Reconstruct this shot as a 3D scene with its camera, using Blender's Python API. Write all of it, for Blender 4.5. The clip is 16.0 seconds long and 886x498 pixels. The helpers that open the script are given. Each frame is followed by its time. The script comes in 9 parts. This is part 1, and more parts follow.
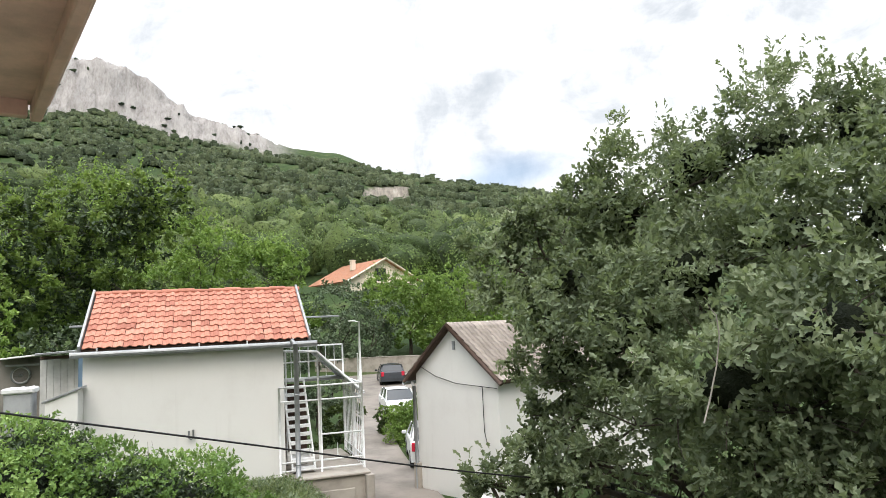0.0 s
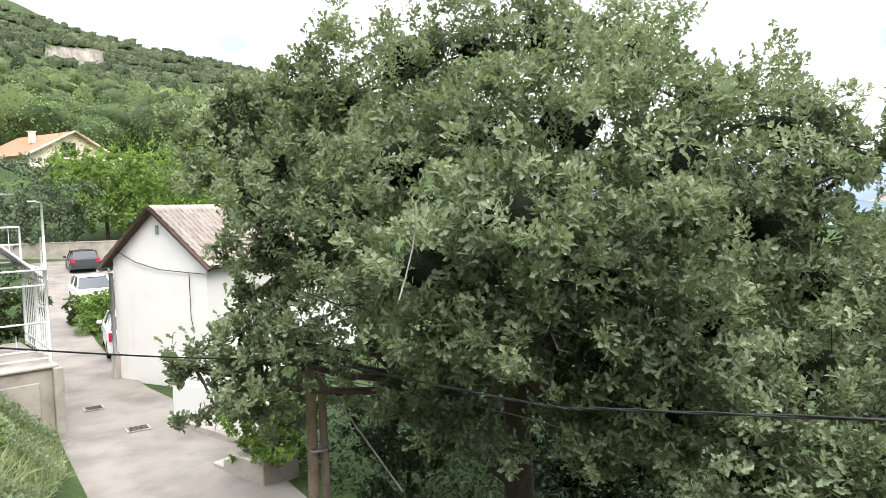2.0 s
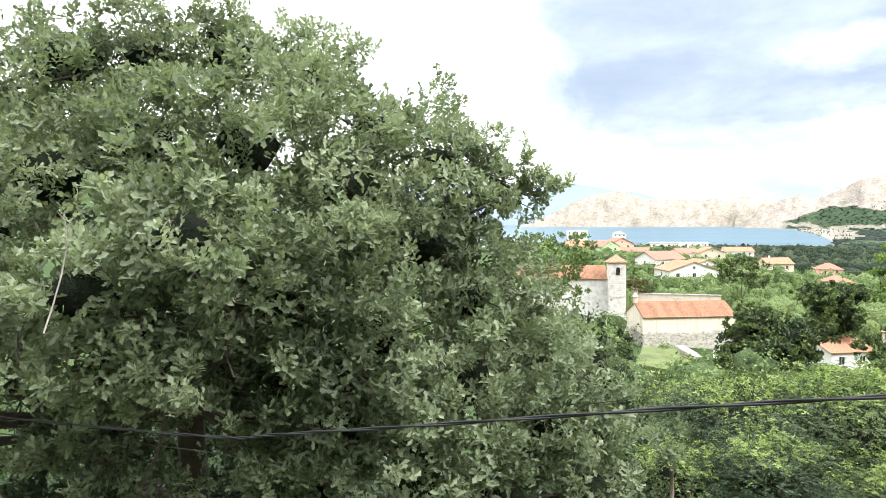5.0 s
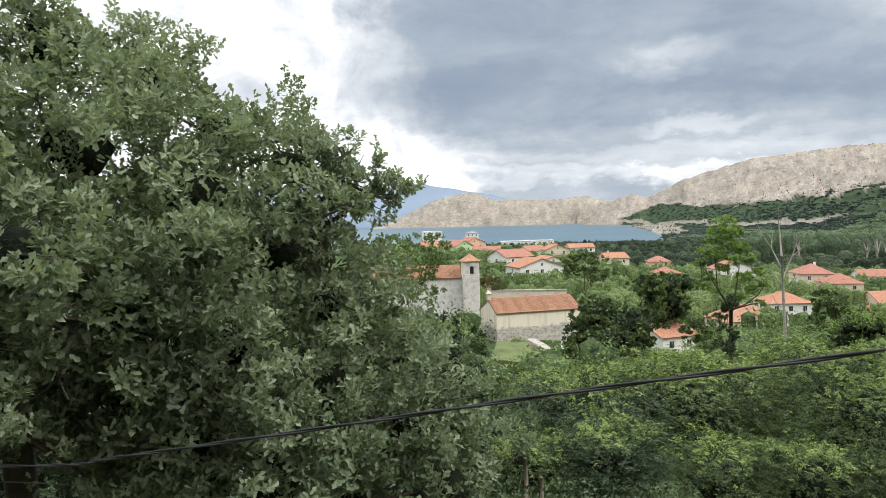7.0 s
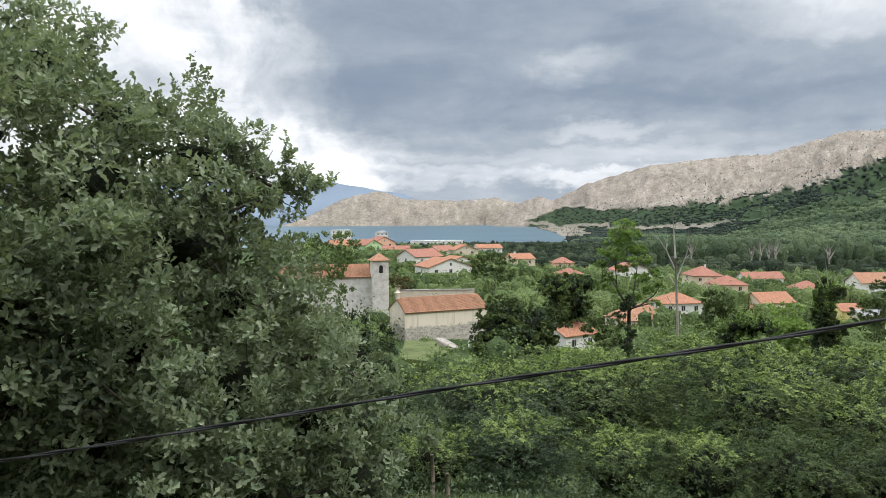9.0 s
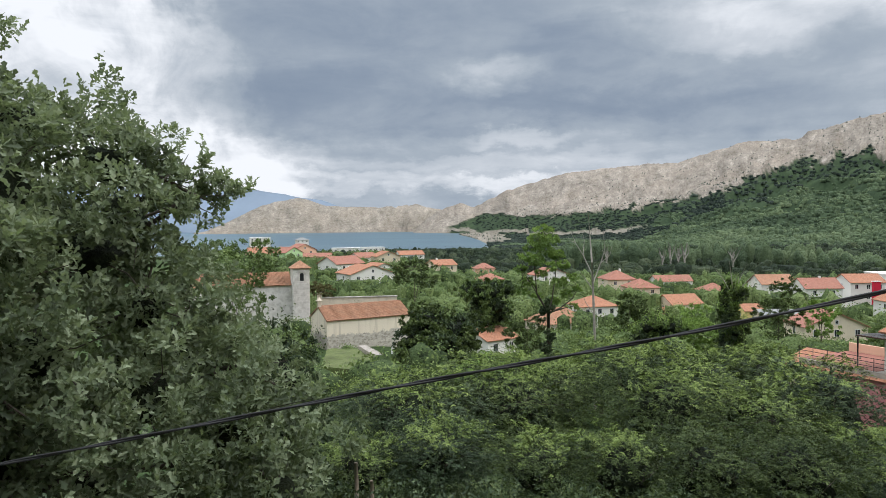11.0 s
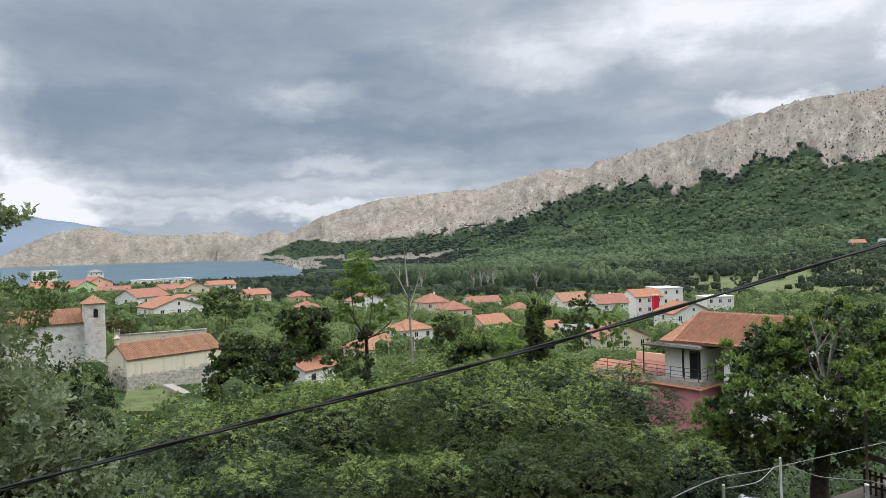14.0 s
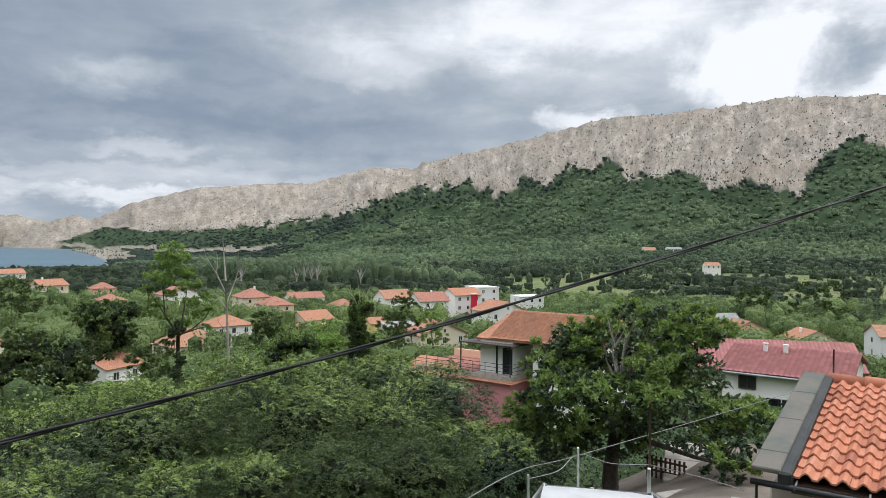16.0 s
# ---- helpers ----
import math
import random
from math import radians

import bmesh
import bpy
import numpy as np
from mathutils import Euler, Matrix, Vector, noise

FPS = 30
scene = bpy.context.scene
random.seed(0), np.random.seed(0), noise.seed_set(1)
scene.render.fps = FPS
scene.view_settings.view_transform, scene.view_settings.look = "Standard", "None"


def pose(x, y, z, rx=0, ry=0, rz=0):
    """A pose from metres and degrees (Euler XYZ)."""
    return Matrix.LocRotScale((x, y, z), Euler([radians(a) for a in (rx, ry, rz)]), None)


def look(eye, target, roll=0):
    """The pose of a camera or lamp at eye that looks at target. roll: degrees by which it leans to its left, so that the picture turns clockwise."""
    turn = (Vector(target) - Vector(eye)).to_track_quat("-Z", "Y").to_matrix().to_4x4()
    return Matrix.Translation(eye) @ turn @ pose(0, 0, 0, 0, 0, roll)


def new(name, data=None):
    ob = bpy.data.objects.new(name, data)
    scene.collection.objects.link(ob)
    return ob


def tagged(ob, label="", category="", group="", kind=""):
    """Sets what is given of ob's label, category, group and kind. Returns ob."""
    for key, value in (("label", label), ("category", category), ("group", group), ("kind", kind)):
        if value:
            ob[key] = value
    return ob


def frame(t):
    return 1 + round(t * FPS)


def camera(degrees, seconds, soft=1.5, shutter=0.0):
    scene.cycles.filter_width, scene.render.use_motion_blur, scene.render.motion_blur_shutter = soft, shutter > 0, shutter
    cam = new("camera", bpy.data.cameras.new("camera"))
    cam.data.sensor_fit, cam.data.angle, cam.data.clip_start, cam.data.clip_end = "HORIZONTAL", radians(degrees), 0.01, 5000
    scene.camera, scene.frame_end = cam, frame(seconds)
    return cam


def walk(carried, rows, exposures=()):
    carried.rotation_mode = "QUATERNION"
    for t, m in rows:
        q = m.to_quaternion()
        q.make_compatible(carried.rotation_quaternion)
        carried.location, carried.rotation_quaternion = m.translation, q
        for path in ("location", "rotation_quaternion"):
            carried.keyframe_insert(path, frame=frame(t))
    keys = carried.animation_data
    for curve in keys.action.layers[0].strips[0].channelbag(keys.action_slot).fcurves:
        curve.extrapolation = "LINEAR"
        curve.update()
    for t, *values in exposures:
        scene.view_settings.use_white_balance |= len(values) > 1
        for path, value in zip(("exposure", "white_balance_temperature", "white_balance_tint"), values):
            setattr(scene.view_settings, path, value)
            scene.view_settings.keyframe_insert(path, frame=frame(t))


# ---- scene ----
cam = camera(65.0, 16.0, 0.5)

PATH = [
    (0.0, pose(-0.073, 0.139, 5.021, 96.52, 2.80, 0.20)),
    (0.5, pose(-0.087, 0.146, 5.004, 94.99, 3.41, -2.71)),
    (1.0, pose(-0.055, 0.122, 4.978, 92.74, 2.10, -8.12)),
    (1.5, pose(-0.042, 0.084, 4.995, 89.11, 1.19, -14.81)),
    (2.0, pose(-0.028, 0.070, 4.998, 86.34, 1.52, -22.88)),
    (2.5, pose(-0.001, 0.062, 4.988, 86.21, 0.53, -29.69)),
    (3.0, pose(0.008, 0.058, 4.998, 86.61, -0.71, -33.65)),
    (3.5, pose(0.034, 0.056, 5.010, 86.86, -0.18, -36.55)),
    (4.0, pose(0.046, 0.052, 4.999, 87.49, -0.17, -41.29)),
    (4.5, pose(0.062, 0.047, 4.998, 87.33, -0.40, -44.46)),
    (5.0, pose(0.070, 0.033, 5.013, 87.65, 0.26, -48.10)),
    (7.5, pose(0.037, -0.038, 5.024, 87.65, 1.07, -62.25)),
    (8.0, pose(0.020, -0.054, 5.020, 87.77, 0.67, -64.36)),
    (10.5, pose(-0.058, -0.030, 4.990, 87.53, 0.56, -71.70)),
    (11.0, pose(-0.058, -0.052, 4.988, 87.99, 0.57, -73.78)),
    (11.5, pose(-0.031, -0.047, 4.987, 87.92, 0.24, -75.88)),
    (12.0, pose(-0.001, -0.044, 4.986, 88.08, 0.09, -79.01)),
    (12.5, pose(0.015, -0.051, 4.990, 88.33, -0.38, -81.45)),
    (13.0, pose(0.041, -0.012, 4.985, 89.87, 0.11, -84.88)),
    (13.5, pose(0.062, -0.016, 4.999, 89.65, 0.36, -86.09)),
    (14.0, pose(0.083, -0.012, 4.996, 89.83, 1.67, -88.88)),
    (14.5, pose(0.090, -0.002, 5.010, 90.17, 1.15, -91.27)),
    (15.0, pose(0.065, -0.038, 5.015, 90.51, 0.32, -96.03)),
    (15.5, pose(0.121, -0.031, 5.016, 89.11, -0.14, -98.88)),
    (16.0, pose(0.166, -0.055, 5.015, 89.40, -0.41, -103.17)),
]
EXPOSURE = [(0.0, 0.22, 6300, 10), (0.5, 0.0, 6150, 12), (1.0, 0.0, 6180, 12), (1.5, 0.33, 6250, 12), (2.6, 1.2, 6230, 10), (4.0, 1.2, 6230, 10), (5.0, 1.05, 6230, 10), (7.3, 0.02, 6250, 10), (8.2, -0.05, 6200, 10), (10.5, -0.2, 6080, 10), (13.0, -0.25, 6060, 10), (16.0, -0.2, 6040, 10)]
walk(cam, PATH, EXPOSURE)

# ---------------------------------------------------------------- sky and light
EYE_Z = 5.0
SEA_Z = -35.0
SUN_AZ, SUN_EL = 172.0, 44.0


class Nodes:
    """A short way to write node trees."""

    def __init__(self, tree):
        self.tree = tree
        tree.nodes.clear()

    def add(self, kind, links=None):
        node = self.tree.nodes.new(kind)
        self.set(node, links or {})
        return node

    def set(self, node, links):
        for key, value in links.items():
            socket = node.inputs[key]
            if isinstance(value, bpy.types.NodeSocket):
                self.tree.links.new(value, socket)
            elif isinstance(value, tuple) and len(value) == 3 and socket.type == "RGBA":
                socket.default_value = (*value, 1)
            else:
                socket.default_value = value

    def math(self, op, a, b=0.0):
        node = self.tree.nodes.new("ShaderNodeMath")
        node.operation = op
        self.set(node, {0: a, 1: b})
        return node.outputs[0]

    def step(self, value, a, b, lo=0.0, hi=1.0):
        node = self.tree.nodes.new("ShaderNodeMapRange")
        node.interpolation_type = "SMOOTHSTEP"
        self.set(node, {"Value": value, "From Min": a, "From Max": b, "To Min": lo, "To Max": hi})
        return node.outputs[0]

    def ramp(self, fac, stops):
        node = self.add("ShaderNodeValToRGB", {"Fac": fac})
        elements = node.color_ramp.elements
        while len(elements) < len(stops):
            elements.new(0.5)
        for element, (at, colour) in zip(elements, stops):
            element.position = at
            element.color = (*colour, 1)
        return node.outputs["Color"]

    def mix(self, fac, a, b, blend="MIX"):
        node = self.tree.nodes.new("ShaderNodeMix")
        node.data_type = "RGBA"
        node.blend_type = blend
        self.set(node, {0: fac, 6: a, 7: b})
        return node.outputs[2]

    def noise(self, vector, scale, detail=4.0, rough=0.55, distort=0.0):
        return self.add("ShaderNodeTexNoise", {"Vector": vector, "Scale": scale, "Detail": detail, "Roughness": rough, "Distortion": distort}).outputs["Fac"]

    def stretch(self, vector, scale):
        return self.add("ShaderNodeMapping", {"Vector": vector, "Scale": scale}).outputs[0]


CLOUDS = [
    (60.4, 12.0, 8.5, 5.0, -0.13), (67.9, 9.8, 13.0, 2.6, -0.15), (72.6, 17.0, 14.0, 3.5, -0.15), (88.4, 14.0, 7.8, 1.7, -0.14), (92.6, 8.6, 9.7, 1.7, -0.14), (105.6, 12.7, 7.0, 1.4, -0.10),
    (86.7, 10.6, 14.9, 1.9, -0.14), (132.5, 12.9, 3.1, 1.7, -0.26), (78.2, 12.4, 4.6, 1.5, 0.14), (78.7, 7.0, 6.0, 0.7, 0.15), (97.1, 14.6, 6.5, 2.3, 0.16), (113.3, 15.4, 8.5, 3.4, 0.14),
    (115.1, 10.0, 2.4, 1.0, 0.3), (113.0, 18.1, 9.9, 2.8, 0.22), (126.9, 13.4, 4.5, 3.6, 0.35), (75.9, 4.9, 14.0, 0.7, 0.11), (81.7, 3.4, 8.5, 0.6, 0.12), (58.2, 5.0, 5.1, 1.8, 0.16), (69.8, 3.4, 13.2, 0.6, 0.16)]


def build_world():
    world = bpy.data.worlds.new("cloudy_sky")
    scene.world = world
    world.use_nodes = True
    n = Nodes(world.node_tree)
    way = n.add("ShaderNodeTexCoord").outputs["Generated"]
    tex = n.add("ShaderNodeTexSky")
    tex.sky_type = "NISHITA"
    tex.sun_disc = False
    tex.sun_elevation = radians(SUN_EL)
    tex.sun_rotation = radians(SUN_AZ)
    blue = n.mix(1.0, tex.outputs[0], (0.12, 0.12, 0.12), "MULTIPLY")
    split = n.add("ShaderNodeSeparateXYZ", {0: way})
    x, y, z = split.outputs[0], split.outputs[1], split.outputs[2]
    # bearing and height of the way, in degrees, ruffled so that no cloud has a clean rim
    warp = n.noise(way, 5.0, 6.0, 0.6)
    warp_up = n.noise(n.stretch(way, (1.3, 1.3, 2.6)), 7.0, 6.0, 0.6)
    az = n.math("DEGREES", n.math("ARCTAN2", x, y))
    el = n.math("DEGREES", n.math("ARCSINE", z))
    az_w = n.math("ADD", az, n.math("MULTIPLY", n.math("SUBTRACT", warp, 0.5), 17.0))
    el_w = n.math("ADD", el, n.math("MULTIPLY", n.math("SUBTRACT", warp_up, 0.5), 6.0))
    # a cloud deck: the way is projected on a flat layer overhead, so that it lies in level streaks far off
    low = n.math("ADD", n.math("MAXIMUM", z, 0.0), 0.11)
    deck = n.add("ShaderNodeCombineXYZ", {0: n.math("DIVIDE", x, low), 1: n.math("DIVIDE", y, low), 2: 0.0}).outputs[0]
    big = n.noise(deck, 0.42, 3.0, 0.5, 0.3)
    fine = n.noise(deck, 1.05, 9.0, 0.6, 0.5)
    wisp = n.noise(n.stretch(way, (1.0, 1.0, 3.4)), 5.5, 8.0, 0.6, 0.6)
    puff = n.noise(way, 10.0, 8.0, 0.62, 0.4)
    # the heavy bank over the bay and the valley; beyond its rim the cloud is thin and bright
    rim = n.math("ADD", az_w, n.math("MULTIPLY", n.math("SUBTRACT", puff, 0.5), 16.0))
    rim = n.math("ADD", rim, n.math("MULTIPLY", n.math("SUBTRACT", el, 10.0), 0.25))
    bank = n.math("MULTIPLY", n.step(rim, 54.5, 60.0), n.step(az_w, 142.0, 112.0))
    light = n.math("SUBTRACT", 0.95, n.math("MULTIPLY", bank, 0.31))
    light = n.math("ADD", light, n.math("MULTIPLY", n.math("SUBTRACT", fine, 0.5), 0.34))
    light = n.math("ADD", light, n.math("MULTIPLY", n.math("SUBTRACT", wisp, 0.5), 0.36))
    light = n.math("ADD", light, n.math("MULTIPLY", n.math("SUBTRACT", puff, 0.5), n.math("SUBTRACT", 0.85, n.math("MULTIPLY", bank, 0.70))))
    # the darker bellies and the thin bright places between them: bearing, height, half widths, how much
    for c_az, c_el, r_az, r_el, much in CLOUDS:
        u = n.math("DIVIDE", n.math("SUBTRACT", az_w, c_az), r_az)
        v = n.math("DIVIDE", n.math("SUBTRACT", el_w, c_el), r_el)
        away = n.math("ADD", n.math("MULTIPLY", u, u), n.math("MULTIPLY", v, v))
        light = n.math("ADD", light, n.step(away, 2.2, 0.0, 0.0, much))
    cloud = n.ramp(light, [(0.0, (0.19, 0.245, 0.335)), (0.2, (0.245, 0.305, 0.395)), (0.4, (0.335, 0.392, 0.468)), (0.6, (0.475, 0.525, 0.575)), (0.8, (0.72, 0.745, 0.77)), (1.0, (1.12, 1.11, 1.10))])
    gap = n.math("MULTIPLY", n.step(big, 0.53, 0.66), n.step(rim, 40.0, 54.0, 0.75, 0.0))
    colour = n.mix(gap, cloud, blue)
    # an overcast sky is brightest overhead
    crown = n.step(z, 0.42, 0.95, 1.0, 3.6)
    back = n.add("ShaderNodeBackground", {"Color": colour, "Strength": crown})
    n.add("ShaderNodeOutputWorld", {"Surface": back.outputs[0]})


build_world()
sun_data = bpy.data.lights.new("sun", "SUN")
sun_data.energy = 1.25
sun_data.angle = radians(30)
sun_data.color = (1.0, 0.88, 0.74)
sun = new("sun", sun_data)
sun_way = Vector((math.sin(radians(SUN_AZ)) * math.cos(radians(SUN_EL)), math.cos(radians(SUN_AZ)) * math.cos(radians(SUN_EL)), math.sin(radians(SUN_EL))))
sun.matrix_world = look(sun_way * 100, (0, 0, 0))

# ---------------------------------------------------------------- materials


def material(name):
    mat = bpy.data.materials.new(name)
    mat.use_nodes = True
    return mat, Nodes(mat.node_tree)


def finish(n, colour, rough=0.8, bump=None, depth=0.02, metallic=0.0, specular=0.4):
    links = {"Base Color": colour, "Roughness": rough, "Metallic": metallic, "Specular IOR Level": specular}
    if bump is not None:
        links["Normal"] = n.add("ShaderNodeBump", {"Height": bump, "Distance": depth, "Strength": 0.8}).outputs[0]
    shade = n.add("ShaderNodeBsdfPrincipled", links)
    n.add("ShaderNodeOutputMaterial", {"Surface": shade.outputs[0]})


def plain(name, colour, rough=0.7, vary=0.15, scale=3.0, grain=40.0, depth=0.004, metallic=0.0, dirt=None, specular=0.4):
    """A coat of one colour with stains and grain at two scales."""
    mat, n = material(name)
    where = n.add("ShaderNodeTexCoord").outputs["Object"]
    blot = n.noise(where, scale, 5.0, 0.6)
    fine = n.noise(where, grain, 3.0, 0.6)
    dark = dirt or tuple(c * (1 - 2.2 * vary) for c in colour)
    base = n.mix(n.step(blot, 0.35, 0.75), colour, dark)
    base = n.mix(n.math("MULTIPLY", fine, vary * 1.6), base, tuple(c * 0.55 for c in colour))
    finish(n, base, rough, fine, depth, metallic, specular)
    return mat


def plaster(name, colour, stain=(0.32, 0.30, 0.27), amount=0.35, scale=0.9):
    """Rendered wall: patchy paint, rain streaks, fine sand grain."""
    mat, n = material(name)
    where = n.add("ShaderNodeTexCoord").outputs["Object"]
    blot = n.noise(where, scale, 6.0, 0.65)
    streak = n.noise(n.stretch(where, (5.0, 5.0, 0.35)), 1.0, 5.0, 0.6)
    fine = n.noise(where, 55.0, 3.0, 0.6)
    base = n.mix(n.math("MULTIPLY", n.step(blot, 0.45, 0.8), amount), colour, stain)
    base = n.mix(n.math("MULTIPLY", n.step(streak, 0.55, 0.8), amount * 0.8), base, stain)
    base = n.mix(n.math("MULTIPLY", fine, 0.15), base, tuple(c * 0.7 for c in colour))
    finish(n, base, 0.9, n.math("ADD", fine, blot), 0.006, 0.0, 0.2)
    return mat


def leafy(name, dark, mid, pale, scale=0.35, shine=0.45, glow=0.25, patch=0.5):
    """Leaves: each one a little different, sprays paler than others, some light passing through."""
    mat, n = material(name)
    where = n.add("ShaderNodeTexCoord").outputs["Object"]
    one = n.add("ShaderNodeNewGeometry").outputs["Random Per Island"]
    patches = n.noise(where, scale, 3.0, 0.6)
    tone = n.math("ADD", n.math("MULTIPLY", one, 1 - patch), n.math("MULTIPLY", n.step(patches, 0.3, 0.7), patch))
    colour = n.ramp(tone, [(0.0, dark), (0.5, mid), (1.0, pale)])
    top = n.add("ShaderNodeBsdfPrincipled", {"Base Color": colour, "Roughness": shine, "Specular IOR Level": 0.17})
    through_light = n.add("ShaderNodeBsdfTranslucent", {"Color": n.mix(0.5, colour, (pale[0] * 1.1, pale[1] * 1.2, pale[2] * 0.5))})
    both = n.add("ShaderNodeMixShader", {0: glow, 1: top.outputs[0], 2: through_light.outputs[0]})
    n.add("ShaderNodeOutputMaterial", {"Surface": both.outputs[0]})
    return mat


def tiled_roof(name, colour, old, pitch=0.24, row=0.36):
    """Clay tiles too far off to be built singly: rolls, courses, and each tile's own firing."""
    mat, n = material(name)
    where = n.add("ShaderNodeTexCoord").outputs["UV"]
    cell = n.add("ShaderNodeSeparateXYZ", {0: where})
    u, v = n.math("DIVIDE", cell.outputs[0], pitch), n.math("DIVIDE", cell.outputs[1], row)
    whole = n.add("ShaderNodeCombineXYZ", {0: n.math("FLOOR", u), 1: n.math("FLOOR", v), 2: 0.0}).outputs[0]
    one = n.add("ShaderNodeTexWhiteNoise", {"Vector": whole}).outputs["Value"]
    roll = n.math("ABSOLUTE", n.math("SINE", n.math("MULTIPLY", u, math.pi)))
    course = n.math("FRACT", v)
    blot = n.noise(where, 0.7, 5.0, 0.65)
    base = n.mix(one, colour, tuple(c * 0.72 for c in colour))
    base = n.mix(n.math("MULTIPLY", n.step(blot, 0.4, 0.75), 0.6), base, old)
    finish(n, base, 0.85, n.math("ADD", n.math("MULTIPLY", roll, 1.0), n.math("MULTIPLY", course, -0.5)), 0.07, 0.0, 0.2)
    return mat


OAK_LEAF = leafy("oak_leaf", (0.046, 0.062, 0.038), (0.160, 0.200, 0.122), (0.335, 0.385, 0.250), 0.7, 0.52, 0.34, 0.5)
# shaded copy of the oak leaf, for leaves inside the crown
OAK_SHADED = leafy("shaded_oak_leaf", (0.024, 0.034, 0.021), (0.092, 0.116, 0.070), (0.215, 0.255, 0.156), 0.6, 0.5, 0.3)
BUSH_LEAF = leafy("bush_leaf", (0.014, 0.023, 0.009), (0.054, 0.079, 0.026), (0.155, 0.200, 0.068), 0.6, 0.5, 0.18, 0.4)
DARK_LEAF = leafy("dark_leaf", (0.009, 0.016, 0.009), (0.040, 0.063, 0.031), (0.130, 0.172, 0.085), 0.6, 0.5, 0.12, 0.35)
LIT_TIP_LEAF = leafy("lit_shoot_leaf", (0.090, 0.130, 0.034), (0.185, 0.250, 0.070), (0.30, 0.375, 0.115), 0.6, 0.5, 0.2)
FRESH_LEAF = leafy("fresh_leaf", (0.050, 0.092, 0.024), (0.175, 0.270, 0.070), (0.33, 0.44, 0.13), 0.6, 0.5, 0.3)
IVY_LEAF = leafy("ivy_leaf", (0.036, 0.075, 0.02), (0.16, 0.265, 0.075), (0.36, 0.48, 0.17), 0.8, 0.5, 0.25)
OLIVE_LEAF = leafy("olive_leaf", (0.060, 0.090, 0.054), (0.120, 0.162, 0.102), (0.204, 0.240, 0.156), 0.5, 0.5, 0.15)
BROWN_LEAF = leafy("brown_leaf", (0.05, 0.05, 0.02), (0.11, 0.10, 0.04), (0.17, 0.15, 0.07), 0.5, 0.6, 0.2)
WALNUT_LEAF = leafy("walnut_leaf", (0.032, 0.060, 0.018), (0.155, 0.225, 0.066), (0.34, 0.43, 0.14), 0.8, 0.42, 0.32)
WOOD_FAR = leafy("woods_leaf", (0.024, 0.042, 0.015), (0.105, 0.160, 0.050), (0.245, 0.320, 0.105), 0.11, 0.6, 0.12, 0.6)


def canopy(name, dark, mid, pale, grain=0.9, spread=0.05, hollow_shade=1.0):
    """Crowns of trees too far off to tell their leaves: each crown its own green, leaf clumps in relief, shade in the
    hollows put into the colour.
    """
    mat, n = material(name)
    where = n.add("ShaderNodeTexCoord").outputs["Object"]
    one = n.add("ShaderNodeNewGeometry").outputs["Random Per Island"]
    stand = n.step(n.noise(where, spread, 3.0, 0.6), 0.3, 0.7)
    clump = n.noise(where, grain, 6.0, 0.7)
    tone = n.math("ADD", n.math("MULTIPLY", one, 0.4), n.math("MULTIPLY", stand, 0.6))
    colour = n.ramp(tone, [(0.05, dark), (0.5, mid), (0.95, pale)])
    # gaps between leaf clumps are shaded by colour
    colour = n.mix(n.step(clump, 0.50, 0.34, 0.0, hollow_shade), colour, tuple(c * 0.5 for c in dark))
    finish(n, colour, 0.8, clump, 1.6 / grain, 0.0, 0.15)
    return mat


# near-black core colour that stands in for shade deep in the crowns
CROWN_HEART = canopy("crown_shade_core", (0.008, 0.012, 0.006), (0.016, 0.022, 0.010), (0.026, 0.034, 0.016), 3.0, 0.2)
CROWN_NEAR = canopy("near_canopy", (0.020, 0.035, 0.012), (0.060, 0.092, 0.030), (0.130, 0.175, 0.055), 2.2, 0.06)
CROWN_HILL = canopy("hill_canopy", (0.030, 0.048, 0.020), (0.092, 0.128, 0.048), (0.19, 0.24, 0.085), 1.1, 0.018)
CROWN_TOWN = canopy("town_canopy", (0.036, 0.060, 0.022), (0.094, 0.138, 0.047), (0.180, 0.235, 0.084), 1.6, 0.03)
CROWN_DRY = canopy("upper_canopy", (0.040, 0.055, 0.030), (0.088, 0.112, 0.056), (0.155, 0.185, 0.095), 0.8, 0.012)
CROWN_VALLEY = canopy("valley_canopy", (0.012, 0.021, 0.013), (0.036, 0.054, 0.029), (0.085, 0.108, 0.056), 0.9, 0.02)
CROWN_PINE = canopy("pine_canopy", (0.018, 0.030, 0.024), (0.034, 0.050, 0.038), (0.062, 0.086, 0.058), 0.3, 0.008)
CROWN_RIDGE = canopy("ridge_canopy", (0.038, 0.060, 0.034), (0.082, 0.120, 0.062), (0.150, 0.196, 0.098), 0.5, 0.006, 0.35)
TOWN_LEAF = leafy("garden_leaf", (0.050, 0.080, 0.026), (0.130, 0.186, 0.060), (0.240, 0.300, 0.108), 0.10, 0.55, 0.16, 0.65)
VALLEY_LEAF = leafy("valley_leaf", (0.014, 0.024, 0.014), (0.050, 0.074, 0.036), (0.12, 0.15, 0.075), 0.02, 0.6, 0.1, 0.6)
BELT_LEAF = leafy("belt_leaf", (0.030, 0.050, 0.024), (0.088, 0.130, 0.058), (0.18, 0.235, 0.105), 0.05, 0.6, 0.12, 0.5)
GRASS = leafy("grass_blade", (0.06, 0.105, 0.045), (0.18, 0.235, 0.115), (0.36, 0.37, 0.22), 0.7, 0.6, 0.3)
BARK = plain("bark", (0.085, 0.07, 0.055), 0.95, 0.25, 6.0, 30.0, 0.02)
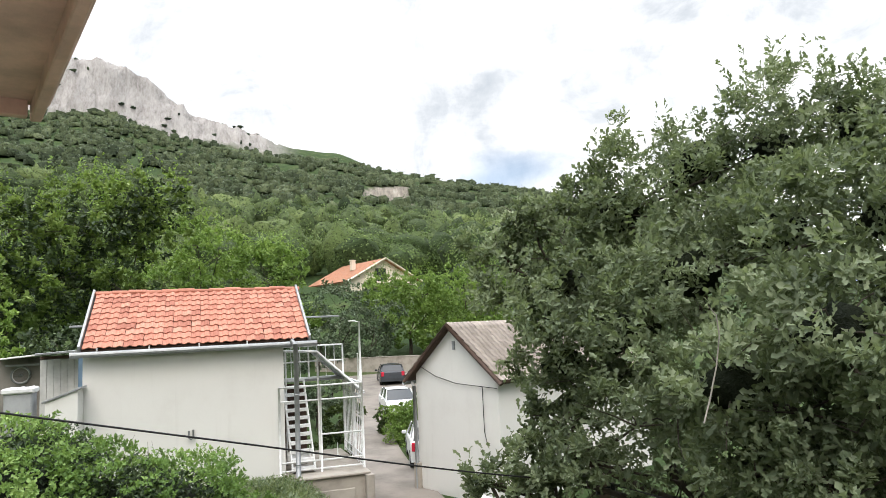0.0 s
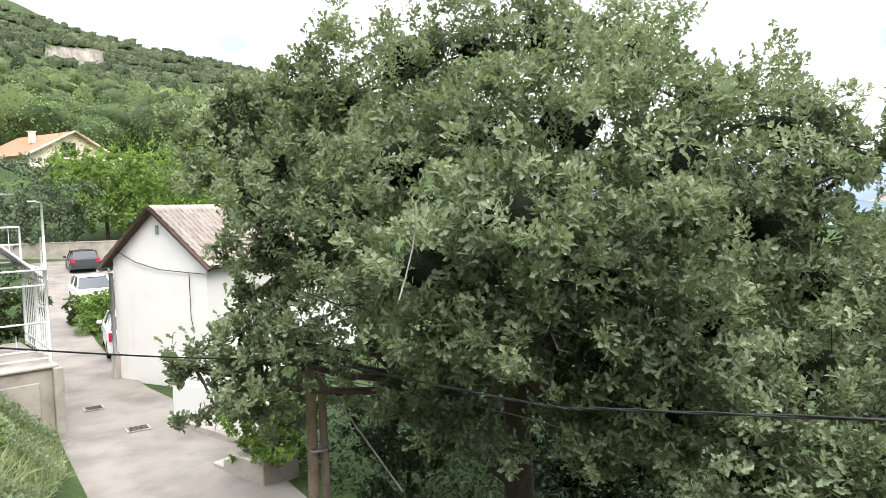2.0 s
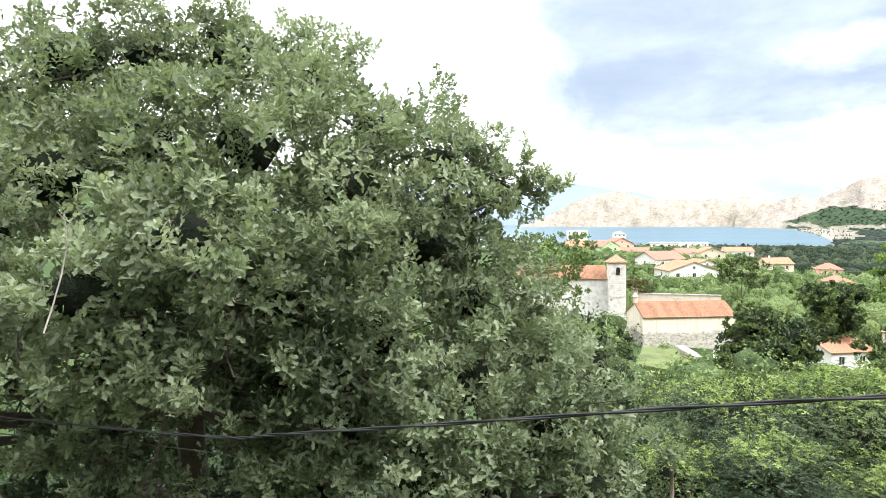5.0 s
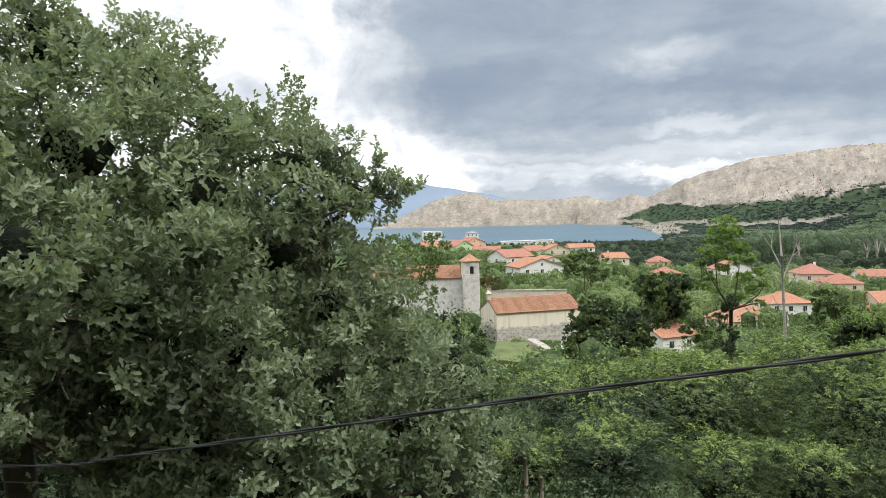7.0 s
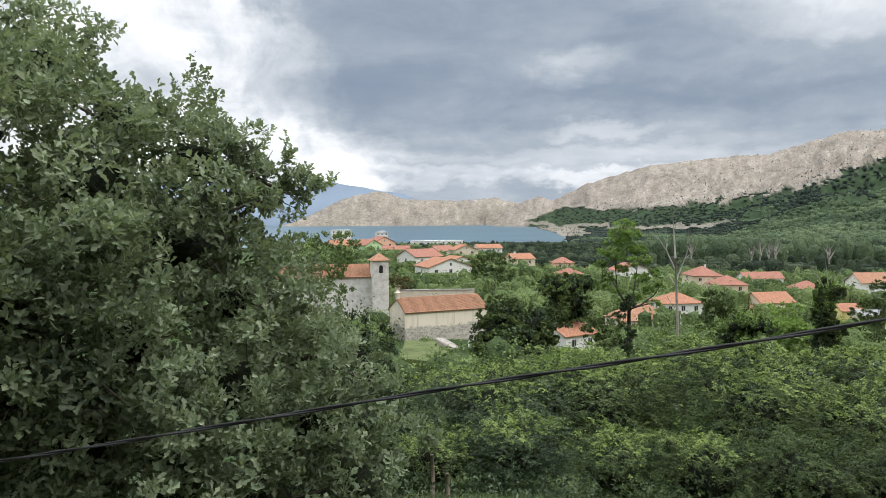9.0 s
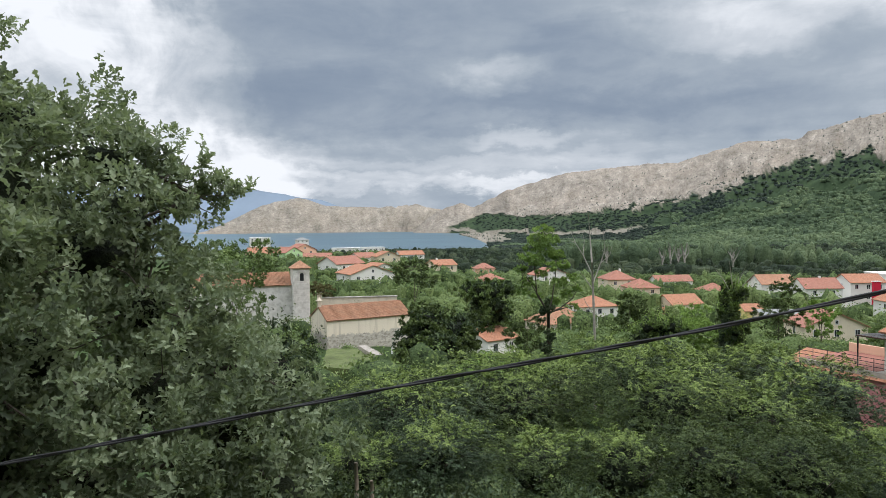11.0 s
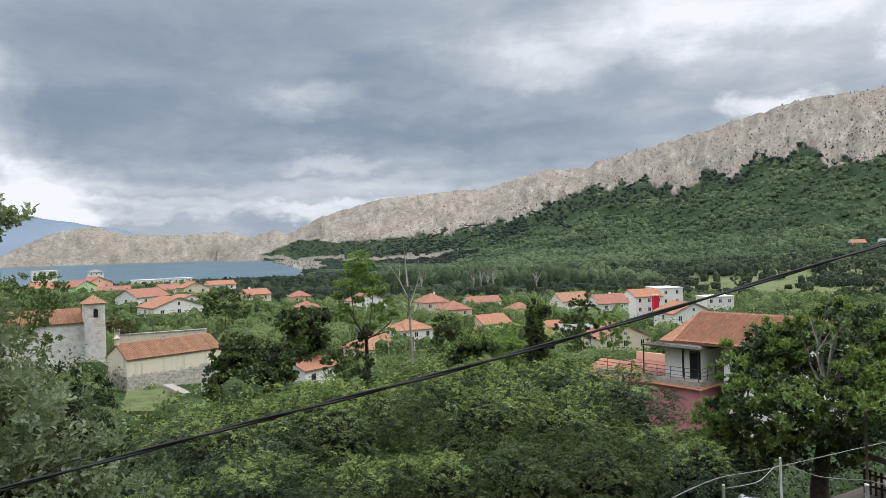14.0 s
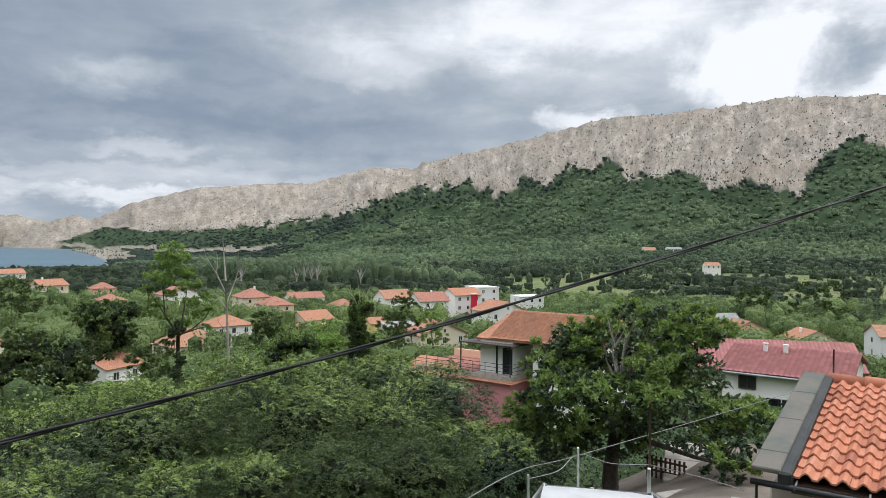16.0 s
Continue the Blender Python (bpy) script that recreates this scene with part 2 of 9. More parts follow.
BARE_WOOD = plain("bare_wood", (0.36, 0.33, 0.29), 0.9, 0.2, 4.0, 30.0, 0.01)
POLE_WOOD = plain("pole_wood", (0.24, 0.19, 0.145), 0.9, 0.25, 3.0, 40.0, 0.01)
WHITE_WALL = plaster("white_plaster", (0.74, 0.73, 0.70), (0.50, 0.47, 0.43), 0.24)
WHITE_CLEAN = plaster("white_paint_wall", (0.80, 0.78, 0.74), (0.5, 0.49, 0.47), 0.15)
CREAM_WALL = plaster("cream_plaster", (0.70, 0.61, 0.47), (0.38, 0.31, 0.22), 0.3)
BEIGE_WALL = plaster("beige_plaster", (0.62, 0.52, 0.40), (0.35, 0.3, 0.24), 0.25)
YELLOW_WALL = plaster("yellow_plaster", (0.80, 0.66, 0.28), (0.5, 0.42, 0.22), 0.2)
PEACH_WALL = plaster("peach_plaster", (0.78, 0.50, 0.36), (0.5, 0.35, 0.25), 0.2)
GREEN_WALL = plaster("pale_green_plaster", (0.50, 0.70, 0.38), (0.35, 0.45, 0.28), 0.2)
PINK_WALL = plaster("pink_plaster", (0.52, 0.22, 0.235), (0.34, 0.15, 0.15), 0.3)
RED_WALL = plaster("red_plaster", (0.6, 0.03, 0.06), (0.4, 0.03, 0.05), 0.2)
OLD_WALL = plaster("weathered_wall", (0.66, 0.58, 0.47), (0.30, 0.27, 0.22), 0.6)
ORANGE_ROOF = tiled_roof("orange_roof_tiles", (0.47, 0.225, 0.135), (0.33, 0.19, 0.135))
RED_ROOF = tiled_roof("red_roof_tiles", (0.42, 0.195, 0.140), (0.31, 0.17, 0.13))
OLD_ROOF = tiled_roof("old_clay_roof", (0.47, 0.25, 0.155), (0.25, 0.17, 0.12), 0.2, 0.3)
GREY_ROOF = plain("grey_roof", (0.30, 0.31, 0.30), 0.8, 0.2, 1.0)
CONCRETE = plain("concrete", (0.42, 0.38, 0.33), 0.95, 0.2, 1.6, 40.0, 0.006)
LANE_MAT = plain("lane_concrete", (0.255, 0.226, 0.198), 0.95, 0.2, 0.8, 30.0, 0.008)
WHITE_METAL = plain("white_painted_metal", (0.78, 0.78, 0.77), 0.5, 0.1, 5.0, 30.0, 0.002)
GREY_METAL = plain("grey_zinc", (0.36, 0.37, 0.38), 0.45, 0.15, 4.0, 30.0, 0.002, 0.6)
DARK_METAL = plain("dark_metal", (0.035, 0.037, 0.04), 0.5, 0.2, 5.0, 30.0, 0.002, 0.5)
DARK_WOOD = plain("dark_wood", (0.09, 0.055, 0.04), 0.8, 0.25, 4.0, 30.0, 0.004)
BLACK_CABLE = plain("black_cable", (0.012, 0.012, 0.013), 0.6, 0.2, 8.0, 60.0, 0.002)
GREY_CABLE = plain("grey_cable", (0.28, 0.27, 0.26), 0.7, 0.2, 8.0, 60.0, 0.002)
RUBBER = plain("rubber", (0.02, 0.02, 0.02), 0.85, 0.2)
GLASS = plain("dark_window_glass", (0.025, 0.03, 0.035), 0.08, 0.1, 1.0, 3.0, 0.0, 0.0, None, 0.6)
PALE_BOARD = plain("pale_boards", (0.60, 0.60, 0.58), 0.75, 0.16, 2.5, 30.0, 0.004)
GREY_BOARD = plain("grey_boards", (0.40, 0.41, 0.42), 0.7, 0.2, 2.0, 30.0, 0.004)
EAVE_MAT = plain("eave_plaster", (0.84, 0.60, 0.52), 0.9, 0.15, 3.0, 40.0, 0.006)
STONE = plain("stone", (0.50, 0.47, 0.42), 0.95, 0.25, 1.2, 14.0, 0.03)

# ---------------------------------------------------------------- mesh helpers


def part(name, bm, mat, parent=None, label="", smooth_faces=False):
    """Links a bmesh as one mesh object, under a thing where one is given."""
    data = bpy.data.meshes.new(name)
    bm.normal_update()
    bm.to_mesh(data)
    bm.free()
    data.materials.append(mat)
    if smooth_faces:
        data.shade_smooth()
    ob = new(name, data)
    ob.parent = parent
    return tagged(ob, label)


def quick(name, verts, faces, mat, parent=None, label="", smooth_faces=False):
    data = bpy.data.meshes.new(name)
    data.from_pydata([tuple(v) for v in verts], [], faces)
    data.materials.append(mat)
    if smooth_faces:
        data.shade_smooth()
    ob = new(name, data)
    ob.parent = parent
    return tagged(ob, label)


def thing(name, m, label, category, group="", kind=""):
    ob = new(name)
    ob.empty_display_size = 0.2
    ob.matrix_basis = m
    return tagged(ob, label, category, group, kind)


def box(bm, size, at, bevel=0.0, turn=None):
    """Adds a box with rounded edges: size in metres, at its centre."""
    made = bmesh.ops.create_cube(bm, size=1.0, matrix=Matrix.Translation(at) @ (turn or Matrix()) @ Matrix.Diagonal((*size, 1)))
    if bevel:
        edges = list({e for v in made["verts"] for e in v.link_edges})
        bmesh.ops.bevel(bm, geom=edges, offset=bevel, segments=1, affect="EDGES")
    return bm


def box_part(name, size, at, mat, parent=None, label="", bevel=0.01, turn=None):
    return part(name, box(bmesh.new(), size, at, bevel, turn), mat, parent, label)


def tube_arrays(points, radii, sides=6):
    """Rings round a line of points, closed at both ends."""
    pts = [Vector(p) for p in points]
    verts, faces = [], []
    up = Vector((0.31, 0.17, 0.93))
    for i, p in enumerate(pts):
        along = (pts[min(i + 1, len(pts) - 1)] - pts[max(i - 1, 0)]).normalized()
        a = along.cross(up if abs(along.dot(up)) < 0.95 else Vector((1, 0, 0))).normalized()
        b = along.cross(a)
        for k in range(sides):
            s = 2 * math.pi * k / sides
            verts.append(p + (a * math.cos(s) + b * math.sin(s)) * radii[i])
    for i in range(len(pts) - 1):
        for k in range(sides):
            faces.append((i * sides + k, i * sides + (k + 1) % sides, (i + 1) * sides + (k + 1) % sides, (i + 1) * sides + k))
    faces.append(tuple(range(sides)))
    faces.append(tuple(reversed(range((len(pts) - 1) * sides, len(pts) * sides))))
    return verts, faces


def tubes(name, lines, mat, parent=None, label="", sides=6):
    """One mesh of several tubes; a line is (points, radii)."""
    verts, faces = [], []
    for points, radii in lines:
        v, f = tube_arrays(points, radii, sides)
        faces += [tuple(i + len(verts) for i in face) for face in f]
        verts += v
    return quick(name, verts, faces, mat, parent, label, True)


def rod(name, a, b, r, mat, parent=None, label="", sides=8):
    return tubes(name, [((a, b), (r, r))], mat, parent, label, sides)


def polar(az, d, z=0.0):
    return Vector((math.sin(radians(az)) * d, math.cos(radians(az)) * d, z))


def bulk_mesh(name, verts, loops, starts, mat, parent=None, smooth_faces=False):
    """A large mesh from arrays: corners, the corners of each face in a row, and where each face starts."""
    data = bpy.data.meshes.new(name)
    data.vertices.add(len(verts))
    data.vertices.foreach_set("co", np.ascontiguousarray(verts, dtype=np.float32).ravel())
    data.loops.add(len(loops))
    data.loops.foreach_set("vertex_index", np.ascontiguousarray(loops, dtype=np.int32))
    data.polygons.add(len(starts))
    data.polygons.foreach_set("loop_start", np.ascontiguousarray(starts, dtype=np.int32))
    data.update(calc_edges=True)
    data.materials.append(mat)
    if smooth_faces:
        data.shade_smooth()
    ob = new(name, data)
    ob.parent = parent
    return ob


# ---------------------------------------------------------------- noise over the plan


def smooth(a, b, v):
    s = np.clip((v - a) / (b - a), 0.0, 1.0)
    return s * s * (3 - 2 * s)


LATTICE = np.random.RandomState(7).rand(256, 256)


def value_noise(x, y):
    xi, yi = np.floor(x).astype(int), np.floor(y).astype(int)
    fx, fy = x - xi, y - yi
    fx, fy = fx * fx * (3 - 2 * fx), fy * fy * (3 - 2 * fy)
    a, b = LATTICE[xi % 256, yi % 256], LATTICE[(xi + 1) % 256, yi % 256]
    c, d = LATTICE[xi % 256, (yi + 1) % 256], LATTICE[(xi + 1) % 256, (yi + 1) % 256]
    return (a * (1 - fx) + b * fx) * (1 - fy) + (c * (1 - fx) + d * fx) * fy


def fbm(x, y, octaves=5, ridged=False):
    total, weight, norm = 0.0, 1.0, 0.0
    for k in range(octaves):
        v = value_noise(x * 2 ** k + 17.3 * k, y * 2 ** k + 5.1 * k)
        total = total + weight * (1 - np.abs(2 * v - 1) if ridged else v)
        norm += weight
        weight *= 0.5
    return total / norm


# ---------------------------------------------------------------- the ground

VALLEY_D = [0, 8, 12, 17, 24, 30, 40, 57, 75, 110, 160, 220, 300, 450, 700, 900, 1000, 1400, 5200]
VALLEY_Z = [0, -0.2, -0.6, -2.0, -4.0, -5.5, -7.5, -10.5, -12.6, -16.5, -20, -21.5, -22, -23.5, -26, -30, -37, -45, -60]
NORTH_D = [0, 25, 39, 50, 57, 75, 110, 250, 400, 620, 700, 780, 900, 5200]
NORTH_EL = [0, 0, 0, 0, 0, 0, 3.2, 7.4, 10.0, 12.1, 12.6, 12.6, 11.6, 0]
NORTH_Z = [0, 0.05, 0.4, 1.2, 1.7, 4.5]
HILL_AZ = [-180, -150, -117, -80, -60, -33, -29.3, -27.4, -25.5, -23.5, -20.8, -20.0, -15.9, -13.2, -8.2, -5.4, -0.7, 3.5, 6, 20, 40, 55]
HILL_EL = [16, 18.6, 19.6, 19.6, 19, 20.0, 20.7, 21.0, 20.6, 19.6, 18.4, 17.3, 16.2, 15.3, 14.5, 13.3, 12.4, 11.6, 11.0, 8.0, 3.5, 0.5]
ROCK_EL = [15, 17.5, 18.6, 18.5, 17, 16.4, 16.5, 16.9, 16.9, 16.1, 15.4, 15.2, 14.9, 14.2, 14.0, 13.2, 12.3, 11.5, 11.0, 8.0, 3.5, 0.5]
RIDGE_AZ = [71, 73.2, 75.1, 76.4, 79.2, 83.7, 89, 92.4, 97, 101, 101.4, 108.5, 115.3, 117.2, 121, 125, 129.6, 135.5, 150, 180]
RIDGE_EL = [-0.6, 1.0, 1.8, 1.4, 2.8, 4.05, 4.55, 4.6, 5.95, 6.0, 6.4, 8.0, 9.65, 10.0, 10.0, 10.4, 10.7, 10.35, 9, 7]
RIDGE_D = [3700, 3600, 3550, 3500, 3300, 3100, 2900, 2800, 2650, 2520, 2500, 2300, 2150, 2100, 2080, 2050, 2020, 2000, 2000, 2000]
FOOT_D = [3500, 3300, 3100, 2900, 2400, 1750, 1250, 950, 740, 640, 640, 570, 530, 510, 500, 500, 500, 500, 500, 500]
LINE_AZ = [74.0, 75.5, 77.2, 78.5, 80.4, 84, 86.9, 89.6, 92.6, 95, 97, 99, 101.5, 104.3, 106.9, 107.6, 110.2, 111.3, 113, 114.5, 116.5, 118.7, 121.4, 124.3, 127.8, 130.4, 131.5, 133.3, 135.5]
LINE_EL = [-0.3, 0.25, 0.85, 0.85, 0.65, 0.75, 1.4, 1.45, 2.4, 2.65, 3.2, 3.9, 4.85, 5.1, 5.1, 4.2, 5.3, 5.0, 6.3, 6.6, 6.4, 5.4, 6.2, 4.9, 4.75, 4.3, 6.8, 7.5, 6.9]
STRIP_AZ = [74, 77, 81, 84.6, 87.6, 90.2, 92]
STRIP_EL = [-0.3, -0.45, -0.57, -0.55, -0.42, -0.2, -9]
ISLE_AZ = [54, 56.4, 58.4, 60.2, 62.0, 62.8, 64.3, 66.2, 68.7, 70.5, 71.6, 72.9, 74.5, 76]
ISLE_EL = [-0.6, 0.2, 1.34, 1.95, 2.25, 2.15, 1.6, 1.55, 1.42, 1.6, 1.7, 1.55, 0.9, -0.6]


def lane_z(y):
    return np.interp(y, NORTH_D[:6], NORTH_Z)


def ground(az, d):
    """Height of the ground, and how bare it is (1: rock), at a bearing in degrees and a distance."""
    az, d = np.asarray(az, float), np.asarray(d, float)
    x, y = np.sin(np.radians(az)) * d, np.cos(np.radians(az)) * d
    rough = fbm(x / 45.0 + 60, y / 45.0 + 60, 4) - 0.5
    # the valley, and the higher terraces beside the walnut
    east = np.interp(d, VALLEY_D, VALLEY_Z)
    east = east * (1 - 0.5 * smooth(112, 128, az) * smooth(140, 60, d))
    east = east + np.interp(d, [80, 110, 190, 320, 500], [0, 2.5, 9.5, 11.5, 0]) * smooth(76, 67, az)
    coast = np.interp(d, [900, 2600], [76.6, 73.5])
    east = np.maximum(east, -70 + (44 - 6 * smooth(880, 1000, d)) * smooth(coast, coast + 2.0, az))
    east = east + rough * np.clip(d / 60.0, 0, 3)
    # the hill behind the lane
    top, rock = np.interp(az, HILL_AZ, HILL_EL), np.interp(az, HILL_AZ, ROCK_EL)
    el = np.interp(d, NORTH_D, NORTH_EL) / 12.6 * rock
    el = el + (top - rock) * smooth(705, 790, d)
    slope = EYE_Z + d * np.tan(np.radians(el))
    near = np.interp(d, NORTH_D[:6], NORTH_Z)
    north = near + (slope - near) * smooth(60, 110, d)
    north = np.where(d > 800, north - (d - 800) * 0.25, north) + rough * np.clip((d - 60) / 25.0, 0, 10) * (d < 800)
    cliff = smooth(690, 720, d) * smooth(-11, -15, az)
    north = north + cliff * (fbm(x / 26.0, y / 26.0, 5, True) - 0.6) * 26 * smooth(830, 770, d)
    turn = smooth(12, 50, az) * smooth(190, 175, np.abs(az))
    z = north * (1 - turn) + east * turn
    # the bank and the terrace beside the lane
    bank = smooth(-2.0, -4.2, x + (y - 18) * 0.22) * smooth(48, 30, y) * smooth(-30, -8, y)
    z = z + bank * 1.55
    # the long ridge across the valley
    inside = smooth(70.5, 72, az)
    crest, foot = np.interp(az, RIDGE_AZ, RIDGE_D), np.interp(az, RIDGE_AZ, FOOT_D)
    crest_el = np.interp(az, RIDGE_AZ, RIDGE_EL)
    s = np.clip((d - foot) / (crest - foot), 0, 1)
    lobes = fbm(az / 2.2 + 3, s * 1.5 + 9, 4) - 0.5
    climb = np.clip(s * 0.62 / 0.74, 0, 0.62) + np.clip((s - 0.74) / 0.26, 0, 1) * 0.38
    foot_el = np.degrees(np.arctan((np.interp(az, [88, 96], [-40.0, -24.0]) - EYE_Z) / foot))
    ridge_el = foot_el + (crest_el - foot_el) * climb
    ridge = EYE_Z + d * np.tan(np.radians(ridge_el))
    # ribs and gullies that run down the fall of the slope, and crags across them
    bend = (fbm(az / 3.0 + 12, s * 2.0, 3) - 0.5) * 1.6
    ribs = fbm((az + bend) / 1.7, s * 0.8 + 4, 6, True) - 0.56
    crags = fbm(x / 130.0 + 99, y / 130.0 + 99, 5, True) - 0.56
    ridge = ridge + (ribs * 80 * smooth(0.5, 0.8, s) + crags * 85) * np.sin(np.pi * np.clip(s, 0, 1)) ** 0.8 * smooth(0.15, 0.55, s) * np.clip(crest_el / 6.0, 0.25, 1.0)
    ridge = ridge + (fbm(az / 0.5, az * 0 + 2, 4) - 0.5) * 14 * smooth(0.9, 1.0, s)
    ridge = np.where(d > crest + 12, ridge - (d - crest - 12) * 0.5, ridge)
    use = inside * (d > foot)
    z = z * (1 - use) + np.maximum(z, ridge) * use
    seen = np.degrees(np.arctan((z - EYE_Z) / np.maximum(d, 1.0)))
    fray = (fbm(az / 0.9 + 3, d / 160.0 + 8, 5) - 0.5) * 2.0 + lobes * 1.0
    line = np.interp(az, LINE_AZ, LINE_EL) - 0.28 * smooth(80, 95, az) + fray * smooth(74, 100, az) * 0.85 + fray * 0.25
    strip = np.interp(az, STRIP_AZ, STRIP_EL) + fray * 0.35
    bare = use * np.maximum(smooth(line - 0.05, line + 0.05, seen), 0.75 * smooth(strip + 0.04, strip - 0.04, seen) * smooth(strip - 0.34, strip - 0.26, seen) * smooth(92, 88, az))
    bare = np.maximum(bare, (d > 430) * (d < 640) * smooth(-6.9, -6.1, az) * smooth(-2.0, -2.8, az) * (el > 10.3) * (el < 11.75))
    # the open shore between the woods of the plain and the foot of the ridge
    shore = smooth(81.5, 77.5, az + fray * 0.8) * smooth(73.0, 74.5, az) * smooth(1000, 1500, d + fray * 120) * (d < foot + 20)
    bare = np.maximum(bare, shore * 0.75)
    # the island in the bay
    crest_el = np.interp(az, ISLE_AZ, ISLE_EL) - (fbm(az / 1.1, az * 0, 4) - 0.5) * 0.25
    s = np.clip((d - 4080) / 260.0, 0, 1)
    isle = EYE_Z + d * np.tan(np.radians(-0.6 + (crest_el + 0.6) * (0.35 * smooth(0, 0.12, s) + 0.65 * s)))
    isle = isle + (fbm(az / 0.5, s * 2, 5, True) - 0.55) * 40 * np.sin(np.pi * s)
    isle = np.where(d > 4350, isle - (d - 4350) * 1.0, isle)
    on = (az > 54) & (az < 76) & (d > 4080)
    z = np.where(on, np.maximum(z, isle), z)
    # lower bareness darkens the island: cloud shade put into its cover colour
    bare = np.where(on, 0.74 - 0.42 * smooth(0.25, 0.6, s + (fbm(az / 0.8, d / 80.0, 3) - 0.5) * 0.8), bare)
    bare = np.maximum(bare, cliff)
    bare = np.maximum(bare, (d > 2200) * smooth(74.6, 74.0, az + fray * 0.3) * (az > 45) * 0.9)
    return z, bare


def ground_z(x, y):
    return float(ground(math.degrees(math.atan2(x, y)), math.hypot(x, y))[0])


def ground_material():
    mat, n = material("ground_cover")
    where = n.add("ShaderNodeTexCoord").outputs["Object"]
    bare = n.add("ShaderNodeAttribute")
    bare.attribute_name = "bare"
    far = n.noise(where, 0.02, 8.0, 0.68, 0.4)
    mid = n.noise(where, 0.12, 6.0, 0.62)
    fine = n.noise(where, 2.4, 5.0, 0.65)
    green = n.ramp(n.math("ADD", n.math("MULTIPLY", mid, 0.7), n.math("MULTIPLY", fine, 0.3)), [(0.3, (0.020, 0.036, 0.014)), (0.52, (0.045, 0.072, 0.024)), (0.72, (0.11, 0.125, 0.05))])
    split = n.add("ShaderNodeSeparateXYZ", {0: where})
    round_way = n.math("MULTIPLY", n.math("ARCTAN2", split.outputs[0], split.outputs[1]), 55.0)
    fall = n.add("ShaderNodeCombineXYZ", {0: n.math("MULTIPLY", round_way, 1.5), 1: n.math("MULTIPLY", split.outputs[2], 0.016), 2: 0.0}).outputs[0]
    # streaks down the fall: pale scree, with light and shade of ribs put in
    streak = n.noise(fall, 1.0, 8.0, 0.7)
    sheet = n.add("ShaderNodeCombineXYZ", {0: n.math("MULTIPLY", round_way, 42.0), 1: split.outputs[2], 2: n.math("MULTIPLY", n.math("ADD", split.outputs[0], split.outputs[1]), 0.12)}).outputs[0]
    crag = n.noise(sheet, 0.15, 12.0, 0.75)
    patch = n.noise(where, 0.006, 5.0, 0.6)
    rock_face = n.noise(sheet, 0.034, 8.0, 0.7, 0.6)
    tone = n.math("ADD", n.math("ADD", n.math("MULTIPLY", crag, 0.36), n.math("MULTIPLY", rock_face, 0.26)), n.math("MULTIPLY", streak, 0.38))
    stone = n.ramp(tone, [(0.40, (0.125, 0.110, 0.092)), (0.46, (0.218, 0.192, 0.160)), (0.53, (0.31, 0.273, 0.228)), (0.60, (0.46, 0.408, 0.343))])
    stone = n.mix(n.step(patch, 0.4, 0.65, 0.0, 0.35), stone, (0.30, 0.245, 0.195))
    scrub = n.math("MULTIPLY", n.step(n.noise(sheet, 0.11, 10.0, 0.85), 0.54, 0.58), n.step(patch, 0.35, 0.65, 0.1, 0.7))
    stone = n.mix(scrub, stone, (0.10, 0.105, 0.065))
    face = n.add("ShaderNodeAttribute")
    face.attribute_name = "cliff"
    fresh = n.ramp(tone, [(0.40, (0.22, 0.20, 0.185)), (0.48, (0.37, 0.345, 0.325)), (0.58, (0.50, 0.47, 0.445))])
    stone = n.mix(face.outputs["Fac"], stone, fresh)
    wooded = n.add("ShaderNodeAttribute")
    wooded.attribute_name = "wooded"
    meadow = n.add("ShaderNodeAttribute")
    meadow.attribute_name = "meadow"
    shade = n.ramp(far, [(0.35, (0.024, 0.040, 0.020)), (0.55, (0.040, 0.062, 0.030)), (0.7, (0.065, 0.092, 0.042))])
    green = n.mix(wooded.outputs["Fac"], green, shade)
    hay = n.ramp(mid, [(0.35, (0.10, 0.13, 0.05)), (0.6, (0.17, 0.185, 0.085))])
    green = n.mix(meadow.outputs["Fac"], green, hay)
    colour = n.mix(bare.outputs["Fac"], green, stone)
    height = n.math("ADD", n.math("MULTIPLY", tone, n.math("MULTIPLY", bare.outputs["Fac"], 13.0)), n.math("MULTIPLY", fine, 0.12))
    finish(n, colour, 0.95, height, 1.0, 0.0, 0.1)
    return mat


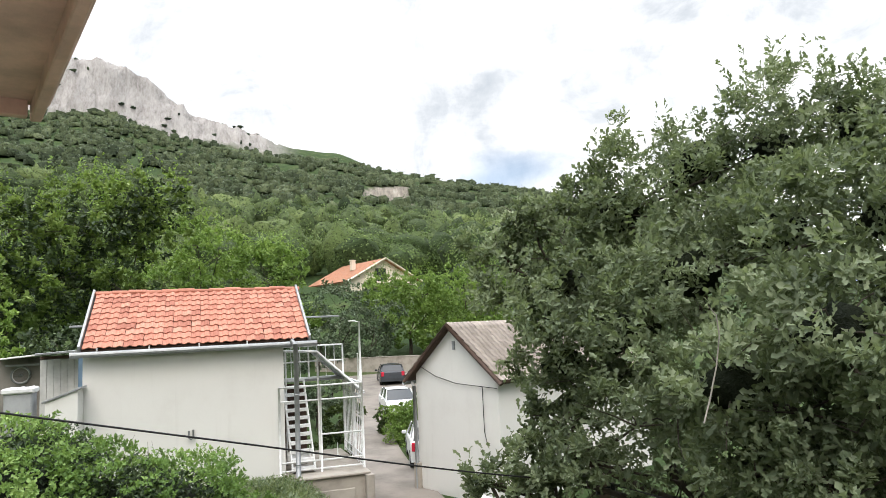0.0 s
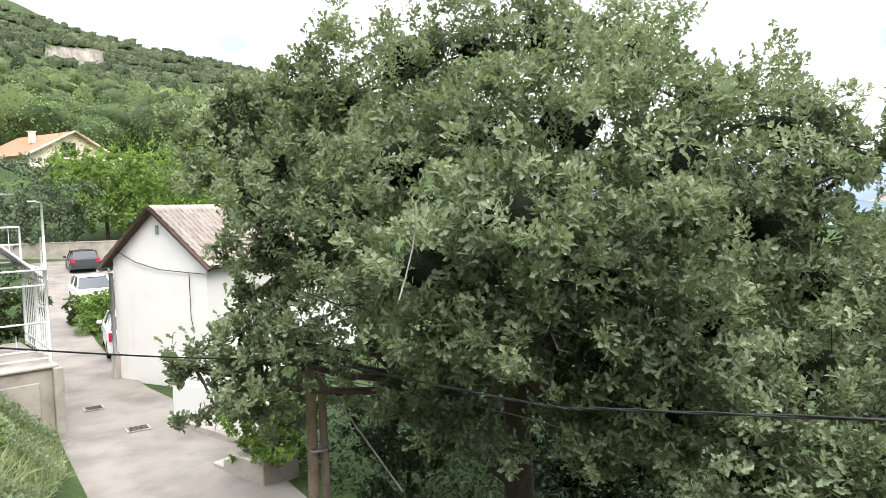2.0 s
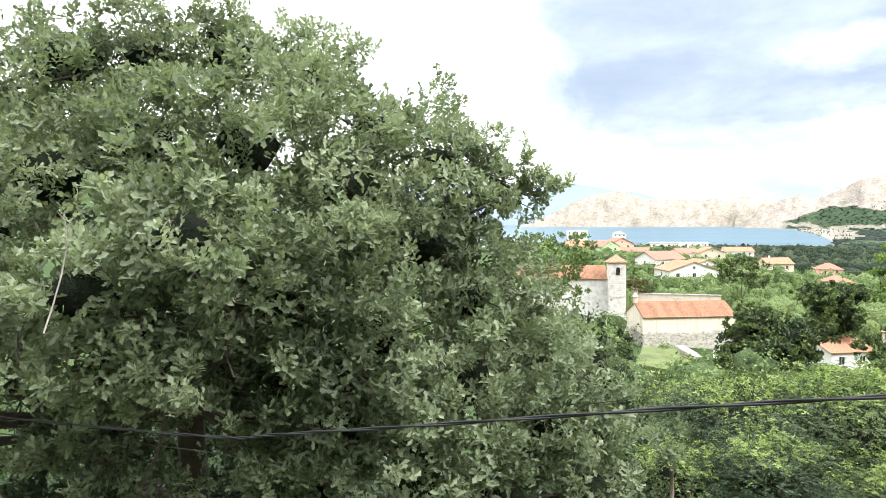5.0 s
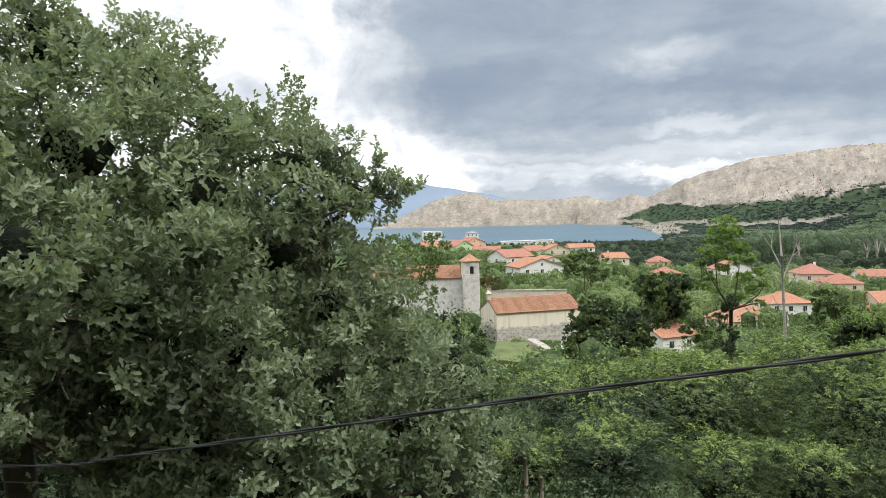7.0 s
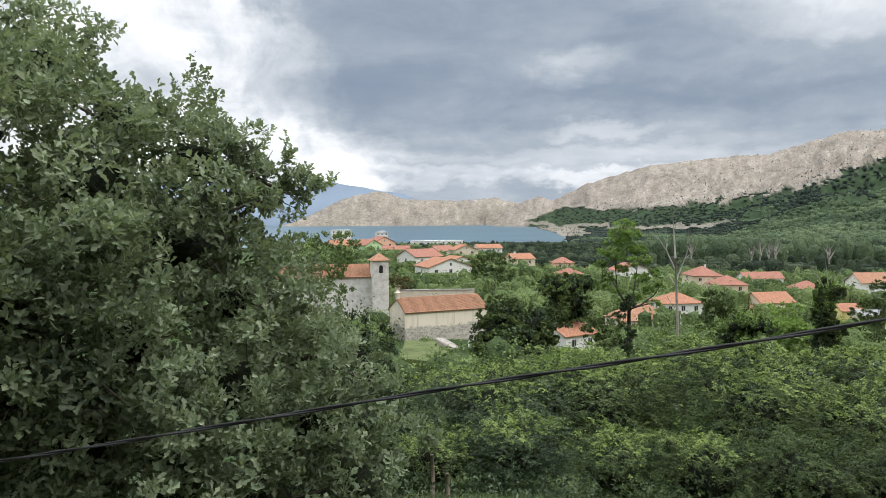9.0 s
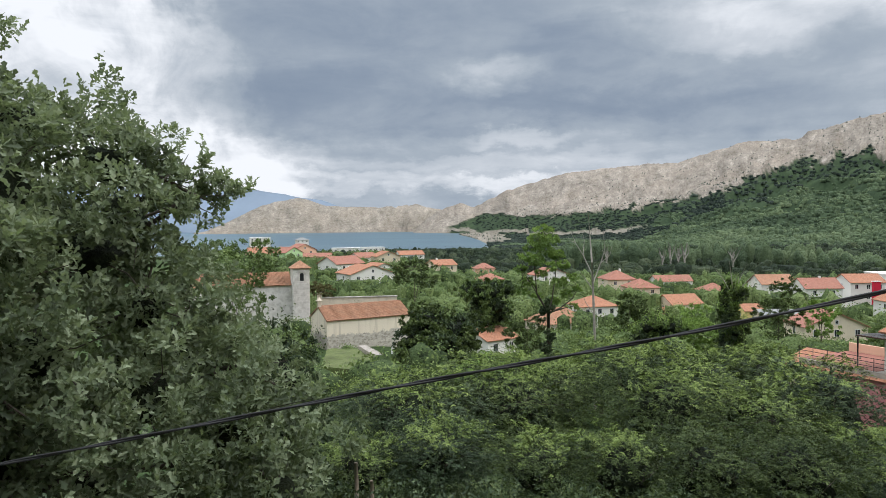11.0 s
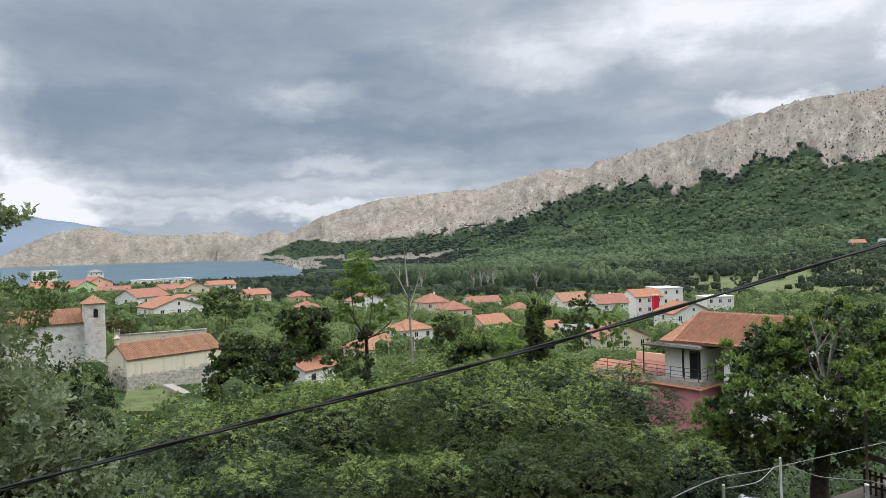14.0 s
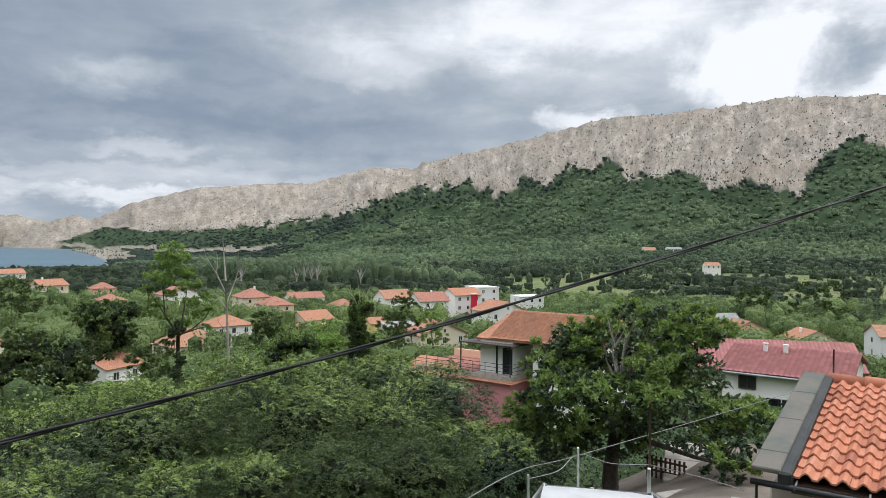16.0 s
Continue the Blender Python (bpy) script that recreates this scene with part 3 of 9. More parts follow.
def build_ground():
    az = np.concatenate([np.arange(-46.0, -10.0, 0.2), np.arange(-10.0, 53.0, 0.4), np.arange(53.0, 142.01, 0.18), np.arange(146.0, 312.0, 4.0)])
    az = (az + 180) % 360 - 180
    near = np.concatenate([[0.01], np.geomspace(2.0, 60, 44), np.geomspace(62, 480, 44)])
    # far rings: an even fan, but towards the ridge they follow its foot and its crest
    fan = np.concatenate([np.geomspace(490, 680, 14), np.linspace(690, 830, 36), np.geomspace(845, 4500, 94), [4700, 4900]])[:, None]
    foot, crest = np.interp(az, RIDGE_AZ, FOOT_D)[None, :], np.interp(az, RIDGE_AZ, RIDGE_D)[None, :]
    k = np.arange(len(fan))[:, None]
    climb = foot + (crest - foot) * np.clip((k - 12) / 106.0, 0, 1) ** 0.8
    follow = np.where(k < 12, 490 + (foot - 491) * k / 12.0, np.where(k <= 118, climb, crest + 12 + (4900 - crest - 12) * np.clip((k - 119) / 26.0, 0, 1)))
    use = (smooth(69.5, 71.5, az) * smooth(146, 142, np.abs(az)))[None, :]
    D = np.concatenate([np.repeat(near[:, None], len(az), 1), fan * (1 - use) + follow * use])
    A = np.repeat(az[None, :], len(D), 0)
    z, bare = ground(A, D)
    rows, cols = A.shape
    verts = np.stack([np.sin(np.radians(A)) * D, np.cos(np.radians(A)) * D, z], -1).reshape(-1, 3)
    i, j = np.meshgrid(np.arange(rows - 1), np.arange(cols), indexing="ij")
    k = (j + 1) % cols
    quads = np.stack([i * cols + j, (i + 1) * cols + j, (i + 1) * cols + k, i * cols + k], -1).reshape(-1, 4)
    ob = bulk_mesh("ground", verts, quads[:, ::-1].ravel(), np.arange(len(quads)) * 4, ground_material(), None, True)
    layer = ob.data.attributes.new("bare", "FLOAT", "POINT")
    layer.data.foreach_set("value", bare.ravel().astype(np.float32))
    X, Y = np.sin(np.radians(A)) * D, np.cos(np.radians(A)) * D
    field = smooth(104, 108, A) * smooth(335, 350, D) * smooth(660, 620, D) * smooth(0.30, 0.34, fbm(A / 3.0, D / 60.0, 3))
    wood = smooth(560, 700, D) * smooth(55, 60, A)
    face = smooth(690, 715, D) * smooth(-9, -13, A) * (np.abs(A) < 60)
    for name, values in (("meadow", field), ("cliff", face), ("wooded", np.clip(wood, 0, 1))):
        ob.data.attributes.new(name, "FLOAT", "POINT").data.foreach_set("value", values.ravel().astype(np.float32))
    return tagged(ob, "green valley floor rising to wooded hills and bare limestone ridges", "ground", "", "structure")


build_ground()


def build_sea():
    mat, n = material("sea_water")
    where = n.add("ShaderNodeTexCoord").outputs["Object"]
    wave = n.noise(n.stretch(where, (1.0, 1.0, 1.0)), 0.12, 6.0, 0.7)
    tone = n.noise(where, 0.004, 5.0, 0.6)
    finish(n, n.mix(n.step(tone, 0.35, 0.7), (0.035, 0.085, 0.12), (0.06, 0.125, 0.155)), 0.32, wave, 0.5, 0.0, 0.4)
    az = np.arange(30, 101, 5.0)
    verts = [polar(a, d, SEA_Z) for d in (850, 2000, 4950) for a in az]
    m = len(az)
    faces = [(r * m + i, r * m + i + 1, (r + 1) * m + i + 1, (r + 1) * m + i) for r in range(2) for i in range(m - 1)]
    ob = quick("water", verts, [f[::-1] for f in faces], mat)
    tagged(ob, "calm blue-grey sea in the bay before the island", "sea", "", "structure")


def build_far_mountains():
    # the haze of distance is put into the blue base colour
    mat = plain("hazed_mountain", (0.205, 0.26, 0.33), 1.0, 0.08, 0.002, 0.01, 0.0)
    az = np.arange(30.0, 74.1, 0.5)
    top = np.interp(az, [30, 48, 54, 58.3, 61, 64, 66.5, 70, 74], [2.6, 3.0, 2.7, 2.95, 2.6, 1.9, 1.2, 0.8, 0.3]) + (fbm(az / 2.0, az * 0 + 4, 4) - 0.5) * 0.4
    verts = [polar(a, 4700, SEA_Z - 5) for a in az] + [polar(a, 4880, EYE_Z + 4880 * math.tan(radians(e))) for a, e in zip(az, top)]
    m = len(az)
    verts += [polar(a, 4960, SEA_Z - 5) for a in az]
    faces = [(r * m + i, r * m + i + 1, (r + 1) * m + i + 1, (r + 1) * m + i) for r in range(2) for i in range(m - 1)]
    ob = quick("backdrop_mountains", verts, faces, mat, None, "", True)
    tagged(ob, "distant haze-blue mountain range across the sea", "mountains", "", "structure")


build_sea()
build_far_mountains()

# ---------------------------------------------------------------- foliage


def leaf_shape(kind):
    """Outline of half a leaf from stalk to tip: along, across."""
    if kind == "oak":
        return [(0, 0), (0.30, 0.19), (0.42, 0.09), (0.66, 0.29), (0.80, 0.16), (1, 0)]
    if kind == "inner_oak":
        return [(0, 0), (0.34, 0.21), (0.48, 0.10), (0.78, 0.26), (1, 0)]
    if kind == "long":
        return [(0, 0), (0.35, 0.17), (0.75, 0.12), (1, 0)]
    if kind == "grass":
        return [(0, 0), (0.4, 0.035), (1, 0)]
    if kind == "blade":
        return [(0, 0), (0.4, 0.19), (1, 0)]
    return [(0, 0), (0.45, 0.3), (1, 0)]


def leaves(name, at, way, size, mat, parent, rng, shape="plain", fold=0.35, face=None):
    """Many folded leaves in one mesh: where each starts, which way it points, how long it is, and where its blade faces."""
    count = len(at)
    way = way / np.linalg.norm(way, axis=1, keepdims=True)
    side = np.cross(way, rng.normal(0, 0.45, (count, 3)) + ([0, 0, 1.0] if face is None else face))
    side /= np.linalg.norm(side, axis=1, keepdims=True) + 1e-9
    face = np.cross(side, way)
    half = leaf_shape(shape)
    m = len(half)
    sheet = np.array([(u, v, -0.12 * u * u + fold * v) for u, v in half] + [(u, -v, -0.12 * u * u + fold * v) for u, v in half[1:-1]])
    size = np.asarray(size).reshape(-1, 1, 1)
    verts = at[:, None, :] + size * (way[:, None, :] * sheet[None, :, 0:1] + side[:, None, :] * sheet[None, :, 1:2] + face[:, None, :] * sheet[None, :, 2:3])
    per = 2 * m - 2
    one = list(range(m))
    other = [0] + [m - 1] + list(range(per - 1, m - 1, -1))
    if m == 3:
        loops, starts, step = np.array(one + other), np.array([0, 3]), 6
    else:
        loops, starts, step = np.array(one + other), np.array([0, m]), 2 * m
    base = np.arange(count)
    all_loops = (loops[None, :] + base[:, None] * per).ravel()
    all_starts = (starts[None, :] + base[:, None] * step).ravel()
    return bulk_mesh(name, verts.reshape(-1, 3), all_loops, all_starts, mat, parent)


def blob_points(blobs, count, rng, inner=0.72, gaps=0.0, grain=0.6, clump=9, fan=0.24):
    """Twig tips over a heap of ellipsoids (x, y, z, rx, ry, rz), gathered in fans with hollows between, and the way each looks."""
    blobs = np.array(blobs, float)
    area = (blobs[:, 3] * blobs[:, 4] * blobs[:, 5]) ** (2 / 3)
    heads = max(4, count // clump)
    pick = rng.choice(len(blobs), int(heads * 3), p=area / area.sum())
    way = rng.normal(0, 1, (len(pick), 3))
    way[:, 2] += 0.15
    way /= np.linalg.norm(way, axis=1, keepdims=True)
    depth = 1 - np.abs(rng.normal(0, 0.16, len(pick)))
    at = blobs[pick, :3] + way * blobs[pick, 3:] * depth[:, None]
    keep = np.ones(len(at), bool)
    for k, b in enumerate(blobs):
        inside = np.linalg.norm((at - b[:3]) / b[3:], axis=1)
        keep &= (inside > inner) | (pick == k)
    if gaps:
        keep &= fbm(at[:, 0] / grain + 90 + at[:, 2] * 0.7, at[:, 1] / grain + 90 + at[:, 2] / grain, 3) > gaps
    at, way, pick = at[keep][:heads], way[keep][:heads], pick[keep][:heads]
    reach = (blobs[pick, 3] * fan * (0.7 + 0.7 * rng.rand(len(pick))))[:, None, None]
    out = rng.normal(0, 1, (len(at), clump, 3)) + way[:, None, :] * 0.7 + [0, 0, 0.45]
    out /= np.linalg.norm(out, axis=2, keepdims=True)
    tips = at[:, None, :] + out * reach * [1.0, 1.0, 0.65] * (0.55 + 0.5 * rng.rand(len(at), clump, 1))
    look_way = (out * 0.8 + way[:, None, :] * 0.5).reshape(-1, 3)
    return tips.reshape(-1, 3), look_way / np.linalg.norm(look_way, axis=1, keepdims=True)


def sprays(at, way, each, rng, spread=0.8, reach=0.1, up=0.25):
    """Several leaves round every twig tip."""
    n = len(at)
    twig = way + rng.normal(0, 0.35, (n, 3)) + [0, 0, up]
    twig /= np.linalg.norm(twig, axis=1, keepdims=True)
    start = np.repeat(at, each, 0) - np.repeat(twig, each, 0) * rng.rand(n * each, 1) * reach
    out = np.repeat(twig, each, 0) * 0.75 + rng.normal(0, spread, (n * each, 3)) * 0.75
    return start, out


def rosettes(at, way, each, rng, reach=0.1, up=0.4, loose=0.3):
    """Leaves that spread like a wheel round the end of every twig, their blades looking along it."""
    n = len(at)
    twig = way * 0.7 + rng.normal(0, 0.32, (n, 3)) + [0, 0, up]
    twig /= np.linalg.norm(twig, axis=1, keepdims=True)
    a = np.cross(twig, rng.normal(0, 1, (n, 3)))
    a /= np.linalg.norm(a, axis=1, keepdims=True)
    b = np.cross(twig, a)
    turn = (np.arange(each)[None, :] * 2.4 + rng.normal(0, 0.25, (n, each)))[:, :, None]
    flat = a[:, None, :] * np.cos(turn) + b[:, None, :] * np.sin(turn)
    along = np.linspace(0, 1, each)[None, :, None]
    out = flat * (1.0 - 0.45 * along) + twig[:, None, :] * (0.15 + 0.8 * along) + rng.normal(0, loose, (n, each, 3)) * 0.5
    start = at[:, None, :] - twig[:, None, :] * reach * (1 - along)
    face = np.repeat(twig, each, 0) - flat.reshape(-1, 3) * 0.25
    return start.reshape(-1, 3), out.reshape(-1, 3), face


def arching(at, way, length, each, rng, up=0.35, droop=0.5):
    """Leaves in two rows along twigs that rise from the crown and bend over."""
    n = len(at)
    twig = way * 0.8 + rng.normal(0, 0.38, (n, 3)) + [0, 0, up]
    twig /= np.linalg.norm(twig, axis=1, keepdims=True)
    reach = (length * (0.55 + 0.75 * rng.rand(n)))[:, None, None]
    u = np.linspace(0.08, 1.0, each)[None, :, None]
    sag = np.array([0, 0, -droop])
    at = at[:, None, :] + reach * (twig[:, None, :] * u + sag * u * u)
    along = twig[:, None, :] + sag * 2 * u
    along /= np.linalg.norm(along, axis=2, keepdims=True)
    side = np.cross(along, rng.normal(0, 0.25, (n, 1, 3)) + [0, 0, 1.0])
    side /= np.linalg.norm(side, axis=2, keepdims=True) + 1e-9
    face = np.cross(side, along) + way[:, None, :] * 0.35
    hand = np.where(np.arange(each) % 2 == 0, 1.0, -1.0)[None, :, None]
    out = side * hand * 0.85 + along * 0.6 + rng.normal(0, 0.16, (n, each, 3))
    return at.reshape(-1, 3), out.reshape(-1, 3), face.reshape(-1, 3)


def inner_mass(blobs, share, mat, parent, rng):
    """Lumpy masses added well inside the leaves to block light and darken the hollows."""
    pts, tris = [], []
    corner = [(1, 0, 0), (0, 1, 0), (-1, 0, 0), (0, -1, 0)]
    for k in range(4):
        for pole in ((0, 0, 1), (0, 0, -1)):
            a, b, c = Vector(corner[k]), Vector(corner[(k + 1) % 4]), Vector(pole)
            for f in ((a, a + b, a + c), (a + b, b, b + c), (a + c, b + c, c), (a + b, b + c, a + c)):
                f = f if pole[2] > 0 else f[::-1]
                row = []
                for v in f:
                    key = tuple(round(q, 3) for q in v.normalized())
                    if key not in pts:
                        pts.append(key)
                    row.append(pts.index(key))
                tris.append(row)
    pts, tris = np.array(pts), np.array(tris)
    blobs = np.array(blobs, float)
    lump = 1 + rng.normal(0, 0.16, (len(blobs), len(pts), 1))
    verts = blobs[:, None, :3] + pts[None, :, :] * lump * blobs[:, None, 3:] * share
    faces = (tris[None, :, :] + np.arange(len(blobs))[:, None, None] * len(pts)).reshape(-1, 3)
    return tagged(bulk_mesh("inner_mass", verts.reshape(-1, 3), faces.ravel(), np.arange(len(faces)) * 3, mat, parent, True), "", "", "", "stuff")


def branches(root, blobs, rng, thick, forks=3):
    """A few limbs bend from the trunk's head to the heart of some masses; thinner ones go on from there to the others and fork."""
    lines = []
    root = Vector(root)
    hubs = blobs[::5] if len(blobs) > 7 else blobs
    hearts = [Vector(b[:3]) for b in hubs]

    def limb(a, b, r0, r1):
        bend = a.lerp(b, 0.5) + Vector(rng.normal(0, 0.10, 3)) * (b - a).length * 0.6 + Vector((0, 0, -0.06)) * (b - a).length
        lines.append(([a, a.lerp(bend, 0.6), bend.lerp(b, 0.35), b], [r0, r0 * 0.75 + r1 * 0.25, r0 * 0.4 + r1 * 0.6, r1]))

    for b in blobs:
        heart = Vector(b[:3])
        if b in hubs:
            limb(root, heart, thick, thick * 0.35)
        else:
            limb(min(hearts, key=lambda h: (h - heart).length), heart, thick * 0.35, thick * 0.16)
        for _ in range(forks):
            w = Vector(rng.normal(0, 1, 3)).normalized()
            tip = heart + Vector((w.x * b[3], w.y * b[4], w.z * b[5])) * 0.92
            mid = heart.lerp(tip, 0.5) + Vector(rng.normal(0, 0.08, 3))
            lines.append(([heart, mid, tip], [thick * 0.16, thick * 0.1, thick * 0.04]))
    return lines


def lobes(blobs, rng, each=6, part_size=0.5, flat=0.8):
    """The smaller rounded masses that make up each large one."""
    small = []
    for b in blobs:
        for k in range(each):
            w = rng.normal(0, 1, 3)
            w[2] = abs(w[2]) * 0.9 - 0.3
            w /= np.linalg.norm(w)
            r = part_size * (0.8 + 0.45 * rng.rand())
            small.append((b[0] + w[0] * b[3] * 0.72, b[1] + w[1] * b[4] * 0.72, b[2] + w[2] * b[5] * 0.75, b[3] * r, b[4] * r, b[5] * r * flat))
    return small


def tree(name, label, category, base, blobs, mat, rng, twigs=2500, each=6, size=0.1, shape="plain", trunk=0.15, gaps=0.0, grain=0.6, bark=None, forks=3, heads=None, inner=0.72, group="", up=0.25, reach=None, spread=0.8, tips=None, arch=0.0):
    """A tree or bush: a tapered trunk, limbs, and a crown of single leaves over a heap of rounded masses."""
    root = thing(name, pose(*base), label, category, group)
    local = [(b[0] - base[0], b[1] - base[1], b[2] - base[2], *b[3:]) for b in blobs]
    mid = np.mean([b[:3] for b in local], 0)
    head = Vector(heads) - Vector(base) if heads else Vector((mid[0] * 0.4, mid[1] * 0.4, mid[2] * 0.45))
    lines = [([(0, 0, -0.3), head * 0.4 + Vector((trunk * 0.5, 0, 0)), head], [trunk * 1.25, trunk, trunk * 0.8])]
    tubes("trunk", lines + branches(head, local, rng, trunk * 0.4, forks), bark or BARK, root)
    if arch:
        # long sprays that bend over; shade between them is put into dark inner leaves
        at, way = blob_points(lobes(local[:1], rng, 44, 0.24) + local[1:], int(twigs * 1.5), rng, 0.8, 0.0, grain, 4, 0.34)
        dome_way = (at - local[0][:3]) / np.array(local[0][3:]) ** 1.3
        dome_way /= np.linalg.norm(dome_way, axis=1, keepdims=True)
        start, out, face = arching(at, way * 0.5 + dome_way * 0.7, arch, each, rng, up)
        face = face * 0.45 + np.repeat(dome_way, each, 0)
        # new shoots on upward faces, their pale colour also painting in the lit tops
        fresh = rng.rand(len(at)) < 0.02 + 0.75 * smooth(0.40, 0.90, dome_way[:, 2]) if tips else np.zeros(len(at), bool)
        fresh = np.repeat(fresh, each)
        for name_of, pick, coat in (("crown", ~fresh, mat), ("new_growth", fresh, LIT_TIP_LEAF)):
            if pick.any():
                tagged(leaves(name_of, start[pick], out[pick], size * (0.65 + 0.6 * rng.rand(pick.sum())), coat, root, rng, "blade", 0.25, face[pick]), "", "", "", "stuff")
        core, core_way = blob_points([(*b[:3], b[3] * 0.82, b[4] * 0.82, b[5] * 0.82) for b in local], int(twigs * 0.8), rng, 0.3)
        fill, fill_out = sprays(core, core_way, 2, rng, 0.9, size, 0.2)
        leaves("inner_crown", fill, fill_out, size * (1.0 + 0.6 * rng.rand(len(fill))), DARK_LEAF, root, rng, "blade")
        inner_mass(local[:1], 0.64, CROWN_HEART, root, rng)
        return root
    filled = twigs > 1500 and gaps < 0.39
    at, way = blob_points(lobes(local, rng) if filled else local, int(twigs * (0.85 if filled else 1)), rng, inner, gaps * 0.6, grain)
    if filled:
        # most crowns: dark core and darker filler leaves carry inner shade as colour
        if mat not in (FRESH_LEAF, OLIVE_LEAF, WALNUT_LEAF):
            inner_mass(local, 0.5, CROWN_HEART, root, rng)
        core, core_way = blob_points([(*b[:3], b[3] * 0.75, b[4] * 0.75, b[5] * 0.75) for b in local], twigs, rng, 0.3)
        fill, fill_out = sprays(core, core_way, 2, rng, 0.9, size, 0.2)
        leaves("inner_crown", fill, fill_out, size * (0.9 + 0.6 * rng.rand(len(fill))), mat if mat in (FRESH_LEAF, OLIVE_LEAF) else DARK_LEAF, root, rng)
    start, out = sprays(at, way, each, rng, spread, reach or size * 1.2, up)
    face = np.repeat(way, each, 0) * 0.9 + [0, 0, 0.5]
    leaves("crown", start, out, size * (0.7 + 0.6 * rng.rand(len(start))), mat, root, rng, shape, 0.35, face)
    if tips:
        # young pale sprays on top of the crown, their colour also standing for lit tops
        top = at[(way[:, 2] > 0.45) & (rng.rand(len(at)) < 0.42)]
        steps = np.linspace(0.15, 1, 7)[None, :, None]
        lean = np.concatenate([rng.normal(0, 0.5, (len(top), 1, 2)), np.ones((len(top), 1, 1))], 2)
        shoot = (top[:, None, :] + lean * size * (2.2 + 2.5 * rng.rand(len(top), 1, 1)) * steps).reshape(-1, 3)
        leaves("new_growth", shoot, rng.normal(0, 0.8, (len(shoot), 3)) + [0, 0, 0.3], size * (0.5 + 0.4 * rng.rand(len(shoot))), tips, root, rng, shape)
    return root


def heap(centre, radius, height, count, rng, flat=0.75, low=0.35):
    """Rounded masses round a centre (the foot), for a crown of that radius and height."""
    blobs = []
    for k in range(count):
        a, r = 2.4 * k + rng.rand() * 0.8, radius * 0.62 * math.sqrt((k + 0.5) / count)
        f = low + (1 - low) * rng.rand()
        size = radius * (0.42 + 0.16 * rng.rand())
        z = height * f * (1 - 0.35 * (r / radius) ** 2)
        z = min(z, height - size * flat)
        blobs.append((centre[0] + math.cos(a) * r, centre[1] + math.sin(a) * r, centre[2] + z, size, size, size * flat))
    return blobs


def build_oak():
    rng = np.random.RandomState(11)
    blobs = []
